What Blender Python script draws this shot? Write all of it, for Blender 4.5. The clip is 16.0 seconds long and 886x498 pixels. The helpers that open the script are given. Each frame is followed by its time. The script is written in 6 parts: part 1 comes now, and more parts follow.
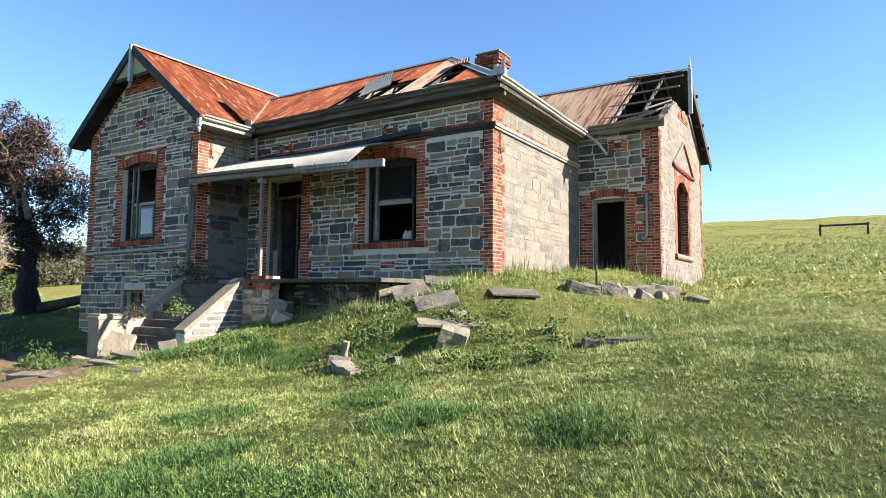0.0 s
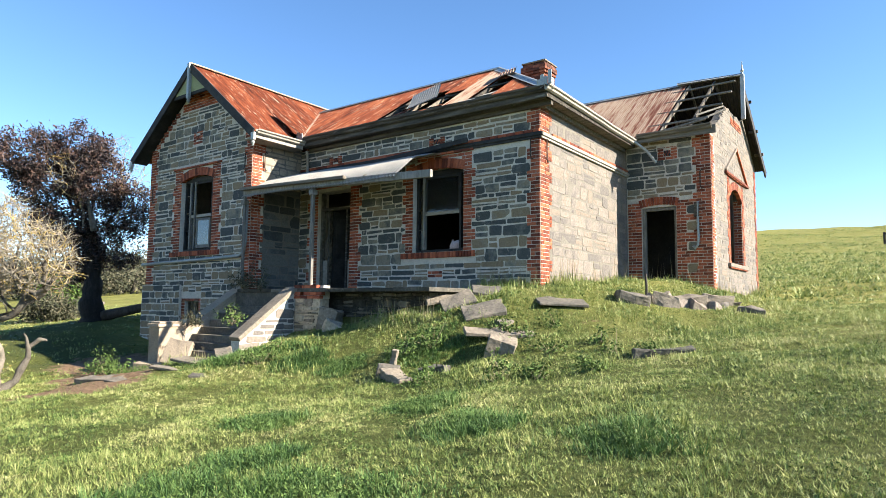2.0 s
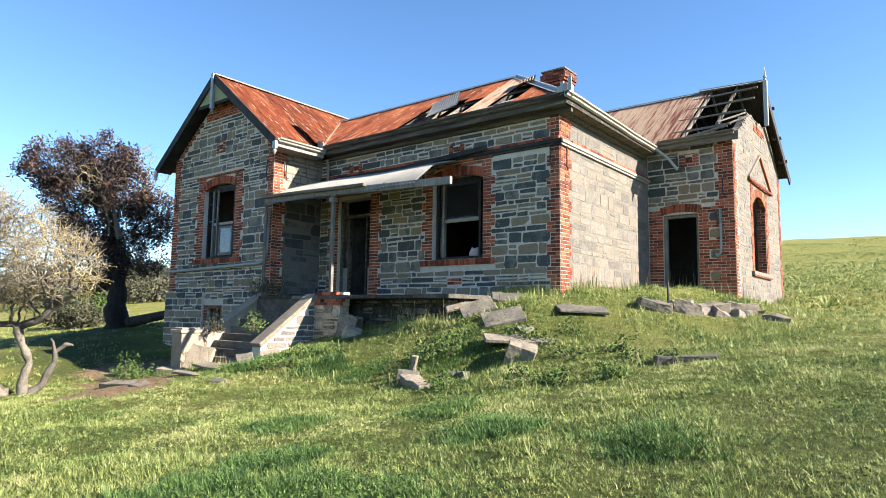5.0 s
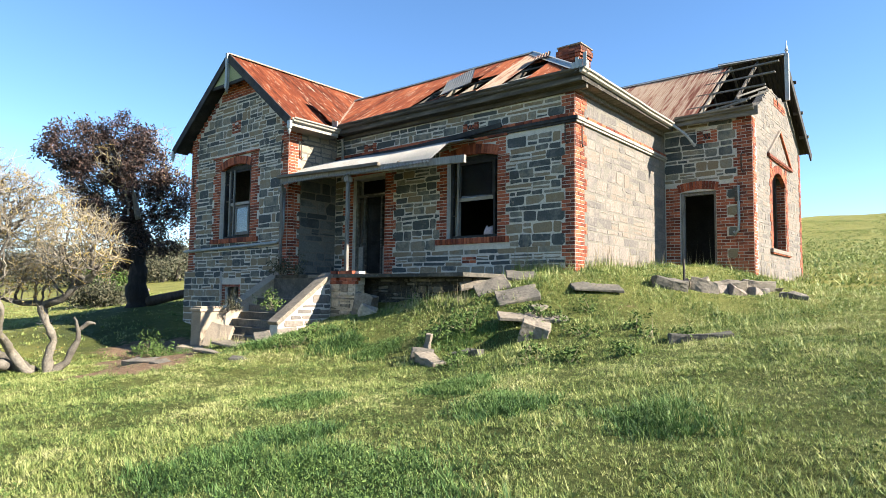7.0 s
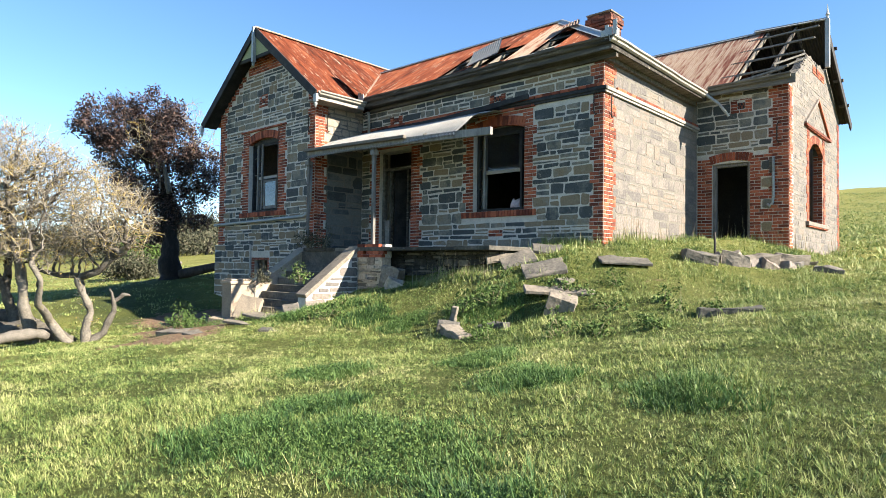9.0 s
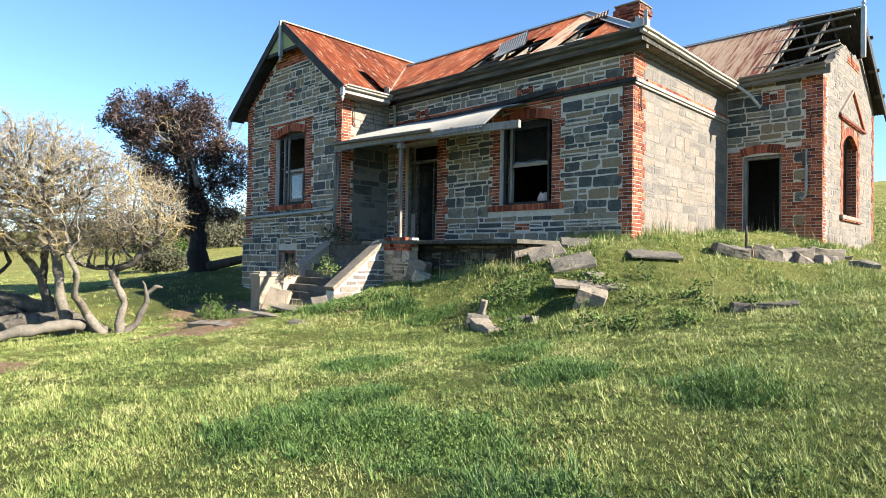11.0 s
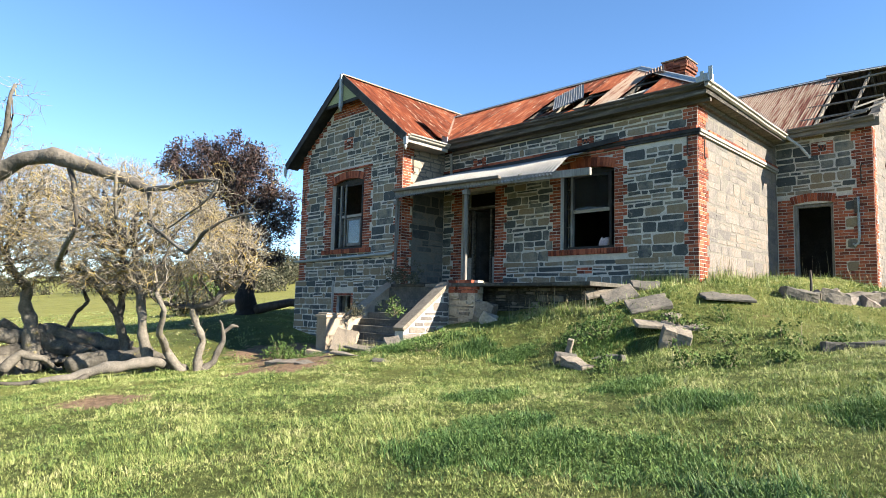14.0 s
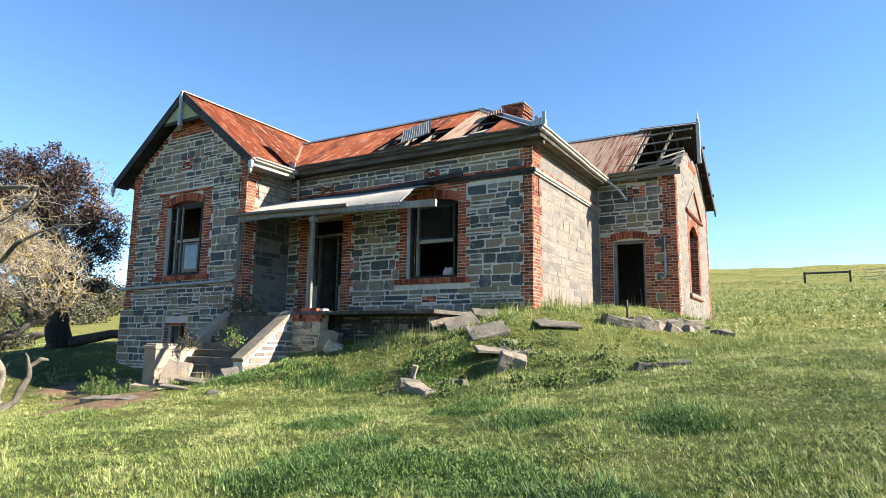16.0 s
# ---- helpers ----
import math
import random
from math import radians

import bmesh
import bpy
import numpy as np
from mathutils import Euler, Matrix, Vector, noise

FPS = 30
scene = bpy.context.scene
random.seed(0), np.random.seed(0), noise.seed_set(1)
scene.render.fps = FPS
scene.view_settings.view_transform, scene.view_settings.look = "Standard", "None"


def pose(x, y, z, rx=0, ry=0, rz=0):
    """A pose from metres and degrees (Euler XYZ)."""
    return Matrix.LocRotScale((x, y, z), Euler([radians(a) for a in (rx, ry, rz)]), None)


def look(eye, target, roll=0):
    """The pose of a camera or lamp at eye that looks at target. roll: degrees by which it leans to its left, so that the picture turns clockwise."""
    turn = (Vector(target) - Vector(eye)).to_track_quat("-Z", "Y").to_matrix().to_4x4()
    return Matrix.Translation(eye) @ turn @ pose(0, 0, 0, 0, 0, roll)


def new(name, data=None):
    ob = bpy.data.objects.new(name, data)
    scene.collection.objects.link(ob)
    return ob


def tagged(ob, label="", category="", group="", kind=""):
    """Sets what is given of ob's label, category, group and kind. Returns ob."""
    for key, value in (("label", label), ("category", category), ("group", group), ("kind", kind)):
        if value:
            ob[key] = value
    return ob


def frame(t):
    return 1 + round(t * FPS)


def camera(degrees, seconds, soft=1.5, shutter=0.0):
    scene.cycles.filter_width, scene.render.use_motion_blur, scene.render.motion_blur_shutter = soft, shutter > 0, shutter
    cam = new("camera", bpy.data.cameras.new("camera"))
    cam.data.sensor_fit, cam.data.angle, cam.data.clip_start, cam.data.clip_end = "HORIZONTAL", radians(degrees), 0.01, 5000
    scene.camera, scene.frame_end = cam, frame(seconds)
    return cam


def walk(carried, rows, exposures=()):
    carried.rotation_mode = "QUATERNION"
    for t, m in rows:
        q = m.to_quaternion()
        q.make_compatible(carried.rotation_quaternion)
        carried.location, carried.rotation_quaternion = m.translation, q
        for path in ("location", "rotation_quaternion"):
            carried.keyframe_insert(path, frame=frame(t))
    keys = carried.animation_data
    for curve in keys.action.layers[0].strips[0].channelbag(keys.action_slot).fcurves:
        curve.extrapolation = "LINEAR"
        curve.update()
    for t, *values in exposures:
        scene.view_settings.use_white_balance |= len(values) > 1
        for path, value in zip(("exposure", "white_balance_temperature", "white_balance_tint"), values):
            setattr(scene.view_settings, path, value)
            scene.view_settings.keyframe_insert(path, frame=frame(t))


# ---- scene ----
cam = camera(70.5, 16.0, soft=0.9)
PATH = [
    (0, (6.574, -12.495, -0.404), (5.507, -10.81, -0.256), 0.4),
    (0.5, (6.559, -12.531, -0.403), (5.459, -10.865, -0.276), 0.4),
    (1, (6.622, -12.6, -0.396), (5.51, -10.943, -0.274), 0.3),
    (1.5, (6.646, -12.621, -0.399), (5.503, -10.985, -0.267), 0.4),
    (2, (6.595, -12.601, -0.41), (5.41, -11.0, -0.233), 0.6),
    (2.5, (6.608, -12.619, -0.444), (5.404, -11.035, -0.247), 0.7),
    (3, (6.595, -12.656, -0.46), (5.383, -11.078, -0.257), 0.6),
    (3.5, (6.592, -12.643, -0.456), (5.371, -11.073, -0.243), 0.7),
    (6, (6.602, -12.597, -0.485), (5.355, -11.045, -0.293), 0.8),
    (6.5, (6.637, -12.596, -0.479), (5.376, -11.053, -0.31), 0.7),
    (7, (6.648, -12.599, -0.477), (5.372, -11.066, -0.338), 0.7),
    (7.5, (6.644, -12.565, -0.482), (5.353, -11.042, -0.363), 0.7),
    (8, (6.638, -12.557, -0.485), (5.329, -11.048, -0.389), 0.8),
    (8.5, (6.652, -12.556, -0.484), (5.326, -11.061, -0.411), 0.7),
    (9, (6.652, -12.57, -0.486), (5.309, -11.09, -0.432), 0.8),
    (11.5, (6.465, -12.774, -0.475), (5.058, -11.353, -0.446), 1.0),
    (12, (6.239, -12.905, -0.554), (4.814, -11.503, -0.521), 1.1),
    (12.5, (6.113, -13.115, -0.552), (4.674, -11.726, -0.51), 1.1),
    (13, (6.07, -13.514, -0.597), (4.622, -12.136, -0.545), 1.2),
    (13.5, (5.881, -13.775, -0.625), (4.442, -12.389, -0.534), 0.9),
    (14, (5.805, -14.07, -0.679), (4.403, -12.656, -0.494), 1.4),
    (14.5, (5.853, -14.203, -0.758), (4.564, -12.692, -0.525), 1.2),
    (15, (5.837, -14.161, -0.772), (4.687, -12.54, -0.557), 0.9),
    (15.5, (5.862, -14.14, -0.772), (4.785, -12.471, -0.542), 0.8),
    (16, (5.845, -14.13, -0.776), (4.833, -12.43, -0.481), 0.8),
]
walk(cam, [(t, look(eye, target, roll)) for t, eye, target, roll in PATH])

# ---- light ----
SUN_TO = Vector((0.943 * math.cos(radians(30)), 0.333 * math.cos(radians(30)), math.sin(radians(30)))).normalized()
sun_data = bpy.data.lights.new("sun", "SUN")
sun_data.energy, sun_data.angle, sun_data.color = 5.0, radians(0.55), (1.0, 0.88, 0.72)
sun = new("sun", sun_data)
sun.matrix_world = look(SUN_TO * 60, (0, 0, 0))
world = bpy.data.worlds.new("sky")
scene.world = world
world.use_nodes = True
wn = world.node_tree.nodes
sky = wn.new("ShaderNodeTexSky")
sky.sky_type = "NISHITA"
sky.sun_disc = False
sky.sun_elevation = math.asin(SUN_TO.z)
sky.sun_rotation = math.atan2(SUN_TO.x, SUN_TO.y)
sky.air_density, sky.dust_density, sky.ozone_density = 0.76, 0.0, 2.1
wn["Background"].inputs["Strength"].default_value = 0.072
tone = wn.new("ShaderNodeHueSaturation")
tone.inputs["Saturation"].default_value = 1.14
world.node_tree.links.new(sky.outputs["Color"], tone.inputs["Color"])
world.node_tree.links.new(tone.outputs["Color"], wn["Background"].inputs["Color"])
scene.view_settings.exposure = 2.11

rng = random.Random(7)


# ---- materials ----
def material(name, colours, scale=4.0, rough=0.9, metal=0.0, bump=0.3, grain=40.0, vary=0.25, stretch=(1, 1, 1), blotch=None, spec=0.3, hue=0.0):
    """Noise-mixed colours at two scales, a grain bump, and a change from piece to piece. blotch: (colour, scale, low, high) of stains."""
    m = bpy.data.materials.new(name)
    m.use_nodes = True
    n, l = m.node_tree.nodes, m.node_tree.links
    b = n["Principled BSDF"]
    geo, mapn = n.new("ShaderNodeNewGeometry"), n.new("ShaderNodeMapping")
    mapn.inputs["Scale"].default_value = stretch
    l.new(geo.outputs["Position"], mapn.inputs["Vector"])
    info = n.new("ShaderNodeObjectInfo")
    add = n.new("ShaderNodeMath"); add.operation = "ADD"
    l.new(geo.outputs["Random Per Island"], add.inputs[0]); l.new(info.outputs["Random"], add.inputs[1])
    fr = n.new("ShaderNodeMath"); fr.operation = "FRACT"
    l.new(add.outputs[0], fr.inputs[0])
    big = n.new("ShaderNodeTexNoise"); big.inputs["Scale"].default_value = scale; big.inputs["Detail"].default_value = 6; big.inputs["Roughness"].default_value = 0.65
    l.new(mapn.outputs[0], big.inputs["Vector"])
    mixf = n.new("ShaderNodeMath"); mixf.operation = "MULTIPLY_ADD"
    l.new(fr.outputs[0], mixf.inputs[0]); mixf.inputs[1].default_value = vary * 1.6
    sub = n.new("ShaderNodeMath"); sub.operation = "SUBTRACT"; sub.inputs[1].default_value = vary * 0.8
    l.new(big.outputs["Fac"], sub.inputs[0]); l.new(sub.outputs[0], mixf.inputs[2])
    ramp = n.new("ShaderNodeValToRGB")
    e = ramp.color_ramp.elements
    k = len(colours)
    e[0].position, e[0].color = 0.28, (*colours[0], 1)
    e[1].position, e[1].color = 0.72, (*colours[-1], 1)
    for i in range(1, k - 1):
        q = e.new(0.28 + 0.44 * i / (k - 1)); q.color = (*colours[i], 1)
    l.new(mixf.outputs[0], ramp.inputs[0])
    fine = n.new("ShaderNodeTexNoise"); fine.inputs["Scale"].default_value = grain; fine.inputs["Detail"].default_value = 8
    l.new(mapn.outputs[0], fine.inputs["Vector"])
    col = ramp.outputs[0]
    if blotch:
        bn = n.new("ShaderNodeTexNoise"); bn.inputs["Scale"].default_value = blotch[1]; bn.inputs["Detail"].default_value = 7; bn.inputs["Roughness"].default_value = 0.7
        l.new(mapn.outputs[0], bn.inputs["Vector"])
        mr = n.new("ShaderNodeMapRange"); mr.inputs[1].default_value, mr.inputs[2].default_value = blotch[2], blotch[3]
        l.new(bn.outputs["Fac"], mr.inputs[0])
        bm_ = n.new("ShaderNodeMix"); bm_.data_type = "RGBA"
        l.new(mr.outputs[0], bm_.inputs[0]); l.new(col, bm_.inputs[6]); bm_.inputs[7].default_value = (*blotch[0], 1)
        col = bm_.outputs[2]
    hsv = n.new("ShaderNodeHueSaturation")
    vr = n.new("ShaderNodeMapRange"); vr.inputs[1].default_value, vr.inputs[2].default_value, vr.inputs[3].default_value, vr.inputs[4].default_value = 0.3, 0.7, 0.78, 1.2
    l.new(fine.outputs["Fac"], vr.inputs[0]); l.new(vr.outputs[0], hsv.inputs["Value"]); l.new(col, hsv.inputs["Color"])
    l.new(hsv.outputs[0], b.inputs["Base Color"])
    bp = n.new("ShaderNodeBump"); bp.inputs["Strength"].default_value = bump; bp.inputs["Distance"].default_value = 0.02
    l.new(fine.outputs["Fac"], bp.inputs["Height"]); l.new(bp.outputs[0], b.inputs["Normal"])
    b.inputs["Roughness"].default_value, b.inputs["Metallic"].default_value = rough, metal
    b.inputs["Specular IOR Level"].default_value = spec
    return m


M_SLATE = material("bluestone", [(0.058, 0.066, 0.068), (0.118, 0.124, 0.112), (0.215, 0.196, 0.155), (0.200, 0.158, 0.105)], 3.0, bump=0.6, grain=30, vary=0.46, blotch=((0.42, 0.37, 0.29), 5.0, 0.60, 0.76))
# Stone of the sun-facing walls, toned apart from the shaded bluestone for direct sun.
M_PALE = material("pale_stone", [(0.104, 0.098, 0.093), (0.142, 0.129, 0.118), (0.178, 0.155, 0.137), (0.160, 0.134, 0.112)], 2.2, bump=0.9, grain=18, vary=0.36, blotch=((0.084, 0.078, 0.073), 6.0, 0.58, 0.8))
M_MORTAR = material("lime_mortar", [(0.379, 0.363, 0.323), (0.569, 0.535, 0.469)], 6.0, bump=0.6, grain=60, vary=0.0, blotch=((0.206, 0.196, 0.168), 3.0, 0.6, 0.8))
# The same mortar, darkened on sun-facing walls to hold back the sunlight.
M_SUNMORTAR = material("sun_side_mortar", [(0.112, 0.106, 0.094), (0.154, 0.145, 0.126)], 5.0, bump=0.6, grain=60, vary=0.0, blotch=((0.077, 0.074, 0.065), 3.0, 0.62, 0.8))
M_BRICK = material("red_brick", [(0.115, 0.033, 0.020), (0.245, 0.064, 0.034), (0.350, 0.106, 0.054)], 4.0, bump=0.4, grain=60, vary=0.38, blotch=((0.070, 0.036, 0.030), 8.0, 0.60, 0.8))
M_RUST = material("rusted_iron", [(0.041, 0.012, 0.007), (0.131, 0.033, 0.015), (0.243, 0.079, 0.034)], 1.0, rough=0.85, bump=0.15, grain=30, vary=0.14, stretch=(7, 1.2, 1.2), blotch=((0.360, 0.284, 0.216), 1.5, 0.56, 0.68), spec=0.15)
M_RUSTG = material("rusted_iron_gable", [(0.041, 0.012, 0.007), (0.131, 0.033, 0.015), (0.243, 0.079, 0.034)], 1.0, rough=0.85, bump=0.15, grain=30, vary=0.14, stretch=(1.2, 7, 1.2), blotch=((0.360, 0.284, 0.216), 1.5, 0.56, 0.68), spec=0.15)
M_RUSTPALE = material("galvanised_rusty", [(0.076, 0.019, 0.010), (0.128, 0.036, 0.019), (0.257, 0.184, 0.135), (0.295, 0.229, 0.176), (0.141, 0.045, 0.023)], 1.1, rough=0.75, bump=0.15, grain=30, vary=0.04, stretch=(10, 0.7, 0.7), spec=0.2)
M_GALV = material("galvanised_iron", [(0.203, 0.201, 0.190), (0.282, 0.277, 0.260)], 2.0, rough=0.6, metal=0.0, bump=0.1, grain=50, vary=0.1, blotch=((0.113, 0.096, 0.079), 3.0, 0.6, 0.8))
M_TIMBER = material("weathered_timber", [(0.029, 0.027, 0.024), (0.089, 0.081, 0.069), (0.177, 0.162, 0.135)], 1.6, bump=0.6, grain=25, vary=0.25, stretch=(0.7, 5, 7), blotch=((0.239, 0.224, 0.192), 2.2, 0.58, 0.7))
M_POST = material("weathered_post", [(0.088, 0.086, 0.079), (0.159, 0.154, 0.141), (0.246, 0.237, 0.220)], 3.0, bump=0.4, grain=25, vary=0.1, stretch=(6, 6, 0.8))
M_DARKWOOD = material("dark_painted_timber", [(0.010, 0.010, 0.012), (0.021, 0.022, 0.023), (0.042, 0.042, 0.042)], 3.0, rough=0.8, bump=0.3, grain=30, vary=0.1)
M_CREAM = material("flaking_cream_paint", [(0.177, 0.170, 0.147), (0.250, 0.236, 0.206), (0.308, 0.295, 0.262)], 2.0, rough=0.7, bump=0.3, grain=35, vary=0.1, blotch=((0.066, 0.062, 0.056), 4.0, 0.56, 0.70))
M_OLIVE = material("lichened_boards", [(0.16, 0.19, 0.09), (0.26, 0.29, 0.16)], 3.0, bump=0.3, grain=30)
M_CEMENT = material("weathered_cement", [(0.212, 0.177, 0.136), (0.286, 0.239, 0.183), (0.342, 0.285, 0.218)], 2.0, bump=0.4, grain=35, vary=0.15, blotch=((0.113, 0.094, 0.073), 2.5, 0.6, 0.8))
M_SLAB = material("fallen_slab", [(0.072, 0.070, 0.062), (0.125, 0.114, 0.096), (0.185, 0.162, 0.130)], 2.5, bump=0.7, grain=20, vary=0.3, blotch=((0.055, 0.054, 0.046), 4.0, 0.56, 0.75))
# Room darkness is put into these two near-black colours.
M_PLASTER = material("room_shade_plaster", [(0.025, 0.023, 0.021), (0.050, 0.047, 0.041)], 1.5, bump=0.2, grain=20)
M_BOARDS = material("room_shade_boards", [(0.018, 0.016, 0.013), (0.036, 0.030, 0.025)], 2.0, bump=0.3, grain=20)
M_IRON = material("black_iron", [(0.03, 0.028, 0.026), (0.07, 0.05, 0.04)], 8.0, rough=0.7, bump=0.2, grain=60, metal=0.3)
M_ZINC = material("old_zinc", [(0.24, 0.27, 0.28), (0.36, 0.38, 0.38)], 3.0, rough=0.55, metal=0.3, bump=0.15, grain=40)
M_CLOTH = material("faded_cloth", [(0.45, 0.36, 0.38), (0.6, 0.52, 0.52)], 12.0, bump=0.2, grain=60)
M_BARKDARK = material("dark_bark", [(0.012, 0.011, 0.010), (0.03, 0.026, 0.022), (0.055, 0.048, 0.042)], 4.0, bump=0.8, grain=18, stretch=(2, 2, 0.6))
M_BARK = material("grey_bark", [(0.044, 0.040, 0.034), (0.094, 0.086, 0.072), (0.149, 0.135, 0.113)], 4.0, bump=0.8, grain=22, blotch=((0.182, 0.155, 0.044), 3.5, 0.58, 0.74))
M_DARKLIMB = material("dark_knotty_bark", [(0.035, 0.031, 0.027), (0.085, 0.077, 0.065), (0.16, 0.145, 0.12)], 4.0, bump=0.8, grain=22, blotch=((0.30, 0.24, 0.07), 3.5, 0.60, 0.76))
# Dark weathered stone, with the shade below the slabs put into its colour.
M_FOOTING = material("weathered_shaded_rubble", [(0.034, 0.034, 0.030), (0.085, 0.080, 0.068), (0.162, 0.148, 0.122)], 5.0, bump=0.9, grain=16, vary=0.45, blotch=((0.266, 0.247, 0.209), 4.0, 0.66, 0.8))
M_RUBBLE = material("brown_rubble", [(0.146, 0.121, 0.094), (0.273, 0.230, 0.176), (0.429, 0.360, 0.273)], 5.0, bump=0.9, grain=16, vary=0.4, blotch=((0.098, 0.082, 0.066), 4.0, 0.58, 0.75))
M_TWIG = material("lichened_twig", [(0.120, 0.108, 0.092), (0.216, 0.196, 0.164), (0.272, 0.244, 0.188), (0.288, 0.220, 0.072)], 0.7, bump=0.3, grain=30, vary=0.35)
M_LICHEN = material("lichen", [(0.094, 0.091, 0.083), (0.202, 0.193, 0.166), (0.245, 0.223, 0.157), (0.259, 0.196, 0.050)], 0.6, bump=0.0, vary=0.4)
M_DEADLEAF = material("bronze_leaf", [(0.016, 0.013, 0.014), (0.036, 0.023, 0.022), (0.075, 0.046, 0.038)], 0.8, rough=0.6, bump=0.0, vary=0.6)
M_SHRUB = material("grey_green_scrub", [(0.030, 0.036, 0.020), (0.056, 0.059, 0.036), (0.092, 0.089, 0.059)], 0.6, bump=0.0, vary=0.5)
M_BUSHGREEN = material("green_leaf", [(0.042, 0.076, 0.017), (0.076, 0.126, 0.030)], 1.0, bump=0.0, vary=0.5)
M_STRAW = material("dry_stalk", [(0.184, 0.160, 0.092), (0.258, 0.227, 0.148)], 5.0, bump=0.0, vary=0.5)
M_SOOTBRICK = material("sooty_brick", [(0.060, 0.026, 0.019), (0.130, 0.046, 0.030), (0.200, 0.078, 0.048)], 4.0, bump=0.5, grain=50, vary=0.40, blotch=((0.035, 0.028, 0.025), 6.0, 0.56, 0.76))
# Stone colour with the porch's shade put into it.
M_PORCHSHADE = material("porch_shade_stone", [(0.040, 0.046, 0.050), (0.075, 0.082, 0.084), (0.125, 0.128, 0.120)], 2.4, bump=0.6, grain=24, vary=0.45, blotch=((0.20, 0.19, 0.17), 4.0, 0.66, 0.8))
M_LIMB = material("bleached_wood", [(0.059, 0.053, 0.044), (0.098, 0.090, 0.076), (0.136, 0.124, 0.107)], 3.0, bump=0.6, grain=22, stretch=(2, 2, 2))


def glass_material():
    m = bpy.data.materials.new("dusty_glass")
    m.use_nodes = True
    n, l = m.node_tree.nodes, m.node_tree.links
    b = n["Principled BSDF"]
    b.inputs["Base Color"].default_value = (0.30, 0.34, 0.35, 1)
    b.inputs["Roughness"].default_value = 0.12
    b.inputs["Transmission Weight"].default_value = 0.96
    b.inputs["Specular IOR Level"].default_value = 0.5
    t = n.new("ShaderNodeTexNoise"); t.inputs["Scale"].default_value = 5
    r = n.new("ShaderNodeMapRange"); r.inputs[3].default_value, r.inputs[4].default_value = 0.02, 0.10
    l.new(t.outputs["Fac"], r.inputs[0]); l.new(r.outputs[0], b.inputs["Roughness"])
    return m


M_GLASS = glass_material()


def ground_material():
    m = bpy.data.materials.new("pasture")
    m.use_nodes = True
    n, l = m.node_tree.nodes, m.node_tree.links
    b = n["Principled BSDF"]
    geo = n.new("ShaderNodeNewGeometry")

    def nz(s, d=6, w=0.6):
        q = n.new("ShaderNodeTexNoise"); q.inputs["Scale"].default_value = s; q.inputs["Detail"].default_value = d; q.inputs["Roughness"].default_value = w
        l.new(geo.outputs["Position"], q.inputs["Vector"]); return q.outputs["Fac"]

    def ramp(f, stops):
        r = n.new("ShaderNodeValToRGB"); e = r.color_ramp.elements
        e[0].position, e[0].color = stops[0][0], (*stops[0][1], 1)
        e[1].position, e[1].color = stops[-1][0], (*stops[-1][1], 1)
        for p, c in stops[1:-1]:
            q = e.new(p); q.color = (*c, 1)
        l.new(f, r.inputs[0]); return r.outputs[0]

    def mix(f, a, c):
        x = n.new("ShaderNodeMix"); x.data_type = "RGBA"
        l.new(f, x.inputs[0]); l.new(a, x.inputs[6]); l.new(c, x.inputs[7]); return x.outputs[2]
    g1 = ramp(nz(0.55, 8, 0.7), [(0.32, (0.041, 0.068, 0.016)), (0.5, (0.167, 0.173, 0.046)), (0.68, (0.224, 0.211, 0.078))])
    g2 = ramp(nz(7.0, 8, 0.75), [(0.34, (0.027, 0.041, 0.009)), (0.5, (0.160, 0.167, 0.046)), (0.68, (0.245, 0.218, 0.088))])
    half = n.new("ShaderNodeValue"); half.outputs[0].default_value = 0.5
    grass = mix(half.outputs[0], g1, g2)
    # Dark soil under near blades, with the shade in their gaps coloured in.
    ath = n.new("ShaderNodeAttribute"); ath.attribute_name = "shaded_thatch"
    shaded_thatch = ramp(nz(16.0, 8), [(0.35, (0.022, 0.034, 0.010)), (0.65, (0.070, 0.085, 0.026))])
    grass = mix(ath.outputs["Fac"], grass, shaded_thatch)
    soil = ramp(nz(9.0, 8), [(0.3, (0.098, 0.064, 0.041)), (0.7, (0.225, 0.158, 0.105))])
    at = n.new("ShaderNodeAttribute"); at.attribute_name = "bare"
    nb = n.new("ShaderNodeMath"); nb.operation = "MULTIPLY_ADD"; nb.inputs[1].default_value = 0.9
    off = n.new("ShaderNodeMath"); off.operation = "ADD"; off.inputs[1].default_value = -0.45
    l.new(nz(4.0), nb.inputs[0]); l.new(at.outputs["Fac"], off.inputs[0]); l.new(off.outputs[0], nb.inputs[2])
    mr = n.new("ShaderNodeMapRange"); mr.inputs[1].default_value, mr.inputs[2].default_value = 0.38, 0.55
    l.new(nb.outputs[0], mr.inputs[0])
    l.new(mix(mr.outputs[0], grass, soil), b.inputs["Base Color"])
    b.inputs["Roughness"].default_value, b.inputs["Specular IOR Level"].default_value = 0.95, 0.1
    bp = n.new("ShaderNodeBump"); bp.inputs["Strength"].default_value = 0.7; bp.inputs["Distance"].default_value = 0.08
    l.new(nz(14.0, 8, 0.8), bp.inputs["Height"]); l.new(bp.outputs[0], b.inputs["Normal"])
    return m


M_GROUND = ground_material()


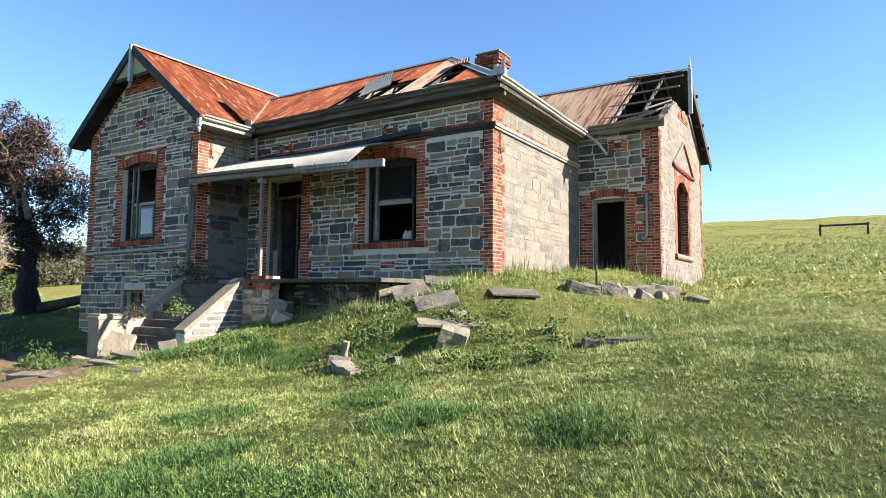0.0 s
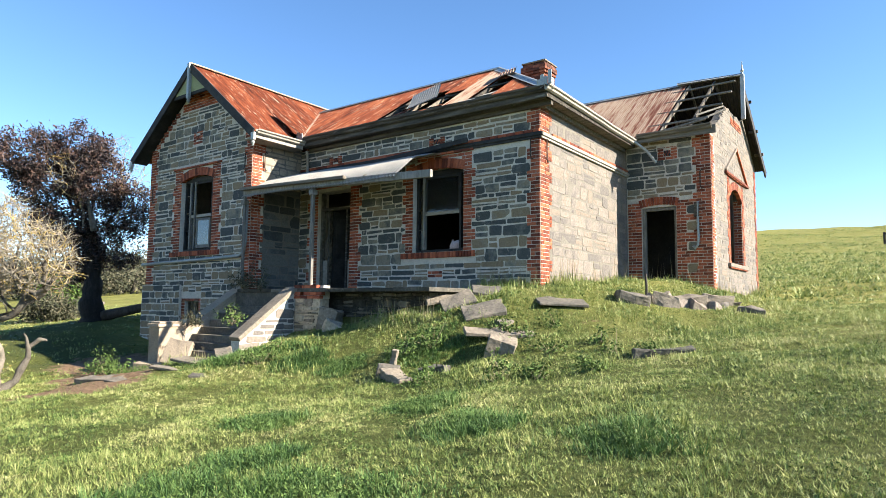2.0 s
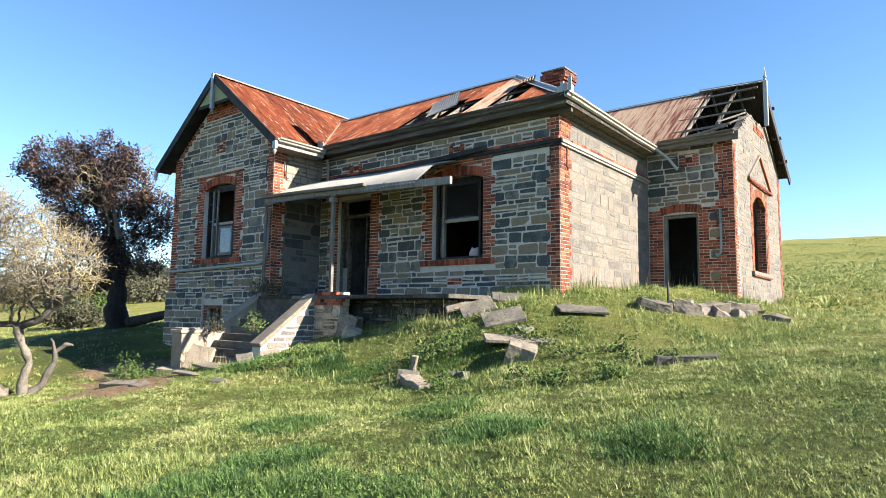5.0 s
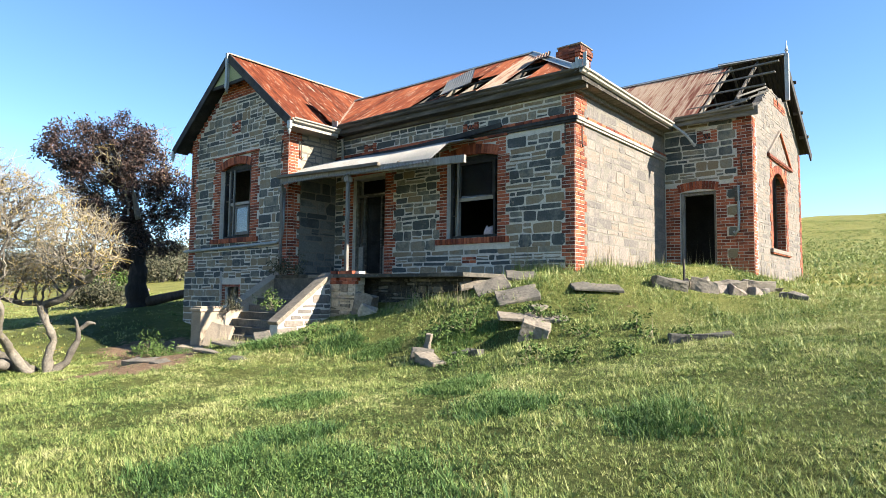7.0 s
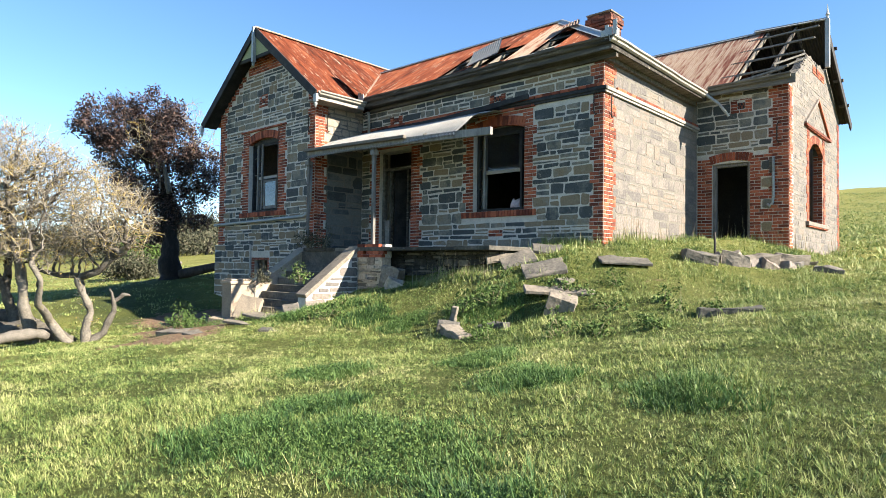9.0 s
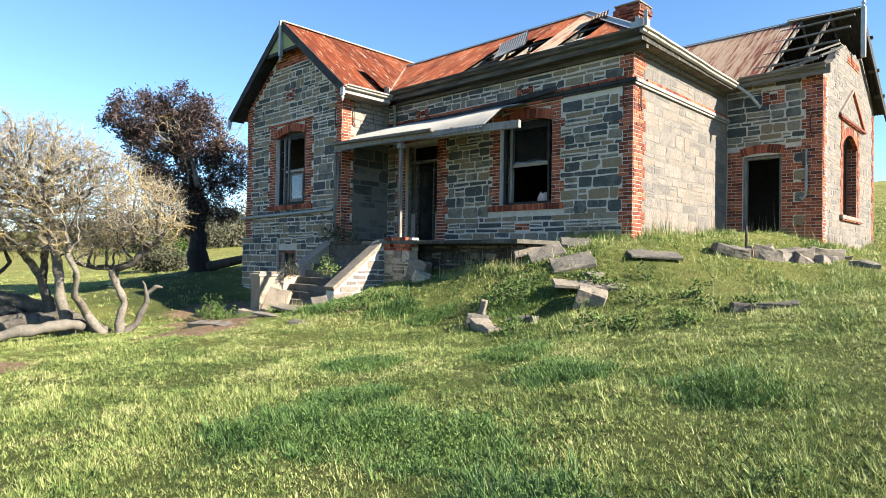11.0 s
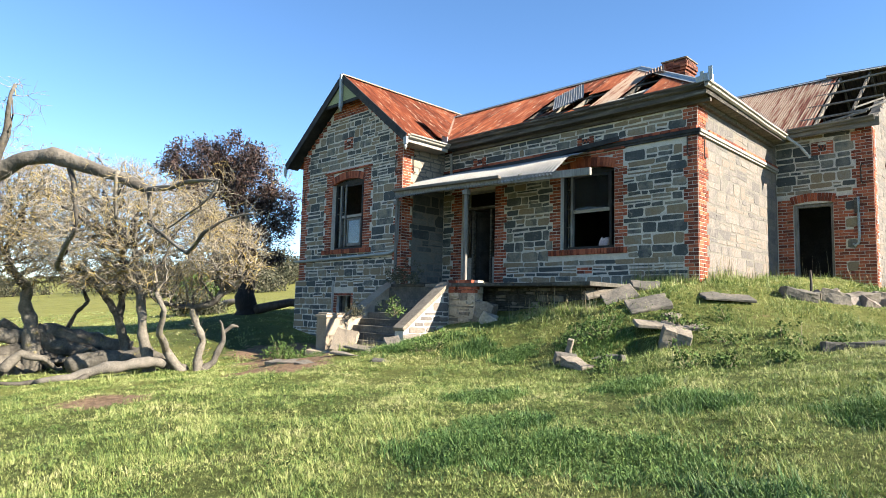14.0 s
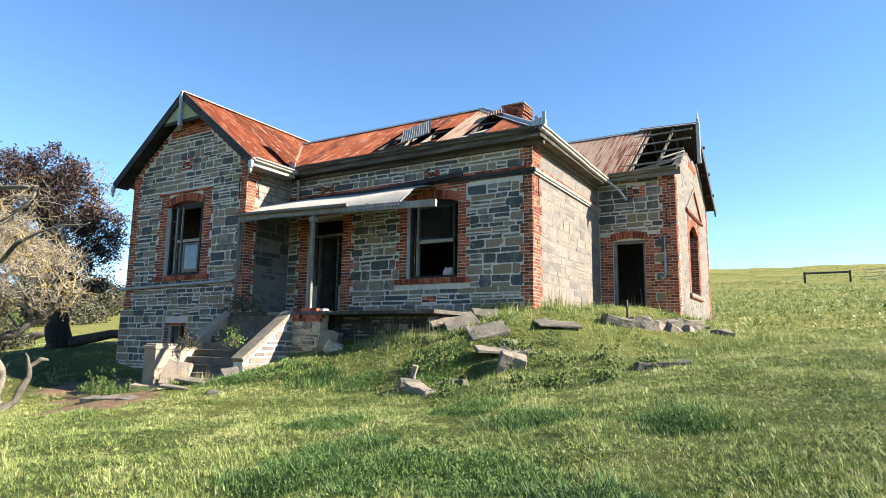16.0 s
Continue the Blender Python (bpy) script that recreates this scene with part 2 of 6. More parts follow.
def blade_material(name, stops, shift=0.0):
    """Grass whose colour changes by field, by tuft and by blade."""
    m = bpy.data.materials.new(name)
    m.use_nodes = True
    n, l = m.node_tree.nodes, m.node_tree.links
    b = n["Principled BSDF"]
    geo = n.new("ShaderNodeNewGeometry")

    def nz(scale, detail):
        t = n.new("ShaderNodeTexNoise"); t.inputs["Scale"].default_value = scale; t.inputs["Detail"].default_value = detail; t.inputs["Roughness"].default_value = 0.65
        l.new(geo.outputs["Position"], t.inputs["Vector"])
        return t.outputs["Fac"]

    def muladd(f, k, c):
        q = n.new("ShaderNodeMath"); q.operation = "MULTIPLY_ADD"; q.inputs[1].default_value = k
        l.new(f, q.inputs[0])
        if isinstance(c, float):
            q.inputs[2].default_value = c
        else:
            l.new(c, q.inputs[2])
        return q.outputs[0]
    f = muladd(nz(0.9, 6), 1.5, -0.98 + shift)
    f = muladd(nz(9.0, 3), 1.1, f)
    f = muladd(geo.outputs["Random Per Island"], 0.36, f)
    r = n.new("ShaderNodeValToRGB"); e = r.color_ramp.elements
    e[0].position, e[0].color = stops[0][0], (*stops[0][1], 1)
    e[1].position, e[1].color = stops[-1][0], (*stops[-1][1], 1)
    for p, c in stops[1:-1]:
        q = e.new(p); q.color = (*c, 1)
    l.new(f, r.inputs[0]); l.new(r.outputs[0], b.inputs["Base Color"])
    b.inputs["Roughness"].default_value, b.inputs["Specular IOR Level"].default_value = 0.55, 0.3
    tr = n.new("ShaderNodeBsdfTranslucent"); l.new(r.outputs[0], tr.inputs[0])
    mx = n.new("ShaderNodeMixShader"); mx.inputs[0].default_value = 0.22
    l.new(b.outputs[0], mx.inputs[1]); l.new(tr.outputs[0], mx.inputs[2]); l.new(mx.outputs[0], n["Material Output"].inputs["Surface"])
    return m


M_BLADE = blade_material("grass_blade", [(0.15, (0.036, 0.078, 0.022)), (0.42, (0.158, 0.214, 0.060)), (0.66, (0.282, 0.315, 0.112)), (0.9, (0.40, 0.395, 0.20))])
M_LUSH = blade_material("lush_blade", [(0.15, (0.018, 0.052, 0.015)), (0.5, (0.066, 0.138, 0.038)), (0.9, (0.18, 0.26, 0.08))])


# ---- mesh helpers ----
def place(name, bm, mat, parent=None, smooth=False):
    me = bpy.data.meshes.new(name)
    if smooth:
        for f in bm.faces:
            f.smooth = True
    bm.to_mesh(me)
    bm.free()
    me.materials.append(mat)
    ob = new(name, me)
    ob.parent = parent
    return ob


def part(name, bm, mat, parent, label="", smooth=False):
    ob = place(name, bm, mat, parent, smooth)
    return tagged(ob, label) if label else ob


def pydata(name, v, f, mat, parent=None, smooth=False):
    me = bpy.data.meshes.new(name)
    me.from_pydata(v, [], f)
    if smooth:
        me.polygons.foreach_set("use_smooth", [True] * len(f))
    me.update()
    me.materials.append(mat)
    ob = new(name, me)
    ob.parent = parent
    return ob


def box(bm, x0, x1, y0, y1, z0, z1, m=None, bevel=0.0, jit=0.0):
    vs = [bm.verts.new((x, y, z)) for x in (x0, x1) for y in (y0, y1) for z in (z0, z1)]
    fs = [bm.faces.new([vs[i] for i in q]) for q in ((0, 1, 3, 2), (4, 6, 7, 5), (0, 4, 5, 1), (2, 3, 7, 6), (0, 2, 6, 4), (1, 5, 7, 3))]
    if jit:
        for v in vs:
            v.co += Vector((rng.uniform(-jit, jit), rng.uniform(-jit, jit), rng.uniform(-jit, jit)))
    out = vs
    if bevel:
        es = list({e for f in fs for e in f.edges})
        r = bmesh.ops.bevel(bm, geom=es, offset=bevel, segments=2, profile=0.6, affect="EDGES")
        out = list({v for f in r["faces"] for v in f.verts} | {v for v in vs if v.is_valid})
    if m is not None:
        bmesh.ops.transform(bm, matrix=m, verts=out)
    return out


def prism(bm, pts, push):
    """A flat polygon pushed into a solid plate."""
    a = [bm.verts.new(p) for p in pts]
    b = [bm.verts.new(Vector(p) + Vector(push)) for p in pts]
    bm.faces.new(a)
    bm.faces.new(b[::-1])
    for i in range(len(pts)):
        k = (i + 1) % len(pts)
        bm.faces.new((a[i], b[i], b[k], a[k]))
    bmesh.ops.recalc_face_normals(bm, faces=bm.faces)


def boxes(*bs, bevel=0.0):
    bm = bmesh.new()
    for b in bs:
        box(bm, *b, bevel=bevel)
    return bm


def beam(bm, a, b, w, h, up=(0, 0, 1), bevel=0.0):
    """A timber from a to b, w wide and h high."""
    a, b = Vector(a), Vector(b)
    d = b - a
    q = d.to_track_quat("X", "Z").to_matrix().to_4x4()
    box(bm, 0, d.length, -w / 2, w / 2, -h / 2, h / 2, Matrix.Translation(a) @ q, bevel)


def tube(bm, pts, radii, sides=8, caps=True):
    """A swept, tapering round form through pts."""
    rings, prev = [], None
    n = len(pts)
    for i, p in enumerate(pts):
        d = (Vector(pts[min(i + 1, n - 1)]) - Vector(pts[max(i - 1, 0)])).normalized()
        ref = Vector((0, 0, 1)) if abs(d.z) < 0.9 else Vector((1, 0, 0))
        if prev is not None:
            ref = prev
        u = (ref - d * ref.dot(d)).normalized()
        prev = u
        w = d.cross(u)
        rings.append([bm.verts.new(Vector(p) + (u * math.cos(a) + w * math.sin(a)) * radii[i]) for a in [2 * math.pi * k / sides for k in range(sides)]])
    for r0, r1 in zip(rings, rings[1:]):
        for k in range(sides):
            bm.faces.new((r0[k], r0[(k + 1) % sides], r1[(k + 1) % sides], r1[k]))
    if caps:
        bm.faces.new(rings[0][::-1])
        bm.faces.new(rings[-1])


# ---- ground ----
MOUNDS = [(0, 1, 2.2, 0.72), (-1, -1.5, 2.2, 0.73), (-4, -1, 2.2, 0.33), (1, 4.5, 2.5, 0.82), (3, 8, 4, -0.22), (3, -3, 3, -0.05), (-1, -5, 3, -0.3),
          (-6, -4.5, 3, 0.1), (-9, -6, 3.5, -0.26), (-12, -2, 4, -0.33), (-17, -1, 5, 0.61), (5, -12, 5, -0.1), (6, -4, 4, 0.03), (-6, 3, 4, 0.95), (0.2, -3.5, 0.5, -0.22)]


def ground_z(x, y):
    x, y = np.asarray(x, float), np.asarray(y, float)
    yy = np.where(y < -30, -30 + 12 * np.tanh((y + 30) / 12), y)
    over = np.maximum(yy - 120, 0)
    z = -1.004 + 0.0437 * 14 * np.tanh(x / 14) + 0.0995 * (np.minimum(yy, 120) + 40 * np.tanh(over / 40) - over * 0.06) + 0.00034 * np.clip(yy - 20, 0, 100) ** 2
    for cx, cy, r, h in MOUNDS:
        z = z + h * np.exp(-((x - cx) ** 2 + (y - cy) ** 2) / r ** 2)
    fade = np.exp(-((x + 3) ** 2 + (y + 3) ** 2) / 40 ** 2)
    z = z + fade * 0.035 * (np.sin(2.1 * x + 1.3 * np.sin(1.7 * y)) * np.cos(1.9 * y + 0.7 * x) + 0.6 * np.sin(4.3 * x - 2.2 * y) * np.sin(3.7 * y + 1.1 * x))
    z = z - 0.04 * np.clip(x, -60, 60) * np.clip((yy - 30) / 60, 0, 1)
    z = z + 0.25 * np.clip((yy - 18) / 60, 0, 1) * (np.sin(0.21 * x + 0.5) * np.cos(0.17 * yy) + 0.5 * np.sin(0.47 * x + 0.31 * yy))
    return z


BARE = [(-5.9, -7.0, 1.15, 1.1), (-6.9, -6.1, 1.1, 1.1), (-5.0, -10.6, 0.9, 0.85), (-8.3, -5.3, 1.5, 1.0), (1.5, -1.0, 0.6, 0.35), (-10.5, -4.2, 1.8, 0.8)]


# Ground darkened by colour where the house and trees cast shade (x, y, radius).
SHADE_SPOTS = [(-10.3, -4.6, 1.5), (-11.8, -4.4, 2.2), (-14.5, -4.4, 2.6), (-17.5, -2.8, 2.6), (-10.6, -7.6, 1.6), (-12.3, -9.6, 1.8), (-12.6, -12.0, 2.0)]


def shade_spot_at(x, y):
    """Shade of house and trees painted into the ground, with sparser grass, 0 to 1."""
    v = 0 * x
    for cx, cy, r in SHADE_SPOTS:
        v = np.maximum(v, np.exp(-(((x - cx) ** 2 + (y - cy) ** 2) / r ** 2) ** 2))
    return v


def bare_at(x, y):
    v = 0 * x
    for cx, cy, r, h in BARE:
        v = np.maximum(v, h * np.exp(-(((x - cx) ** 2 + (y - cy) ** 2) / r ** 2) ** 1.5))
    return v


def axis(lo, hi, step, far):
    core = np.arange(lo, hi + step / 2, step)
    g = step * np.cumsum(1.16 ** np.arange(1, 70))
    g = g[g < far]
    return np.concatenate([(lo - g)[::-1], core, hi + g])


def build_ground():
    xs, ys = axis(-22, 14, 0.25, 1500), axis(-17, 16, 0.25, 1500)
    X, Y = np.meshgrid(xs, ys)
    Z = ground_z(X, Y)
    v = np.stack([X.ravel(), Y.ravel(), Z.ravel()], 1)
    nx, ny = len(xs), len(ys)
    i = (np.arange(ny - 1)[:, None] * nx + np.arange(nx - 1)[None]).ravel()
    f = np.stack([i, i + 1, i + nx + 1, i + nx], 1)
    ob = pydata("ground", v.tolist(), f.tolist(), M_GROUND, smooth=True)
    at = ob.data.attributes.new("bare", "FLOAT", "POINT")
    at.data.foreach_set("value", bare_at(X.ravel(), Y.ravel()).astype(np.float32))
    # Darkens the ground among near blades and in the painted shade patches.
    tt = ob.data.attributes.new("shaded_thatch", "FLOAT", "POINT")
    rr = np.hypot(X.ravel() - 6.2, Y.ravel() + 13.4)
    tt.data.foreach_set("value", (0.95 * np.maximum(np.clip((19 - rr) / 9, 0, 1), shade_spot_at(X.ravel(), Y.ravel()))).astype(np.float32))
    tagged(ob, "grassy sloping pasture with bare earth patches", "ground", kind="structure")


build_ground()


def gz(x, y):
    return float(ground_z(x, y))

# ---- masonry ----
def wall_matrix(origin, turn):
    """Local axes of a wall: u along it, d into it, z up."""
    return Matrix.Translation(origin) @ pose(0, 0, 0, 0, 0, turn)


def wall_body(name, parent, m, u0, u1, z0, z1, openings=(), gable=None, thick=0.42, mat=None, label=""):
    bm = bmesh.new()
    us = sorted({u0, u1, *[o[0] for o in openings], *[o[1] for o in openings]})
    zs = sorted({z0, z1, *[o[2] for o in openings], *[o[3] for o in openings]})
    vert = {}

    def vv(i, j, d):
        if (i, j, d) not in vert:
            vert[i, j, d] = bm.verts.new(m @ Vector((us[i], d * thick, zs[j])))
        return vert[i, j, d]
    solid = {(i, j) for i in range(len(us) - 1) for j in range(len(zs) - 1)
             if not any(o[0] <= us[i] + 1e-6 and o[1] >= us[i + 1] - 1e-6 and o[2] <= zs[j] + 1e-6 and o[3] >= zs[j + 1] - 1e-6 for o in openings)}
    for i, j in solid:
        for d in (0, 1):
            bm.faces.new((vv(i, j, d), vv(i + 1, j, d), vv(i + 1, j + 1, d), vv(i, j + 1, d)))
        for (di, dj), (p, q) in (((-1, 0), ((0, 0), (0, 1))), ((1, 0), ((1, 0), (1, 1))), ((0, -1), ((0, 0), (1, 0))), ((0, 1), ((0, 1), (1, 1)))):
            if (i + di, j + dj) not in solid:
                a_, b_ = (i + p[0], j + p[1]), (i + q[0], j + q[1])
                bm.faces.new((vv(*a_, 0), vv(*b_, 0), vv(*b_, 1), vv(*a_, 1)))
    bmesh.ops.recalc_face_normals(bm, faces=bm.faces)
    body = part(name, bm, mat or M_MORTAR, parent, label)
    if gable:
        pts = gable
        bm = bmesh.new()
        v0 = [bm.verts.new(m @ Vector((u, 0, z))) for u, z in pts]
        v1 = [bm.verts.new(m @ Vector((u, thick, z))) for u, z in pts]
        bm.faces.new(v0)
        bm.faces.new(v1[::-1])
        k = len(pts)
        for i in range(k):
            bm.faces.new((v0[i], v1[i], v1[(i + 1) % k], v0[(i + 1) % k]))
        bmesh.ops.recalc_face_normals(bm, faces=bm.faces)
        part("gable_top", bm, mat or M_MORTAR, parent)
    return body


def each(name, mat, *bs, label=""):
    for b in bs:
        part(name, boxes(b), mat, house, label)


def free_spans(u0, u1, z, taken):
    spans = [(u0, u1)]
    for a, b, za, zb in taken:
        if za - 0.03 < z < zb + 0.03:
            out = []
            for s, e in spans:
                if b <= s or a >= e:
                    out.append((s, e))
                else:
                    if a > s:
                        out.append((s, a))
                    if b < e:
                        out.append((b, e))
            spans = out
    return [(s, e) for s, e in spans if e - s > 0.05]


def stone_piece(u0, u1, z0, z1, proud):
    g = rng.uniform(0.008, 0.021)
    u0, u1, z0, z1 = u0 + g, u1 - g, z0 + g, z1 - g
    w, h = u1 - u0, z1 - z0
    c = min(w, h) * 0.22
    j = lambda: rng.uniform(-0.020, 0.014)
    k = lambda: rng.uniform(0.25, 1.0) * c
    ring = [(u0 + k(), z0 + j()), (u1 - k(), z0 + j()), (u1 + j(), z0 + k()), (u1 + j(), z1 - k()), (u1 - k(), z1 + j()), (u0 + k(), z1 + j()), (u0 + j(), z1 - k()), (u0 + j(), z0 + k())]
    cu, cz = (u0 + u1) / 2, (z0 + z1) / 2
    ins = 0.010
    v = [(u, 0.004, z) for u, z in ring]
    tilt_u, tilt_z = rng.uniform(-0.006, 0.006), rng.uniform(-0.006, 0.006)
    for u, z in ring:
        v.append((u + ins * (1 if u < cu else -1), -proud + tilt_u * (u - cu) / max(w, 0.1) * 2 + tilt_z * (z - cz) / max(h, 0.05), z + ins * (1 if z < cz else -1)))
    f = [(i, (i + 1) % 8, 8 + (i + 1) % 8, 8 + i) for i in range(8)] + [tuple(range(8, 16))]
    return v, f, (cu, cz)


def brick_piece(u0, u1, z0, z1, proud):
    g = 0.0058
    u0, u1, z0, z1 = u0 + g + rng.uniform(0, 0.002), u1 - g, z0 + g, z1 - g - rng.uniform(0, 0.002)
    p = proud + rng.uniform(-0.003, 0.003)
    e = 0.003
    v = [(u0, 0.004, z0), (u1, 0.004, z0), (u1, 0.004, z1), (u0, 0.004, z1), (u0 + e, -p, z0 + e), (u1 - e, -p, z0 + e), (u1 - e, -p, z1 - e), (u0 + e, -p, z1 - e)]
    f = [(0, 1, 5, 4), (1, 2, 6, 5), (2, 3, 7, 6), (3, 0, 4, 7), (4, 5, 6, 7)]
    return v, f, ((u0 + u1) / 2, (z0 + z1) / 2)


def set_pieces(name, pieces, m, mat, wall, near=(0, 1.5), singles=280):
    """The pieces nearest to the point near become objects of their own, the rest one joined part."""
    pieces = sorted(pieces, key=lambda p: (p[2][0] - near[0]) ** 2 + (p[2][1] - near[1]) ** 2)
    for v, f, _ in pieces[:singles]:
        pydata(name, [m @ Vector(q) for q in v], f, mat, wall)
    V, F = [], []
    for v, f, _ in pieces[singles:]:
        o = len(V)
        V += [m @ Vector(q) for q in v]
        F += [tuple(o + i for i in q) for q in f]
    if F:
        tagged(pydata(name + "work", V, F, mat, wall), "coursed " + name + "s set in lime mortar", kind="stuff")


def lay_stones(u0, u1, z0, z1, taken, edges=None, small=1.0, flat=1.0):
    out, z = [], z0
    while z < z1 - 0.05:
        h = rng.choice((rng.uniform(0.08, 0.14), rng.uniform(0.14, 0.25))) * small
        if z + h > z1 - 0.06:
            h = z1 - z
        a, b = (u0, u1) if edges is None else edges(z + h * 0.9)
        for s, e in free_spans(max(a, u0), min(b, u1), z + h / 2, taken):
            u = s
            while u < e - 0.02:
                w = rng.choice((rng.uniform(0.14, 0.3), rng.uniform(0.28, 0.66), rng.uniform(0.28, 0.5))) * small
                if u + w > e - 0.13:
                    w = e - u
                if h > 0.16 and rng.random() < 0.3 and w > 0.2:
                    c = z + h * rng.uniform(0.4, 0.6)
                    out.append(stone_piece(u, u + w, z, c, rng.uniform(0.005, 0.013) * flat))
                    out.append(stone_piece(u, u + w, c, z + h, rng.uniform(0.005, 0.013) * flat))
                else:
                    out.append(stone_piece(u, u + w, z, z + h, rng.uniform(0.005, 0.015) * flat))
                u += w
        z += h
    return out


COURSE = 0.086


def lay_bricks(u0, u1, z0, z1, holes=(), proud=0.013):
    out, i, z = [], 0, z0
    while z < z1 - 0.03:
        zt = min(z + COURSE, z1)
        for s, e in free_spans(u0, u1, (z + zt) / 2, holes):
            u = s
            if i % 2 and e - s > 0.2:
                out.append(brick_piece(u, u + 0.115, z, zt, proud))
                u += 0.115
            while u < e - 0.01:
                w = 0.235 if e - u > 0.30 or e - u < 0.236 else e - u
                w = min(w, e - u)
                out.append(brick_piece(u, u + w, z, zt, proud))
                u += w
        z, i = zt, i + 1
    return out


def quoin(u, side, z0, z1, wide=0.46, narrow=0.345):
    """Toothed brick corner: (bricks, taken). side 1 runs to larger u."""
    bricks, taken, z, i = [], [], z0, 0
    while z < z1 - 0.02:
        zt = min(z + COURSE * 3, z1)
        w = wide if i % 2 else narrow
        a, b = (u, u + w) if side > 0 else (u - w, u)
        bricks += lay_bricks(a, b, z, zt)
        taken.append((a, b, z, zt))
        z, i = zt, i + 1
    return bricks, taken


def arch(u0, u1, spring, rise, depth=0.24, proud=0.020):
    """Voussoirs over an opening, as pieces."""
    half, mid = (u1 - u0) / 2, (u0 + u1) / 2
    r = (half * half + rise * rise) / (2 * rise)
    c = spring + rise - r
    a0 = math.asin(half / r)
    n = max(7, int(2 * a0 * (r + depth / 2) / 0.086))
    out = []
    for i in range(n):
        t0, t1 = -a0 + 2 * a0 * i / n + 0.005 / r, -a0 + 2 * a0 * (i + 1) / n - 0.005 / r
        q = [(mid + math.sin(t) * k, c + math.cos(t) * k) for t, k in ((t0, r), (t1, r), (t1, r + depth), (t0, r + depth))]
        p = proud + rng.uniform(-0.003, 0.003)
        v = [(u, 0.10, z) for u, z in q] + [(u, -p, z) for u, z in q]
        out.append((v, [(0, 4, 5, 1), (1, 5, 6, 2), (2, 6, 7, 3), (3, 7, 4, 0), (4, 7, 6, 5)], (mid, spring)))
    return out


def sill_bricks(u0, u1, z0, z1, proud=0.07):
    out, n = [], int((u1 - u0) / 0.086)
    for i in range(n):
        a, b = u0 + (u1 - u0) * i / n, u0 + (u1 - u0) * (i + 1) / n
        v, f, c = brick_piece(a, b, z0, z1, proud)
        out.append((v, f, c))
    return out


def surround(u0, u1, z0, spring, rise, wide=0.36, narrow=0.25, head=0.32):
    """Toothed brick jambs, a relieving head with voussoirs and a brick-on-edge sill: (bricks, taken)."""
    b1, t1 = quoin(u0, -1, z0, spring, wide, narrow)
    b2, t2 = quoin(u1, 1, z0, spring, wide, narrow)
    top = spring + rise + head
    r = ((u1 - u0) ** 2 / 4 + rise ** 2) / (2 * rise)
    hb = lay_bricks(u0 - narrow, u1 + narrow, spring, top, holes=[(u0, u1, spring - 0.1, spring + 0.12), (u0 + 0.05, u1 - 0.05, spring, spring + rise + 0.22)])
    s = sill_bricks(u0 - wide, u1 + wide, z0 - 0.16, z0)
    cap = lay_bricks(u0 - narrow - 0.06, u1 + narrow + 0.06, top, top + 0.07, proud=0.06)
    return b1 + b2 + hb + s + cap + arch(u0, u1, spring, rise), t1 + t2 + [(u0 - narrow - 0.02, u1 + narrow + 0.02, spring, top + 0.07), (u0, u1, z0, spring), (u0 - wide, u1 + wide, z0 - 0.16, z0)]


house = new("house")
tagged(house, "derelict bluestone and red brick homestead with rusted, broken iron roof", "house")

FX, GX0, GX1, GY, WX, WY, WY1 = -8.16, -13.6, -8.16, -1.78, 2.38, 5.51, 11.83
RIDGE_Y, RIDGE_Z, EAVE_Z = 2.70, 6.50, 4.40

# front wall
m_front = wall_matrix((0, 0, 0), 0)
d_open, w_open = (-7.35, -6.02, 0.02, 2.86), (-3.72, -2.12, 0.92, 3.06)
wall_front = wall_body("wall", house, m_front, FX, 0, -1.4, 4.2, [d_open, w_open])
qb, qt = quoin(0, -1, -0.4, 3.42, 0.345, 0.25)
qb2, qt2 = quoin(0, -1, 3.56, 4.2, 0.345, 0.25)
wb, wt = surround(-3.72, -2.12, 0.92, 2.94, 0.12)
jb, jt = quoin(-6.02, 1, 0.0, 2.95, 0.45, 0.34)
jb2, jt2 = quoin(-7.35, -1, 0.0, 2.95, 0.45, 0.34)
hb = lay_bricks(-7.7, -5.65, 2.95, 3.3)
band = lay_bricks(FX, 0, 3.56, 3.645, proud=0.05)
vents, vt = [], []
for u in (-6.65, -2.95):
    vents += lay_bricks(u - 0.25, u + 0.25, 3.645, 3.87, holes=[(u - 0.11, u + 0.11, 3.69, 3.83)], proud=0.035)
    vt.append((u - 0.25, u + 0.25, 3.64, 3.87))
patch = lay_bricks(-3.2, -2.75, 0.27, 0.44)
taken = qt + qt2 + wt + jt + jt2 + vt + [(-7.7, -5.65, 2.95, 3.3), (FX, 0, 3.40, 3.65), d_open, (-3.2, -2.75, 0.27, 0.44)]
set_pieces("brick", qb + qb2 + wb + jb + jb2 + hb + band + vents + patch, m_front, M_BRICK, wall_front, (-1.5, 2.0), 290)
set_pieces("stone", lay_stones(FX, 0, -0.5, 4.2, taken, small=1.24), m_front, M_SLATE, wall_front, (-1.2, 1.8), 290)

# sunny side wall
m_side = wall_matrix((0, 0, 0), 90)
wall_side = wall_body("wall", house, m_side, 0.42, WY, -1.2, 4.2, mat=M_SUNMORTAR)
qb, qt = quoin(0.0, 1, -0.4, 3.42, 0.56, 0.43)
qb2, qt2 = quoin(0.0, 1, 3.56, 4.2, 0.56, 0.43)
band = lay_bricks(0.56, WY, 3.56, 3.645, proud=0.05)
tk = qt + qt2 + [(0, WY, 3.40, 3.65)]
set_pieces("brick", qb + qb2 + band, m_side, M_BRICK, wall_side, (0, 1.8), 290)
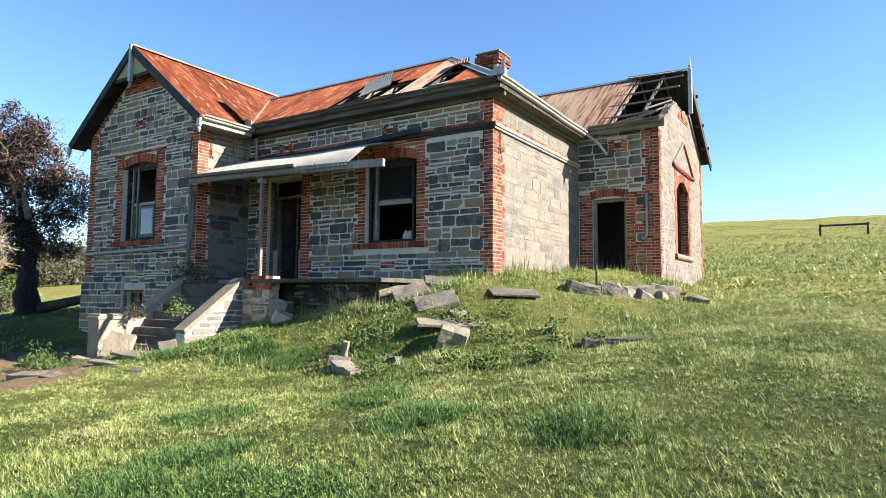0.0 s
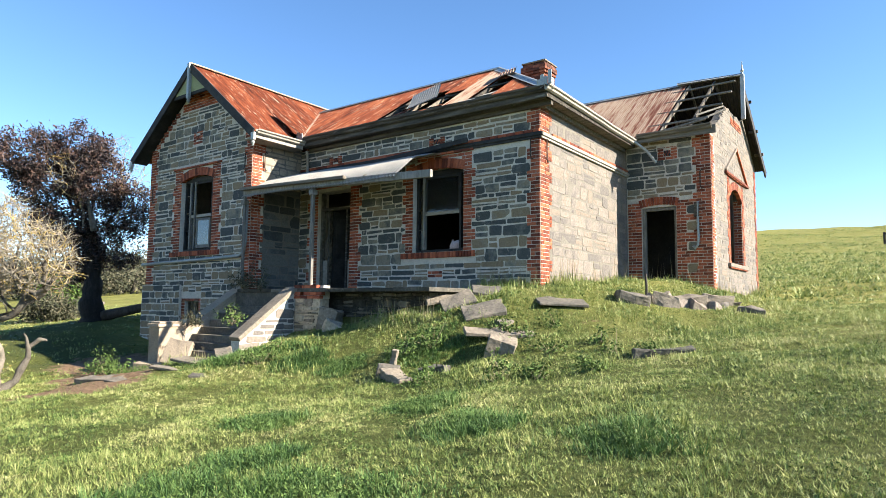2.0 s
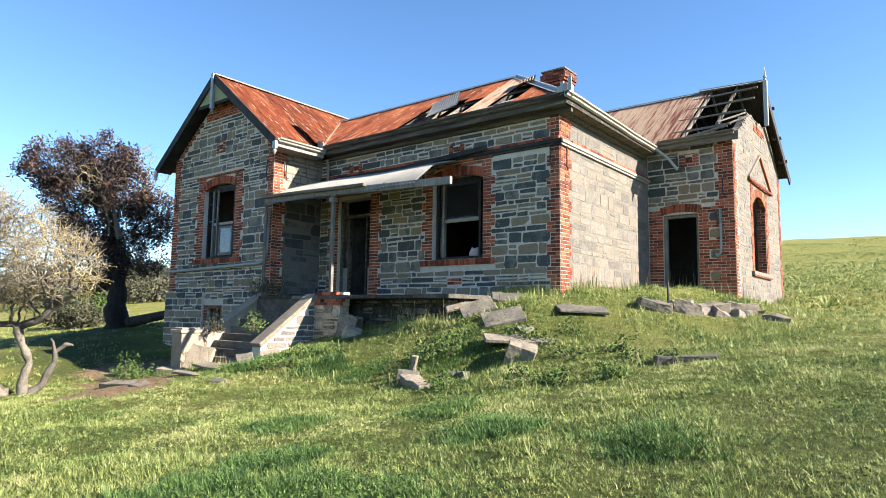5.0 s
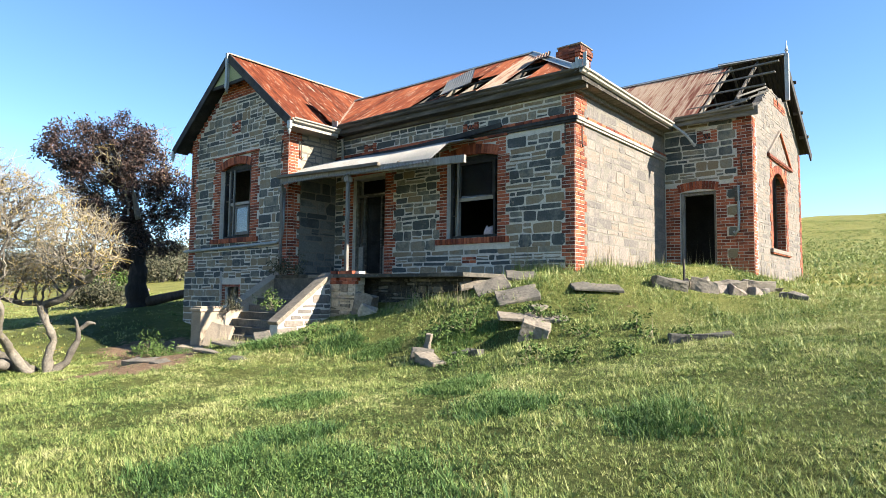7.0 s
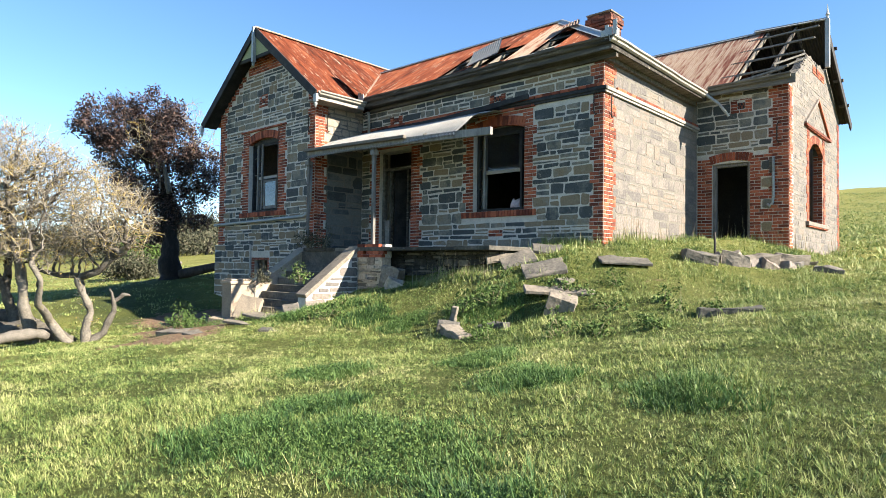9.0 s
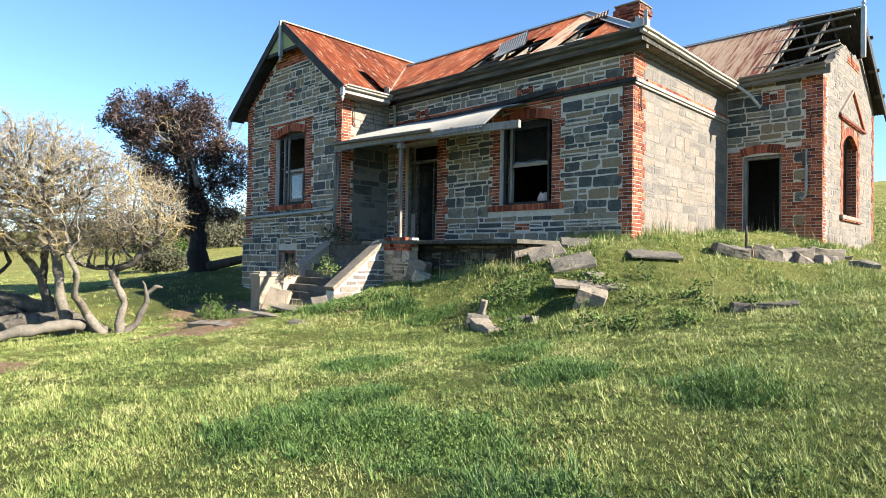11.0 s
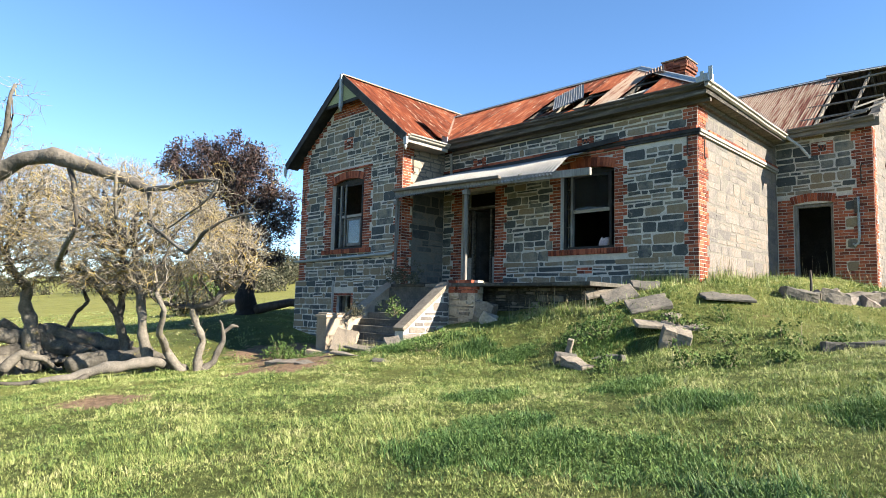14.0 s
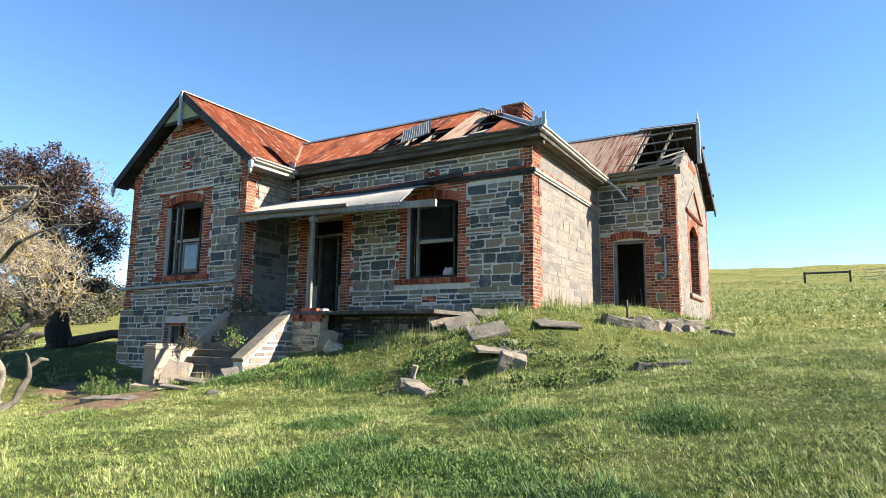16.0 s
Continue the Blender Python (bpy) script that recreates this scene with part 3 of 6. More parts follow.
set_pieces("stone", lay_stones(0, WY, -0.3, 4.2, tk, small=1.45, flat=0.4), m_side, M_PALE, wall_side, (1.5, 1.8), 290)

# rear wing, shaded wall with the doorway
m_wf = wall_matrix((0, WY, 0), 0)
wd = (0.43, 1.42, 0.0, 2.46)
wall_wing = wall_body("wall", house, m_wf, 0.0, WX, -0.6, 4.42, [wd])
wb = lay_bricks(0.02, 1.98, -0.3, 2.62, holes=[(0.43, 1.42, -0.4, 2.72), (1.70, 2.0, 0.55, 0.83), (1.70, 2.0, 1.15, 1.43), (1.70, 2.0, 1.72, 1.98), (1.70, 2.0, 2.2, 2.46)])
qb, qt = quoin(WX, -1, -0.3, 4.42, 0.5, 0.40)
wv = lay_bricks(0.92, 1.48, 3.82, 4.2, holes=[(1.1, 1.3, 3.92, 4.1)])
ab = arch(0.40, 1.45, 2.46, 0.07, 0.23)
blocks = [stone_piece(1.71, 1.98, z, z + 0.26, 0.02) for z in (0.56, 1.16, 1.73, 2.21)]
tk = qt + [(0, 2.0, -0.5, 2.76), (0.92, 1.48, 3.82, 4.2)]
set_pieces("brick", wb + qb + wv + ab, m_wf, M_BRICK, wall_wing, (1.5, 1.5), 290)
set_pieces("stone", lay_stones(0, WX, 2.74, 4.42, tk, small=1.25) + blocks, m_wf, M_SLATE, wall_wing, (1.2, 3), 120)

# rear wing, sunny gable end with its broken top
m_wg = wall_matrix((WX, 0, 0), 90)
ww = (7.65, 9.42, 0.92, 3.28)
gab = [(WY, 4.42), (WY1, 4.42), (WY1 - 0.02, 4.62), (10.9, 5.26), (9.98, 5.90), (9.6, 5.62), (9.1, 5.78), (8.5, 5.60), (7.9, 5.76), (7.45, 5.62), (6.9, 5.2), (6.2, 4.86)]
wall_wg = wall_body("wall", house, m_wg, WY + 0.42, WY1, -0.6, 4.42, [ww], gab, thick=0.26, mat=M_SUNMORTAR)
qb, qt = quoin(WY, 1, -0.25, 4.42, 0.32, 0.22)
qb2, qt2 = quoin(WY1, -1, -0.25, 4.42, 0.34, 0.23)
wb, wt = surround(7.65, 9.42, 0.92, 2.95, 0.32, 0.34, 0.24, 0.28)
set_pieces("brick", qb + qb2 + wb + lay_bricks(8.1, 9.6, 5.3, 5.56), m_wg, M_BRICK, wall_wg, (7, 2), 290)
set_pieces("stone", lay_stones(WY, WY1, -0.2, 5.72, qt + qt2 + wt + [(8.1, 9.6, 5.3, 5.6)],
           edges=lambda z: (WY, WY1) if z < 4.42 else (WY + (z - 4.42) * 1.45, WY1 - max(0, z - 4.62) * 1.45), flat=0.45), m_wg, M_PALE, wall_wg, (7, 2), 250)

# projecting front gable
m_gf = wall_matrix((0, GY, 0), 0)
gw, gb = (-11.72, -10.02, 1.15, 3.50), (-11.25, -10.5, -0.95, -0.38)
GAP_X, GAP_Z, GSLOPE = (GX0 + GX1) / 2, 6.62, 0.775
EZ = GAP_Z - GSLOPE * (GX1 - GX0) / 2
wall_gable = wall_body("wall", house, m_gf, GX0, GX1, -2.4, EZ, [gw, gb], [(GX0, EZ), (GX1, EZ), (GAP_X, GAP_Z)])
qb, qt = quoin(GX0, 1, -0.1, EZ + 0.1, 0.44, 0.33)
qb2, qt2 = quoin(GX1, -1, -0.6, EZ + 0.1, 0.36, 0.26)
wb, wt = surround(-11.72, -10.02, 1.15, 3.34, 0.15, 0.46, 0.36, 0.25)
cap = lay_bricks(GAP_X - 0.95, GAP_X + 0.95, 5.62, 5.88) + lay_bricks(GAP_X - 0.62, GAP_X + 0.62, 5.88, 6.14)
vb = lay_bricks(-11.17, -10.68, 4.48, 4.88, holes=[(-11.03, -10.82, 4.6, 4.76)])
rake = []
for i in range(9):
    z = EZ + 0.12 + i * 0.172
    hw = (GAP_Z - z) / GSLOPE - 0.1
    if z < 5.6:
        rake += lay_bricks(GAP_X - hw, GAP_X - hw + 0.25, z, z + 0.172) + lay_bricks(GAP_X + hw - 0.25, GAP_X + hw, z, z + 0.172)
bs = lay_bricks(-11.43, -10.32, -0.38, -0.29) + lay_bricks(-11.43, -11.25, -0.95, -0.38) + lay_bricks(-10.5, -10.32, -0.95, -0.38)
tk = qt + qt2 + wt + [(GAP_X - 0.95, GAP_X + 0.95, 5.62, 6.2), (-11.17, -10.68, 4.48, 4.88), (-11.43, -10.32, -0.95, -0.29), (GX0, GX1, 0.82, 0.9)]
set_pieces("brick", qb + qb2 + wb + cap + vb + rake + bs, m_gf, M_BRICK, wall_gable, (-9, 2), 290)
set_pieces("stone", lay_stones(GX0, GX1, 0.86, 6.1, tk, edges=lambda z: (GX0, GX1) if z < EZ else (GAP_X - (GAP_Z - z) / GSLOPE + 0.3, GAP_X + (GAP_Z - z) / GSLOPE - 0.3), small=1.2), m_gf, M_SLATE, wall_gable, (-9, 2), 290)
set_pieces("stone", lay_stones(GX0, GX1, -0.1, 0.82, tk, small=1.1), m_gf, M_SLATE, wall_gable, (-9, 0), 0)
# battered plinth below the pipe
m_pl = wall_matrix((0, GY - 0.07, 0), 0)
plinth = part("plinth", boxes((GX0 - 0.08, -11.45, GY - 0.07, GY - 0.003, -2.4, 0.12), (-10.3, GX1 + 0.05, GY - 0.07, GY - 0.003, -2.4, 0.12), (-11.45, -10.3, GY - 0.07, GY - 0.003, -2.4, -1.0)), M_MORTAR, house)
set_pieces("stone", lay_stones(GX0 - 0.08, GX1 + 0.05, -2.1, 0.12, [(-11.45, -10.3, -1.0, 0.2)], small=1.1), m_pl, M_SLATE, plinth, (-9, 0), 40)

# return of the gable beside the porch
m_gr = wall_matrix((GX1, 0, 0), 90)
wall_return = wall_body("wall", house, m_gr, GY + 0.42, 0, -1.4, EZ, mat=M_SUNMORTAR)
qb, qt = quoin(GY, 1, -0.5, EZ, 0.44, 0.33)
set_pieces("brick", qb, m_gr, M_BRICK, wall_return, (GY, 2), 150)
# Shade under the porch roof is painted into these larger, darker stones.
set_pieces("stone", lay_stones(GY, 0, -0.6, 2.95, qt, small=1.6, flat=0.6), m_gr, M_PORCHSHADE, wall_return, (GY, 3), 100)
# Above the porch roof, paler stones carry the sunlight in their colour.
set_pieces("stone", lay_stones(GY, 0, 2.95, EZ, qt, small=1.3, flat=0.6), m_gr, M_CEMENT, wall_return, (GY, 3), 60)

# plain walls that close the house, floors, added ceilings and partitions
each("wall", M_MORTAR, (GX0, GX0 + 0.42, GY + 0.42, 8.0, -1.6, EZ))
each("wall", M_MORTAR, (GX0, FX + 2.2, 7.6, 8.0, -1.2, 4.2))
each("wall", M_MORTAR, (-5.95, 0.0, 5.93, 6.3, -0.6, 4.2))
each("wall", M_MORTAR, (-6.0, 0.0, 11.43, WY1, -0.6, 4.4), (-6.0, -5.6, 6.3, 11.43, -0.6, 4.4), (0, WX - 0.42, 11.43, WY1, -0.6, 4.42))
# The last of these walls is added only to darken the wing doorway.
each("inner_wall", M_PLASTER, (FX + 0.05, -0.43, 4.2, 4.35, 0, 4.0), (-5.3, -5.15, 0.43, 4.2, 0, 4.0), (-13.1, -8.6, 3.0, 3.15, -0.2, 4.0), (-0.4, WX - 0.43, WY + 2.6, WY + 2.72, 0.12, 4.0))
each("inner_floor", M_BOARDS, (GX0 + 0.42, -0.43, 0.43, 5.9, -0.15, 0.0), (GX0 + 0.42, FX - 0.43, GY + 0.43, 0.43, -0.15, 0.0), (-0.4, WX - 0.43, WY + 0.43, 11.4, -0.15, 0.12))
# Unseen ceilings, added to keep sky light out of the rooms.
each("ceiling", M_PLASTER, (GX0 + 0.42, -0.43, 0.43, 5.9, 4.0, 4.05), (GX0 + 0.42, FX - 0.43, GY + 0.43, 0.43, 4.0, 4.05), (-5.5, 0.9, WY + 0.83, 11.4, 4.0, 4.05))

# moulded string course, coloured dark on the shaded front, cream on the sunny side
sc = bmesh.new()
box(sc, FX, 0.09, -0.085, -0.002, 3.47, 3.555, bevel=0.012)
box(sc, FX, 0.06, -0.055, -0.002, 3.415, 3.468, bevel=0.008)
part("string_course", sc, M_DARKWOOD, house, "moulded string course coloured dark for the shaded front")
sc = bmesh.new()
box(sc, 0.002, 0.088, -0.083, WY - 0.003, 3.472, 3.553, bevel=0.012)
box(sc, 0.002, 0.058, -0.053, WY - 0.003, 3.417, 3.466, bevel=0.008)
part("string_course", sc, M_CREAM, house, "moulded string course coloured cream for the sunlit side")


# ---- roof ----
def slope_sheet(parent, e0, along, up, length, a0, a1, s0, s1, mat, clips=(), lift=0.0, name="roof_sheet", wave=0.012, warp=None):
    along, up, e0 = Vector(along).normalized(), Vector(up).normalized(), Vector(e0)
    nrm = along.cross(up)
    if nrm.z < 0:
        nrm = -nrm
    n = max(2, round((a1 - a0) / 0.0762 * 6))
    k = max(2, int((s1 - s0) / 0.45) + 1)
    V, F = [], []
    for r in range(k):
        s = s0 + (s1 - s0) * r / (k - 1)
        for c in range(n + 1):
            a = a0 + (a1 - a0) * c / n
            d = wave * math.sin(2 * math.pi * a / 0.0762) + lift + 0.004 * math.sin(3.1 * a + 2.0 * s)
            if warp:
                d += warp((a - a0) / (a1 - a0), (s - s0) / (s1 - s0))
            V.append(e0 + along * a + up * s + nrm * d)
    for r in range(k - 1):
        for c in range(n):
            i = r * (n + 1) + c
            F.append((i, i + 1, i + n + 2, i + n + 1))
    bm = bmesh.new()
    vs = [bm.verts.new(v) for v in V]
    for f in F:
        bm.faces.new([vs[i] for i in f])
    for co, no in clips:
        bmesh.ops.bisect_plane(bm, geom=bm.verts[:] + bm.edges[:] + bm.faces[:], plane_co=co, plane_no=no, clear_outer=True)
    if not bm.faces:
        bm.free()
        return None
    return part(name, bm, mat, parent, smooth=True)


def new_part(name, label=""):
    e = new(name)
    e.parent = house
    return tagged(e, label) if label else e


main_up = Vector((0, RIDGE_Y + 0.4, RIDGE_Z - EAVE_Z)).normalized()
main_len = math.hypot(RIDGE_Y + 0.4, RIDGE_Z - EAVE_Z)
main_nrm = Vector((0, -main_up.z, main_up.y))
g_eave_x, g_eave_z = -7.60, 4.28
G_RX, G_RZ = GAP_X + 0.02, 6.90
g_up = Vector((G_RX - g_eave_x, 0, G_RZ - g_eave_z)).normalized()
g_len = math.hypot(G_RX - g_eave_x, G_RZ - g_eave_z)
g_nrm = Vector((g_up.z, 0, -g_up.x))
HIP_X = -2.75
hip_up = Vector((HIP_X - 0.4, 0, RIDGE_Z - EAVE_Z)).normalized()
hip_len = math.hypot(HIP_X - 0.4, RIDGE_Z - EAVE_Z)
hip_plane = ((0.4, -0.4, 0), Vector((RIDGE_Y + 0.4, 0.4 - HIP_X, 0)).normalized())
above_gable = ((g_eave_x, 0, g_eave_z + 0.0), -g_nrm)
above_main = ((0, -0.4, EAVE_Z), -main_nrm)

roof = new_part("roof", "rusted corrugated iron roof with broken sheets")
W = 0.762
KEEP = {8: [(2.62, main_len)], 9: [(2.25, main_len)], 10: [(1.85, main_len)], 12: [(0, 0.22), (2.1, main_len)]}
for i in range(16):
    x0 = -11.2 + i * W
    for s0, s1 in KEEP.get(i, [(0, main_len)]):
        mat = M_RUSTPALE if i == 11 else M_RUST
        slope_sheet(roof, (0, -0.4, EAVE_Z), (1, 0, 0), main_up, main_len, x0, min(x0 + W + 0.03, 0.42), s0, s1, mat, [above_gable, hip_plane], lift=0.012 + 0.003 * (i % 2))
back_up = Vector((0, -(RIDGE_Y + 0.4), RIDGE_Z - EAVE_Z)).normalized()
slope_sheet(roof, (0, 2 * RIDGE_Y + 0.4, EAVE_Z), (1, 0, 0), back_up, main_len, -11.0, 0.42, 0, main_len, M_RUST, [((0.4, 2 * RIDGE_Y + 0.4, 0), Vector((RIDGE_Y + 0.4, -(0.4 - HIP_X), 0)).normalized())], lift=0.012)
for i in range(9):
    y0 = -0.4 + i * W
    slope_sheet(roof, (0.4, 0, EAVE_Z), (0, 1, 0), hip_up, hip_len, y0, y0 + W + 0.03, 0, hip_len, M_ZINC, [(hip_plane[0], -hip_plane[1]), ((0.4, 2 * RIDGE_Y + 0.4, 0), -Vector((RIDGE_Y + 0.4, -(0.4 - HIP_X), 0)).normalized())], lift=0.012 + 0.003 * (i % 2))
for i in range(14):
    y0 = -2.2 + i * W
    segs = [(0, g_len)]
    if i == 2:
        segs = [(0.62, g_len)]
    for s0, s1 in segs:
        clip = [above_main] if y0 < RIDGE_Y else [((0, 2 * RIDGE_Y + 0.4, EAVE_Z), -Vector((0, main_up.z, main_up.y)))]
        slope_sheet(roof, (g_eave_x, 0, g_eave_z), (0, 1, 0), g_up, g_len, y0, y0 + W + 0.03, s0, s1, M_RUSTG, clip, lift=0.012 + 0.003 * (i % 2))
gl_up = Vector((-g_up.x, 0, g_up.z))
for i in range(14):
    y0 = -2.2 + i * W
    slope_sheet(roof, (2 * G_RX - g_eave_x, 0, g_eave_z), (0, 1, 0), gl_up, g_len, y0, y0 + W + 0.03, 0, g_len, M_RUSTG, lift=0.012 + 0.003 * (i % 2))
# wing
W_RY, W_RZ, W_EY, W_EZ = 8.67, 7.0, 5.15, 4.50
w_up = Vector((0, W_RY - W_EY, W_RZ - W_EZ)).normalized()
w_len = math.hypot(W_RY - W_EY, W_RZ - W_EZ)
for i in range(9):
    x0 = -5.9 + i * W + 0.0
    slope_sheet(roof, (0, W_EY, W_EZ), (1, 0, 0), w_up, w_len, x0, x0 + W + 0.03, 0.0, w_len, M_RUSTPALE, lift=0.012 + 0.003 * (i % 2))
wb_up = Vector((0, -w_up.y, w_up.z))
for i in range(8):
    x0 = -5.9 + i * W
    slope_sheet(roof, (0, 2 * W_RY - W_EY, W_EZ), (1, 0, 0), wb_up, w_len, x0, x0 + W + 0.03, 0.0, w_len, M_RUST, lift=0.012 + 0.003 * (i % 2))
# Black here puts the shade under the open back slope into the sheet's colour.
slope_sheet(roof, (0, 2 * W_RY - W_EY, W_EZ), (1, 0, 0), wb_up, w_len, 0.19, 2.62, 0, w_len, M_IRON, lift=0.012)

# ridge and hip cappings, valley gutter
caps = new_part("ridge_capping")
for a, b, mt in (((-10.4, RIDGE_Y, RIDGE_Z + 0.02), (HIP_X, RIDGE_Y, RIDGE_Z + 0.02), M_ZINC), ((HIP_X, RIDGE_Y, RIDGE_Z + 0.02), (0.40, -0.40, EAVE_Z + 0.05), M_ZINC),
                 ((HIP_X, RIDGE_Y, RIDGE_Z + 0.02), (0.40, 5.8, EAVE_Z + 0.05), M_ZINC),
                 ((G_RX, -2.2, G_RZ + 0.02), (G_RX, 8, G_RZ + 0.02), M_RUSTPALE), ((-6, W_RY, W_RZ + 0.02), (0.7, W_RY, W_RZ + 0.02), M_ZINC), ((0.65, W_RY, W_RZ + 0.10), (2.62, W_RY, W_RZ + 0.02), M_ZINC)):
    bm = bmesh.new()
    tube(bm, [a, b], [0.045, 0.045], 8)
    d = (Vector(b) - Vector(a)).normalized()
    sd = Vector((d.y, -d.x, 0)).normalized()
    for s in (1, -1):
        q = [Vector(a), Vector(b), Vector(b) + sd * 0.16 * s - Vector((0, 0, 0.085)), Vector(a) + sd * 0.16 * s - Vector((0, 0, 0.085))]
        bm.faces.new([bm.verts.new(v + Vector((0, 0, 0.02))) for v in q])
    part("capping", bm, mt, caps)
vx = g_eave_x - (EAVE_Z - g_eave_z) / 0.775
vtop = G_RX + (G_RZ - RIDGE_Z) / 0.775
bm = bmesh.new()
beam(bm, (vx, -0.42, EAVE_Z + 0.03), (vtop, RIDGE_Y, RIDGE_Z + 0.03), 0.13, 0.012)
part("valley_iron", bm, M_RUSTPALE, house)

# slipped and folded sheets in the holes
def loose_sheet(centre, spin, tilt, w, l, mat, curl=0.0):
    ob = slope_sheet(roof, (0, 0, 0), (1, 0, 0), (0, 1, 0), l, -w / 2, w / 2, -l / 2, l / 2, mat, wave=0.02, warp=lambda a, s: curl * (s - 0.5) ** 2 + curl * 0.4 * a * s)
    ob.matrix_basis = Matrix.Translation(centre) @ pose(0, 0, 0, math.degrees(math.atan2(main_up.z, main_up.y)) + tilt[0], tilt[1], 0) @ pose(0, 0, 0, 0, 0, spin)


def on_main(x, y, lift=0.06):
    return Vector((x, y, EAVE_Z + (y + 0.4) * main_up.z / main_up.y + lift))


loose_sheet(on_main(-4.05, 0.85, 0.14), 24, (3, -4), 0.95, 1.6, M_GALV, 0.10)
loose_sheet(on_main(-4.9, 0.35, -0.10), -22, (-6, 5), 0.42, 1.6, M_RUST, 0.12)
loose_sheet(on_main(-3.35, 0.05, -0.02), -30, (-3, 6), 0.34, 1.1, M_RUST, -0.1)
loose_sheet(on_main(-1.75, 0.45, -0.10), -34, (-5, 4), 0.28, 1.5, M_GALV, 0.12)
loose_sheet(on_main(-1.75, 1.50, 0.07), 24, (-6, 2), 0.5, 0.7, M_RUSTPALE, 0.15)
gl = slope_sheet(roof, (g_eave_x, 0, g_eave_z + 0.10), (0, 1, 0), g_up, g_len, -0.72, -0.30, 0.15, 1.5, M_RUSTG, lift=0.05, warp=lambda a, s: 0.10 * (1 - s) + 0.05 * a)

# ---- roof timbers ----
frame_ = new_part("roof_frame", "bare grey rafters and battens under the missing sheets")
for i in range(13):
    x = -9.6 + i * 0.76
    top = min(RIDGE_Y, RIDGE_Y if x < HIP_X else -0.4 + (0.4 - x) / (0.4 - HIP_X) * (RIDGE_Y + 0.4))
    if top - (-0.4) < 0.3:
        continue
    bm = bmesh.new()
    f = lambda y: EAVE_Z + (y + 0.4) * main_up.z / main_up.y - 0.09
    beam(bm, (x, -0.3, f(-0.3)), (x, top, f(top)), 0.05, 0.10)
    part("rafter", bm, M_TIMBER, frame_)
for y in (0.15, 0.95, 1.75):
    bm = bmesh.new()
    z = EAVE_Z + (y + 0.4) * main_up.z / main_up.y - 0.03
    beam(bm, (-9.0 + y, y, z), (0.2 - (y + 0.4), y, z), 0.07, 0.04)
    part("batten", bm, M_TIMBER, frame_)
for x in (-0.6, 0.25, 1.05, 1.85):
    for s in (1, -1):
        bm = bmesh.new()
        e = (x, W_RY - s * (W_RY - W_EY - 0.1), W_EZ + 0.0)
        beam(bm, e, (x, W_RY, W_RZ - 0.07), 0.05, 0.11)
        part("rafter", bm, M_TIMBER, frame_)
for k, (s, x1, dz) in enumerate(((0.18, 2.3, 0), (0.42, 2.5, -0.02), (0.64, 2.6, 0.0), (0.86, 2.55, 0.02))):
    y, z = W_EY + (W_RY - W_EY) * s, W_EZ + (W_RZ - W_EZ) * s
    bm = bmesh.new()
    beam(bm, (0.6, y, z - 0.01), (x1, y - 0.04, z + dz), 0.08, 0.05, bevel=0.006)
    part("purlin", bm, M_POST, frame_)
for a, b in (((1.5, 5.3, 4.62), (2.62, 6.3, 5.25)), ((1.9, 5.9, 5.1), (2.5, 6.6, 5.45)), ((0.9, 5.2, 4.55), (2.3, 5.35, 4.80))):
    bm = bmesh.new()
    beam(bm, a, b, 0.09, 0.05, bevel=0.006)
    part("fallen_rafter", bm, M_POST, frame_)

# ---- fascias and gutters ----
def gutter_run(a, b, mat, out, drop=0.13, label="", board=None):
    """A fascia board and a moulded gutter from a to b; out points away from the wall."""
    a, b, out = Vector(a), Vector(b), Vector(out)
    d = (b - a)
    prof = [(0.0, 0.0), (0.0, -drop), (0.03, -drop - 0.01), (0.075, -drop + 0.02), (0.085, -drop + 0.06), (0.125, -drop + 0.085), (0.13, -0.004), (0.118, -0.004), (0.108, -drop + 0.09), (0.02, -drop + 0.03), (0.012, 0.0)]
    bm = bmesh.new()
    n = max(2, int(d.length / 0.6))
    rings = []
    for i in range(n + 1):
        p = a + d * i / n + Vector((0, 0, 0.022 * noise.noise(Vector((i * 0.7, a.y, 3.0)))))
        rings.append([bm.verts.new(p + out * u + Vector((0, 0, z))) for u, z in prof])
    k = len(prof)
    for r0, r1 in zip(rings, rings[1:]):
        for j in range(k):
            bm.faces.new((r0[j], r0[(j + 1) % k], r1[(j + 1) % k], r1[j]))
    bm.faces.new(rings[0])
    bm.faces.new(rings[-1][::-1])
    bmesh.ops.recalc_face_normals(bm, faces=bm.faces)
    part("gutter", bm, mat, house, label)


# Sun-facing gutters and the gable fascia are coloured cream for the sunlight on them.
gutter_run((-7.75, -0.37, 4.48), (0.39, -0.37, 4.48), M_TIMBER, (0, -1, 0), label="sagging grey timber-lined gutter")
gutter_run((0.37, -0.50, 4.48), (0.37, 5.0, 4.40), M_CREAM, (1, 0, 0), label="flaking gutter coloured pale for the sunny side")
gutter_run((-7.62, -2.1, 4.36), (-7.62, -0.42, 4.36), M_CREAM, (1, 0, 0))
gutter_run((0.45, 5.20, 4.58), (2.5, 5.20, 4.62), M_TIMBER, (0, -1, 0))
fa = [(-7.72, 0.36, -0.365, -0.335, 4.22, 4.46), (-7.72, 0.3, -0.33, -0.002, 4.215, 4.245), (-7.72, 0.33, -0.10, -0.004, 4.12, 4.21)]
each("fascia", M_TIMBER, *fa)
each("fascia", M_TIMBER, (0.335, 0.365, -0.33, 5.2, 4.222, 4.46), (0.004, 0.33, 0.0, 5.2, 4.218, 4.245), (0.004, 0.10, 0.0, 5.2, 4.12, 4.215))
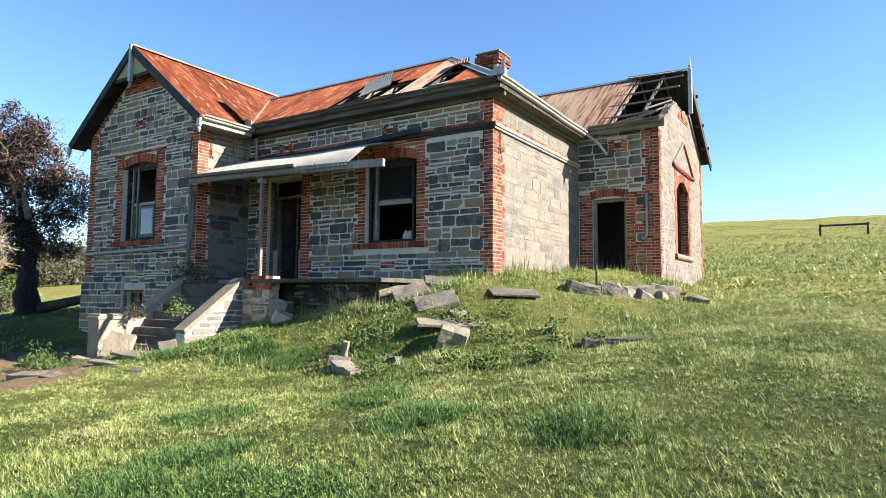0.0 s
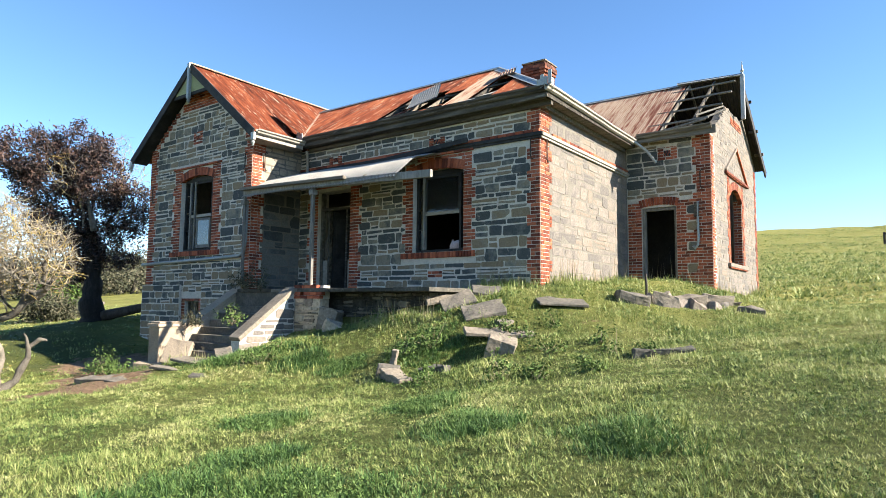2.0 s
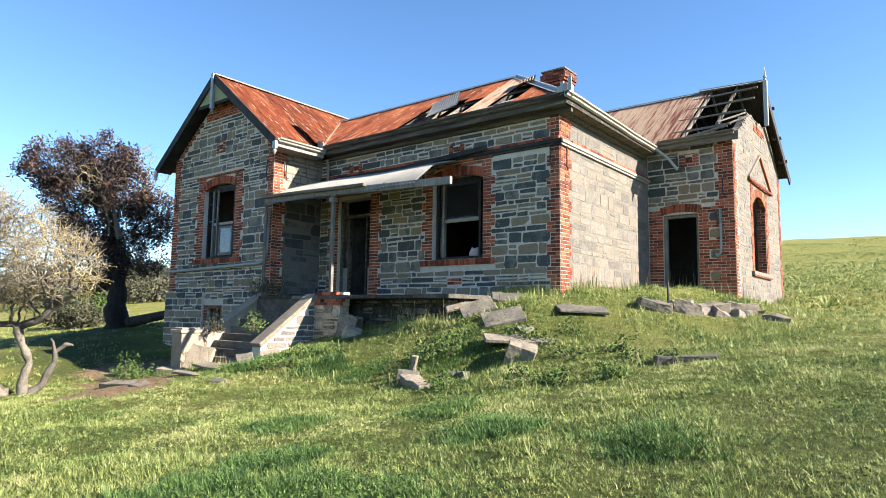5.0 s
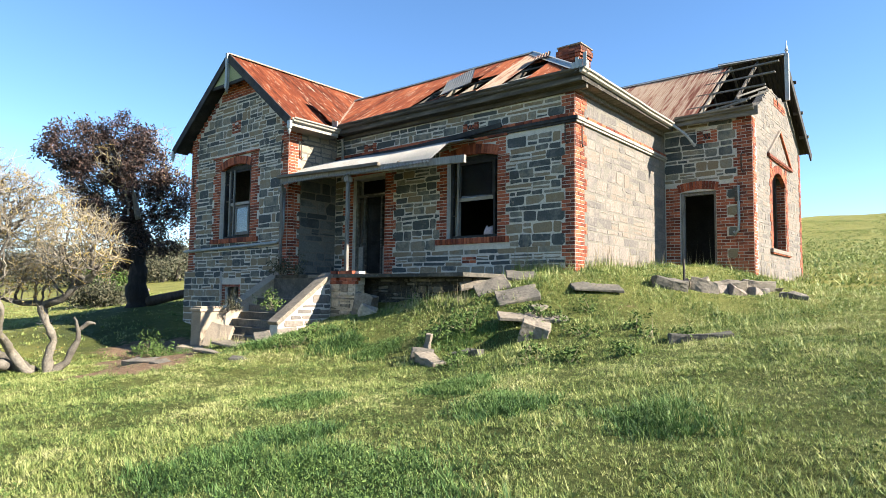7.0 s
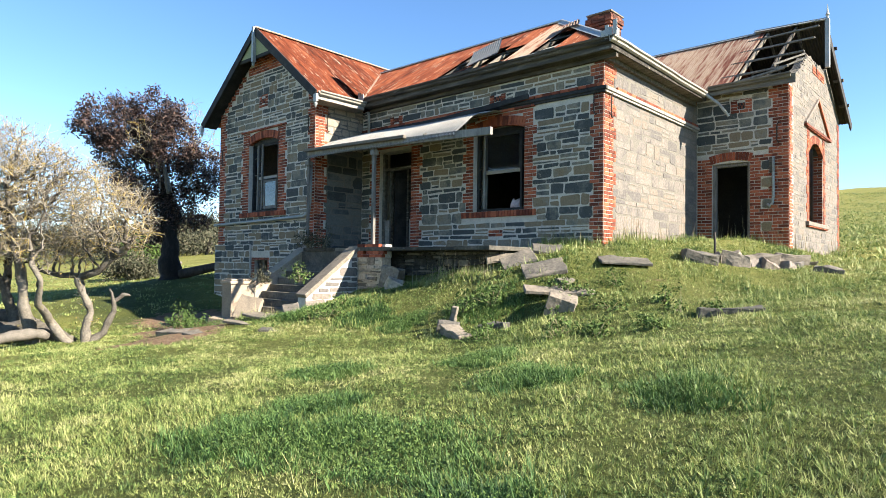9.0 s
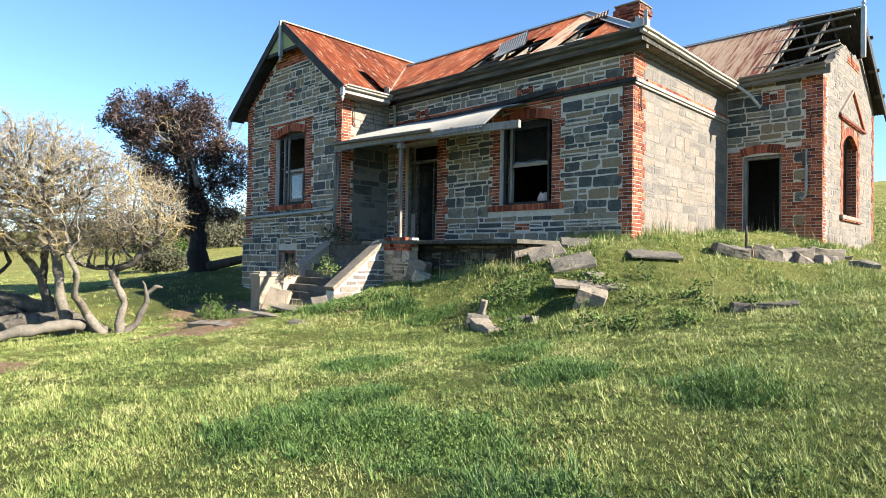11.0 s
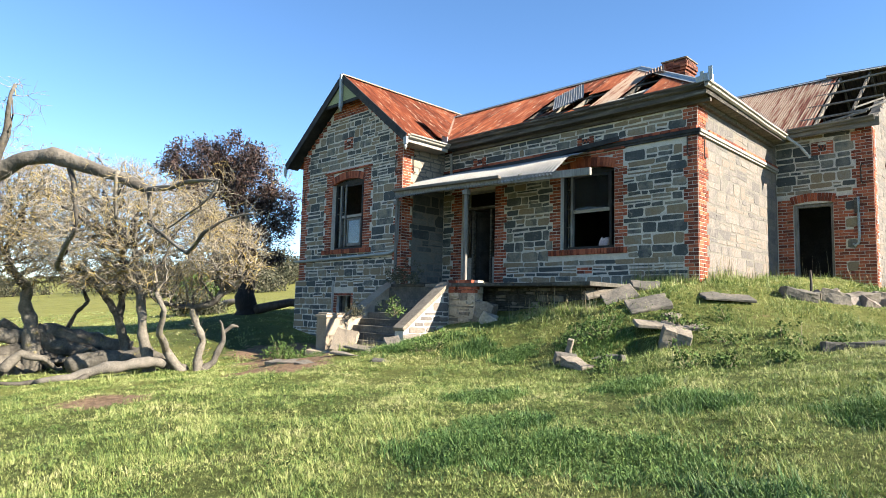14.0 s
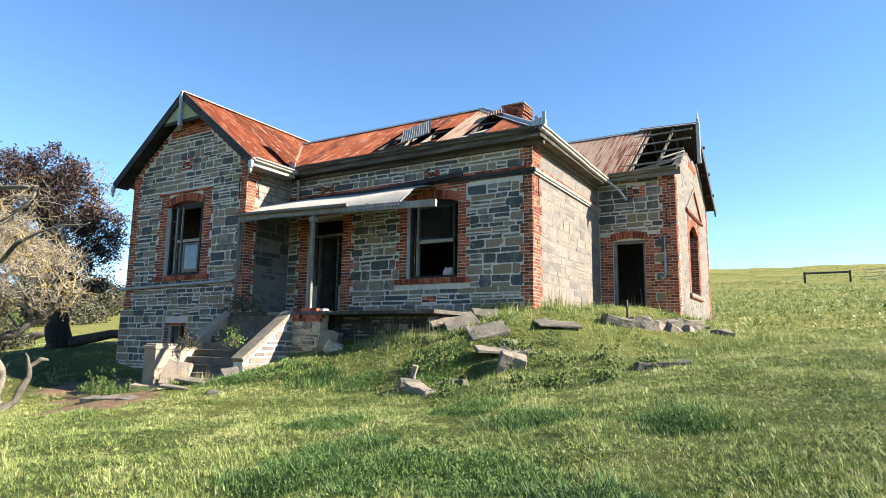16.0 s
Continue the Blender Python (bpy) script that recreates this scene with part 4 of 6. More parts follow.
each("fascia", M_CREAM, (-7.66, -7.625, -2.1, -0.42, 4.12, 4.34), (-8.15, -7.66, -2.1, -0.4, 4.12, 4.145))
each("fascia", M_TIMBER, (0.4, 2.6, 5.205, 5.235, 4.34, 4.58), (0.0, 2.36, 5.24, 5.505, 4.43, 4.46))
# crown plate on the corner
bm = bmesh.new()
for i, (x, h) in enumerate(((0.50, 0.30), (0.40, 0.16), (0.31, 0.22), (0.22, 0.12))):
    box(bm, x - 0.045, x + 0.045, -0.50, -0.485, 4.45, 4.47 + h, bevel=0.006)
box(bm, 0.49, 0.505, -0.50, -0.30, 4.45, 4.62, bevel=0.005)
part("corner_crest", bm, M_ZINC, house, "torn zinc crest on the gutter corner")
bm = bmesh.new()
for x, h in ((-7.75, 0.20), (-7.62, 0.14)):
    box(bm, x - 0.06, x + 0.06, -0.52, -0.50, 4.40, 4.45 + h, bevel=0.006)
part("gutter_crest", bm, M_ZINC, house)

# ---- barge boards and finials ----
def barge(x0, z0, x1, z1, y, mat=M_DARKWOOD, w=0.24):
    bm = bmesh.new()
    beam(bm, (x0, y, z0), (x1, y, z1), 0.045, w, bevel=0.008)
    part("barge_board", bm, mat, house, "dark painted barge board")


barge(G_RX, G_RZ - 0.10, g_eave_x - 0.03, g_eave_z - 0.04, -2.20)
barge(G_RX, G_RZ - 0.10, 2 * G_RX - g_eave_x + 0.03, g_eave_z - 0.04, -2.20)
for s in (1, -1):
    bm = bmesh.new()
    a = Vector((G_RX, 0, G_RZ - 0.075))
    b = Vector((G_RX + s * (g_eave_x - G_RX), 0, g_eave_z - 0.075))
    prism(bm, [(p.x, y, p.z) for p, y in ((a, -2.17), (b, -2.17), (b, GY + 0.1), (a, GY + 0.1))], (0, 0, 0.02))
    part("soffit", bm, M_DARKWOOD, house)
bm = bmesh.new()
prism(bm, [(G_RX - 0.85, -2.165, 5.99), (G_RX + 0.85, -2.165, 5.99), (G_RX, -2.165, 6.72)], (0, 0.03, 0))
part("gable_infill", bm, M_OLIVE, house, "lichen-green board triangle in the gable peak")
bm = bmesh.new()
beam(bm, (G_RX - 0.9, -2.14, 5.96), (G_RX + 0.9, -2.14, 5.96), 0.06, 0.10, bevel=0.008)
part("collar_tie", bm, M_DARKWOOD, house)
bm = bmesh.new()
box(bm, G_RX - 0.055, G_RX + 0.055, -2.27, -2.16, 5.80, 6.92, bevel=0.012)
tube(bm, [(G_RX, -2.215, 5.80), (G_RX, -2.215, 5.74), (G_RX, -2.215, 5.66)], [0.03, 0.06, 0.012], 8)
part("king_post", bm, M_ZINC, house)
for x in (g_eave_x, 2 * G_RX - g_eave_x):
    bm = bmesh.new()
    box(bm, x - 0.07, x + 0.07, -2.24, -2.16, 4.02, 4.24, bevel=0.015)
    tube(bm, [(x, -2.2, 4.02), (x, -2.2, 3.96), (x, -2.2, 3.86)], [0.03, 0.055, 0.01], 8)
    part("barge_drop", bm, M_ZINC, house)
# wing: one barge left on the far slope, the finial post
bm = bmesh.new()
beam(bm, (2.66, W_RY + 0.25, W_RZ - 0.5), (2.66, 12.3, 4.38), 0.05, 0.26, bevel=0.01)
part("barge_board", bm, M_DARKWOOD, house)
for y, z in ((9.6, 6.28), (10.6, 5.52), (11.5, 4.9)):
    bm = bmesh.new()
    box(bm, 2.45, 2.74, y - 0.05, y + 0.05, z + 0.03, z + 0.12, bevel=0.01)
    part("purlin_end", bm, M_TIMBER, house)
bm = bmesh.new()
box(bm, 2.60, 2.72, W_RY - 0.06, W_RY + 0.06, 5.55, 7.02, bevel=0.012)
tube(bm, [(2.66, W_RY, 7.0), (2.66, W_RY, 7.08), (2.66, W_RY, 7.13), (2.66, W_RY, 7.2), (2.66, W_RY, 7.45)], [0.055, 0.03, 0.06, 0.028, 0.006], 10)
part("finial", bm, M_ZINC, house, "turned finial on the wing gable")
# pediment over the wing window
bm = bmesh.new()
beam(bm, (WX + 0.03, 10.25, 3.68), (WX + 0.03, 8.72, 4.62), 0.07, 0.075, bevel=0.008)
beam(bm, (WX + 0.04, 7.1, 3.62), (WX + 0.04, 10.3, 3.62), 0.09, 0.07, bevel=0.008)
part("pediment", bm, M_BRICK, house, "triangular red brick pediment")
bm = bmesh.new()
beam(bm, (WX + 0.03, 7.15, 3.68), (WX + 0.03, 8.70, 4.62), 0.07, 0.07, bevel=0.008)
part("pediment_rake", bm, M_PALE, house, "pale worn edge of the pediment")
jamb = wall_body("window_jamb", house, wall_matrix((0, 9.404, 0), 0), WX - 0.255, WX - 0.003, 0.93, 3.05, thick=0.012)
set_pieces("brick", lay_bricks(WX - 0.255, WX - 0.003, 0.93, 3.05), wall_matrix((0, 9.404, 0), 0), M_BRICK, jamb, (2, 2), 80)
# pierced air vents
for m_, u_, z_, w_, h_ in ((m_front, -6.65, 3.76, 0.105, 0.065), (m_front, -2.95, 3.76, 0.105, 0.065), (m_wf, 1.2, 4.01, 0.095, 0.085), (m_gf, -10.925, 4.68, 0.10, 0.075)):
    vent = new_part("air_vent", "pierced terracotta air vent")
    bm = bmesh.new()
    box(bm, u_ - w_, u_ + w_, -0.006, 0.02, z_ - h_, z_ + h_, m_)
    part("backing", bm, M_DARKWOOD, vent)
    for k in range(-2, 3):
        bm = bmesh.new()
        box(bm, -0.008, 0.008, -0.018, -0.007, -h_, h_, m_ @ Matrix.Translation((u_ + k * w_ * 0.42, 0, z_)) @ pose(0, 0, 0, 0, 28 * (1 if k % 2 else -1), 0))
        part("bar", bm, M_BRICK, vent)
bm = bmesh.new()
box(bm, WX - 0.3, WX + 0.09, 7.25, 9.85, 0.80, 0.918, bevel=0.015)
part("window_sill", bm, M_PALE, house, "broken cement window sill")

# ---- chimney ----
chim = new_part("chimney", "corbelled brick chimney")
m_c = wall_matrix((0, 4.55, 0), 0)
cb = boxes((-2.88, -2.26, 4.56, 5.20, 4.8, 7.20))
core = part("stack", cb, M_MORTAR, chim)
rows = [(z, 0.0) for z in np.arange(5.66, 6.85, COURSE)] + [(6.864, 0.05), (6.95, 0.09), (7.036, 0.09), (7.122, 0.04)]
pcs = []
for i, (z, o) in enumerate(rows):
    for (x0, x1, y0, y1) in ((-2.92 - o, -2.22 + o, 4.52 - o, 4.63 - o), (-2.32 + o, -2.21 + o, 4.63 - o, 5.23)):
        L = (x1 - x0) if x1 - x0 > y1 - y0 else (y1 - y0)
        n = 4
        for k in range(n):
            sh = 0.5 * (i % 2)
            if x1 - x0 > y1 - y0:
                q = (x0 + L * k / n + 0.005, x0 + L * (k + 1) / n - 0.005, y0, y1)
            else:
                q = (x0, x1, y0 + L * k / n + 0.005, y0 + L * (k + 1) / n - 0.005)
            pcs.append((*q, z + 0.005, z + COURSE - 0.005))
for p in pcs[-70:]:
    part("brick", boxes(p), M_SOOTBRICK, chim)
bm = bmesh.new()
for p in pcs[:-70]:
    box(bm, *p)
tagged(part("brickwork", bm, M_SOOTBRICK, chim), kind="stuff")
bm = bmesh.new()
box(bm, -2.98, -2.14, 4.44, 5.28, 7.215, 7.26, bevel=0.015)
part("cap", bm, M_SLAB, chim, "weathered pale chimney cap")

# ---- windows and doors ----
def sash_window(m, u0, u1, z0, z1, name, label, sides=0.22, glazed=True, broken=()):
    win = new(name)
    win.parent = house
    tagged(win, label)

    def bar(pn, a0, a1, d0, d1, c0, c1, mat=M_DARKWOOD, lab=""):
        bm = bmesh.new()
        box(bm, a0, a1, d0, d1, c0, c1, m, bevel=0.006)
        return part(pn, bm, mat, win, lab)
    D = 0.13
    fr = bmesh.new()
    for q in ((u0, u0 + 0.06, z0, z1), (u1 - 0.06, u1, z0, z1), (u0 + 0.062, u1 - 0.062, z1 - 0.13, z1), (u0 + 0.062, u1 - 0.062, z0, z0 + 0.07)):
        box(fr, q[0], q[1], D, D + 0.12, q[2], q[3], m, bevel=0.008)
    part("window_frame", fr, M_DARKWOOD, win)
    a, b = u0 + 0.06 + sides, u1 - 0.06 - sides * 0.6
    bar("mullion", a - 0.05, a + 0.01, D - 0.01, D + 0.1, z0 + 0.072, z1 - 0.132, M_POST, "bare grey mullion")
    bar("mullion", b - 0.01, b + 0.05, D - 0.01, D + 0.1, z0 + 0.072, z1 - 0.132)
    zm = z0 + (z1 - z0) * 0.47
    bar("meeting_rail", a + 0.012, b - 0.012, D + 0.02, D + 0.08, zm - 0.03, zm + 0.06, M_CREAM, "pale meeting rail")
    bar("top_rail", a + 0.012, b - 0.012, D + 0.02, D + 0.07, z1 - 0.20, z1 - 0.133)
    bar("stile", a + 0.012, a + 0.06, D + 0.02, D + 0.07, zm + 0.062, z1 - 0.202)
    bar("stile", b - 0.06, b - 0.012, D + 0.02, D + 0.07, zm + 0.062, z1 - 0.202)
    for (s0, s1) in ((u0 + 0.062, a - 0.052), (b + 0.052, u1 - 0.062)):
        for k in (0.28, 0.52, 0.76):
            bar("glazing_bar", s0, s1, D + 0.03, D + 0.06, z0 + (z1 - z0) * k, z0 + (z1 - z0) * k + 0.025, M_TIMBER)
    panes = ([(a + 0.05, b - 0.05, zm + 0.05, z1 - 0.19)] if glazed else []) + list(broken)
    for q in panes:
        bm = bmesh.new()
        box(bm, q[0], q[1], D + 0.04, D + 0.046, q[2], q[3], m)
        g = part("pane", bm, M_GLASS, win, "dusty dark glass pane")
        g.visible_shadow = False
    return win


sash_window(m_front, -3.70, -2.14, 0.925, 3.04, "window", "tall weathered sash window, lower sash open", 0.20)
gwin = sash_window(m_gf, -11.70, -10.04, 1.155, 3.46, "window", "tall sash window with broken panes and bare bars", 0.26, glazed=False)
for u in (-11.12,):
    bm = bmesh.new()
    box(bm, u - 0.025, u + 0.025, 0.10, 0.15, 1.23, 3.33, m_gf, bevel=0.006)
    part("loose_sash", bm, M_POST, gwin, "grey loose sash bar")
for z in (1.62, 2.0, 2.4, 2.8):
    bm = bmesh.new()
    box(bm, -11.38, -11.12, 0.15, 0.18, z, z + 0.02, m_gf)
    part("louvre", bm, M_TIMBER, gwin)
bm = bmesh.new()
fr = [(-10.95, -10.90), (-10.28, -10.23)]
for a, b in fr:
    box(bm, a, b, 0.07, 0.12, 1.24, 2.15, m_gf @ Matrix.Translation((0, 0, 0)), bevel=0.006)
box(bm, -10.90, -10.28, 0.07, 0.12, 1.24, 1.34, m_gf, bevel=0.006)
box(bm, -10.90, -10.28, 0.07, 0.12, 2.09, 2.15, m_gf, bevel=0.006)
part("lower_sash", bm, M_POST, gwin, "grey lower sash hanging loose")
bm = bmesh.new()
box(bm, -10.89, -10.29, 0.09, 0.096, 1.34, 2.09, m_gf)
part("pane", bm, M_GLASS, gwin).visible_shadow = False
# cloth on the front sill
bm = bmesh.new()
bmesh.ops.create_icosphere(bm, subdivisions=3, radius=0.16, matrix=pose(-2.62, 0.42, 1.10))
for v in bm.verts:
    v.co += Vector((0.5, 0.3, 0.9)) * 0.16 * noise.noise(v.co * 7)
cl = place("cloth_bundle", bm, M_CLOTH, None, True)
tagged(cl, "crumpled faded pink cloth inside the open window", "cloth")
part("ledge", boxes((-3.7, -2.14, 0.30, 0.62, 0.80, 0.93)), M_BOARDS, house)
# cellar window
cel = new_part("cellar_window", "small dark timber cellar window")
for q in ((-11.24, -11.17, -0.94, -0.39), (-10.58, -10.51, -0.94, -0.39), (-10.9, -10.84, -0.94, -0.39)):
    part("bar", boxes((q[0], q[1], GY + 0.10, GY + 0.17, q[2], q[3])), M_TIMBER, cel)

# front door: dark opening with frame, sidelights and an ajar leaf
door = new_part("door", "dark doorway with weathered frame and sidelights")
for x in (-7.33, -6.11):
    bm = bmesh.new()
    box(bm, x, x + 0.07, 0.10, 0.24, 0.02, 2.84, bevel=0.008)
    part("door_jamb", bm, M_TIMBER, door)
for x in (-7.02, -6.30):
    bm = bmesh.new()
    box(bm, x, x + 0.06, 0.11, 0.23, 0.03, 2.30, bevel=0.008)
    part("mullion", bm, M_TIMBER, door)
bm = bmesh.new()
box(bm, -7.258, -6.112, 0.11, 0.23, 2.31, 2.40, bevel=0.008)
part("transom", bm, M_TIMBER, door)
for x0, x1 in ((-7.25, -7.03), (-6.232, -6.115)):
    bm = bmesh.new()
    box(bm, x0, x1, 0.15, 0.18, 0.04, 0.85, bevel=0.01)
    part("lower_panel", bm, M_CREAM, door, "pale panel below the sidelight")
bm = bmesh.new()
box(bm, 0, 0.68, 0, 0.045, 0.04, 2.28, bevel=0.006)
for z0, z1 in ((0.2, 0.9), (1.05, 2.1)):
    box(bm, 0.1, 0.58, -0.012, 0.0, z0, z1, bevel=0.01)
bmesh.ops.transform(bm, matrix=pose(-6.94, 0.24, 0, 0, 0, 68), verts=bm.verts)
leaf = part("door_leaf", bm, M_DARKWOOD, door, "dark door leaf standing open")
# wing door frame
wdoor = new_part("door", "open doorway with bleached timber frame")
for q in ((0.435, 0.52, WY + 0.06, WY + 0.2, 0.1, 2.45), (1.345, 1.415, WY + 0.06, WY + 0.2, 0.1, 2.45), (0.522, 1.343, WY + 0.06, WY + 0.2, 2.37, 2.45)):
    bm = bmesh.new()
    box(bm, *q, bevel=0.008)
    part("door_frame", bm, M_POST, wdoor)
bm = bmesh.new()
tube(bm, [(2.02, WY - 0.07, 2.52), (2.02, WY - 0.07, 1.5), (2.0, WY - 0.07, 1.30), (1.92, WY - 0.07, 1.22), (1.88, WY - 0.05, 1.28)], [0.035] * 5, 10)
part("downpipe", bm, M_ZINC, house, "broken grey downpipe on the wing wall")
bm = bmesh.new()
box(bm, 1.93, 2.05, WY - 0.10, WY - 0.03, 2.1, 2.5, bevel=0.01)
part("pipe_board", bm, M_TIMBER, house)
bm = bmesh.new()
tube(bm, [(0.42, 4.95, 4.36), (0.75, 5.1, 4.05), (0.95, 5.28, 3.72)], [0.04] * 3, 10)
part("downpipe", bm, M_ZINC, house)
# gable drain pipe and valley pipe
bm = bmesh.new()
tube(bm, [(GX0 - 0.12, GY - 0.08, 0.80), (-10.5, GY - 0.08, 0.86), (-8.55, GY - 0.08, 0.90), (-8.3, GY - 0.09, 1.0), (-8.22, GY - 0.10, 1.3), (-8.20, GY - 0.10, 2.45)], [0.05] * 6, 10)
part("drain_pipe", bm, M_ZINC, house, "long grey drain pipe across the gable wall", smooth=True)
bm = bmesh.new()
tube(bm, [(-7.75, -0.16, 4.15), (-7.75, -0.12, 3.95), (-7.75, -0.10, 2.9)], [0.045] * 3, 10)
part("downpipe", bm, M_CREAM, house, smooth=True)
# iron wall ties
def tie(m, u, z):
    bm = bmesh.new()
    pts = [(u + 0.09 * math.sin(a) * s, -0.06, z + h) for a, s, h in ((1.6, 1, 0.24), (0.5, 1, 0.27), (0, 1, 0.2), (0, 1, 0), (0, 1, -0.2), (0.5, 1, -0.27), (1.6, 1, -0.24))]
    tube(bm, [m @ Vector(p) for p in pts], [0.016] * 7, 6)
    part("wall_tie", bm, M_IRON, house)


for m, u, z in ((m_front, -0.22, 3.2), (m_side, 0.22, 3.15), (m_gf, -8.42, 3.6), (m_gr, GY + 0.38, 3.65), (m_gf, -13.35, 3.1), (m_wf, 2.1, 3.15)):
    tie(m, u, z)

# ---- porch ----
porch = new_part("porch", "collapsing verandah with curved iron roof")
PX0, PX1 = FX + 0.02, -2.75
bm = bmesh.new()
prof = []
for i in range(15):
    t = i / 14
    y = -0.06 - 2.06 * t
    z = 3.40 - 0.42 * t - 0.52 * t ** 3.2
    prof.append((y, z))
n = int((PX1 + 0.2 - PX0) / 0.0762 * 6)
rows = []
for j, (y, z) in enumerate(prof):
    r = []
    for c in range(n + 1):
        x = PX0 + (PX1 + 0.25 * j / 14 - PX0) * c / n
        wv_ = 0.021 * math.sin(2 * math.pi * x / 0.105)
        sag = -0.10 * (x - PX0) / 5.4 * 0.6 + 0.015 * math.sin(1.7 * x)
        r.append(bm.verts.new((x, y, z + wv_ + sag + 0.05)))
    rows.append(r)
for r0, r1 in zip(rows, rows[1:]):
    for c in range(n):
        bm.faces.new((r0[c], r0[c + 1], r1[c + 1], r1[c]))
part("porch_roof", bm, M_GALV, porch, "pale bullnose corrugated iron, bent at its end", True)
bm = bmesh.new()
beam(bm, (PX0, -2.03, 2.66), (-1.56, -2.03, 2.42), 0.09, 0.17, bevel=0.01)
part("porch_beam", bm, M_POST, porch, "cracked grey timber beam")
bm = bmesh.new()
beam(bm, (PX0, -2.14, 2.72), (-4.1, -2.14, 2.60), 0.11, 0.08, bevel=0.012)
part("porch_gutter", bm, M_TIMBER, porch)
for x, y in ((-5.31, -2.03), (-8.09, -2.03)):
    bm = bmesh.new()
    beam(bm, (x, y, 2.52), (x, y, -0.05), 0.085 if x > -6 else 0.06, 0.085, bevel=0.012)
    box(bm, x - 0.08, x + 0.08, y - 0.08, y + 0.08, 2.30, 2.42, bevel=0.012)
    part("post", bm, M_POST, porch, "grey weathered timber post")
for x in (-8.0, -6.5, -5.0, -3.6):
    bm = bmesh.new()
    beam(bm, (x, -0.02, 3.32), (x, -2.0, 2.72 - (x + 8) * 0.03), 0.045, 0.075)
    part("rafter", bm, M_TIMBER, porch)
bm = bmesh.new()
beam(bm, (-5.2, -0.35, 3.36), (-1.9, -0.16, 3.62), 0.03, 0.12, bevel=0.006)
part("hanging_board", bm, M_DARKWOOD, porch, "dark board hanging below the string course")
# verandah floor slabs on a rough footing, coloured dark for the shade there
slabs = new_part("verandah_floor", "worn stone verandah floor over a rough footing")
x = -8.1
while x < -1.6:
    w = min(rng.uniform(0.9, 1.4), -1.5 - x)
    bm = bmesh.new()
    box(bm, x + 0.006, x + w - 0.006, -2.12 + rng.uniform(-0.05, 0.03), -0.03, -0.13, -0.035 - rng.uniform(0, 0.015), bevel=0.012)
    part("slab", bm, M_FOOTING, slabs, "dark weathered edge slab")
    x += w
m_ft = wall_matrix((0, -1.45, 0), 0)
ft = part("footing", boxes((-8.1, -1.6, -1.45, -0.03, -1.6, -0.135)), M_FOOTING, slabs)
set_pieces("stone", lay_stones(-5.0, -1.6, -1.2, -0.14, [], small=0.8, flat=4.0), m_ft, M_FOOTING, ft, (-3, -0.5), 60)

# ---- steps ----
steps = new("stair")
tagged(steps, "wide cement steps between two sloping stone cheek walls", "steps")
NS = 8
for i in range(NS):
    bm = bmesh.new()
    y1 = -2.14 - 0.245 * i
    box(bm, -8.20, -6.16, y1 - 0.28, y1, -2.6, -0.50 - 0.18 * i, bevel=0.015)
    part("step", bm, M_SLAB, steps, "earth-covered worn step")


bm = bmesh.new()
box(bm, -8.20, -6.16, -2.138, -2.0, -2.4, -0.135, bevel=0.01)
part("top_riser", bm, M_SLAB, steps)


def cheek(x0, x1, y0, z0, y1, z1, base, cap_over=0.035, cap=None):
    ch = new("cheek_wall")
    ch.parent = steps
    bm = bmesh.new()
    pts = [(y0, z0), (y1, z1), (y1, base), (y0, base)]
    a = [bm.verts.new((x0, y, z - 0.11)) if i < 2 else bm.verts.new((x0, y, z)) for i, (y, z) in enumerate(pts)]
    b = [bm.verts.new((x1, y, z - 0.11)) if i < 2 else bm.verts.new((x1, y, z)) for i, (y, z) in enumerate(pts)]
    bm.faces.new(a); bm.faces.new(b[::-1])
    for i in range(4):
        bm.faces.new((a[i], b[i], b[(i + 1) % 4], a[(i + 1) % 4]))
    bmesh.ops.recalc_face_normals(bm, faces=bm.faces)
    core = part("core", bm, M_MORTAR, ch)
    bm = bmesh.new()
    beam(bm, ((x0 + x1) / 2, y0 + 0.02, z0 - 0.055), ((x0 + x1) / 2, y1 - 0.03, z1 - 0.055), x1 - x0 + 2 * cap_over, 0.11, bevel=0.015)
    part("coping", bm, cap or M_CEMENT, ch, "smooth cement coping")
    return ch, core


# Left coping is coloured pale for sunlight, the right one a weathered darker grey.
ch1, c1 = cheek(-8.58, -8.22, -1.86, 0.06, -3.62, -1.14, -2.5)
ch2, c2 = cheek(-6.12, -5.80, -2.08, 0.02, -3.68, -1.20, -2.2, cap=M_SLAB)
m_ck = wall_matrix((-5.80, 0, 0), 90)
set_pieces("stone", lay_stones(-3.95, -2.10, -2.0, -0.1, [], edges=lambda z: (max(-3.95, -2.05 + (z + 0.10) / 0.76), -2.1), small=1.25), m_ck, M_PALE, c2, (-3, -0.8), 60)
bm = bmesh.new()
prism(bm, [(-8.19, y, z) for y, z in ((-1.9, -0.10), (-3.60, -1.24), (-3.60, -2.4), (-1.9, -2.4))], (-0.015, 0, 0))
part("render_coat", bm, M_CEMENT, ch1, "smooth cement render")
bm = bmesh.new()
box(bm, -8.70, -8.24, -4.26, -3.60, -2.6, -1.03, bevel=0.02)
part("pillar", bm, M_CEMENT, steps, "square cement newel pillar")
bm = bmesh.new()
box(bm, -8.74, -8.20, -4.30, -3.56, -1.03, -0.95, bevel=0.02)
box(bm, -8.68, -8.26, -4.24, -3.62, -0.95, -0.90, bevel=0.02)
part("pillar_cap", bm, M_CEMENT, steps)
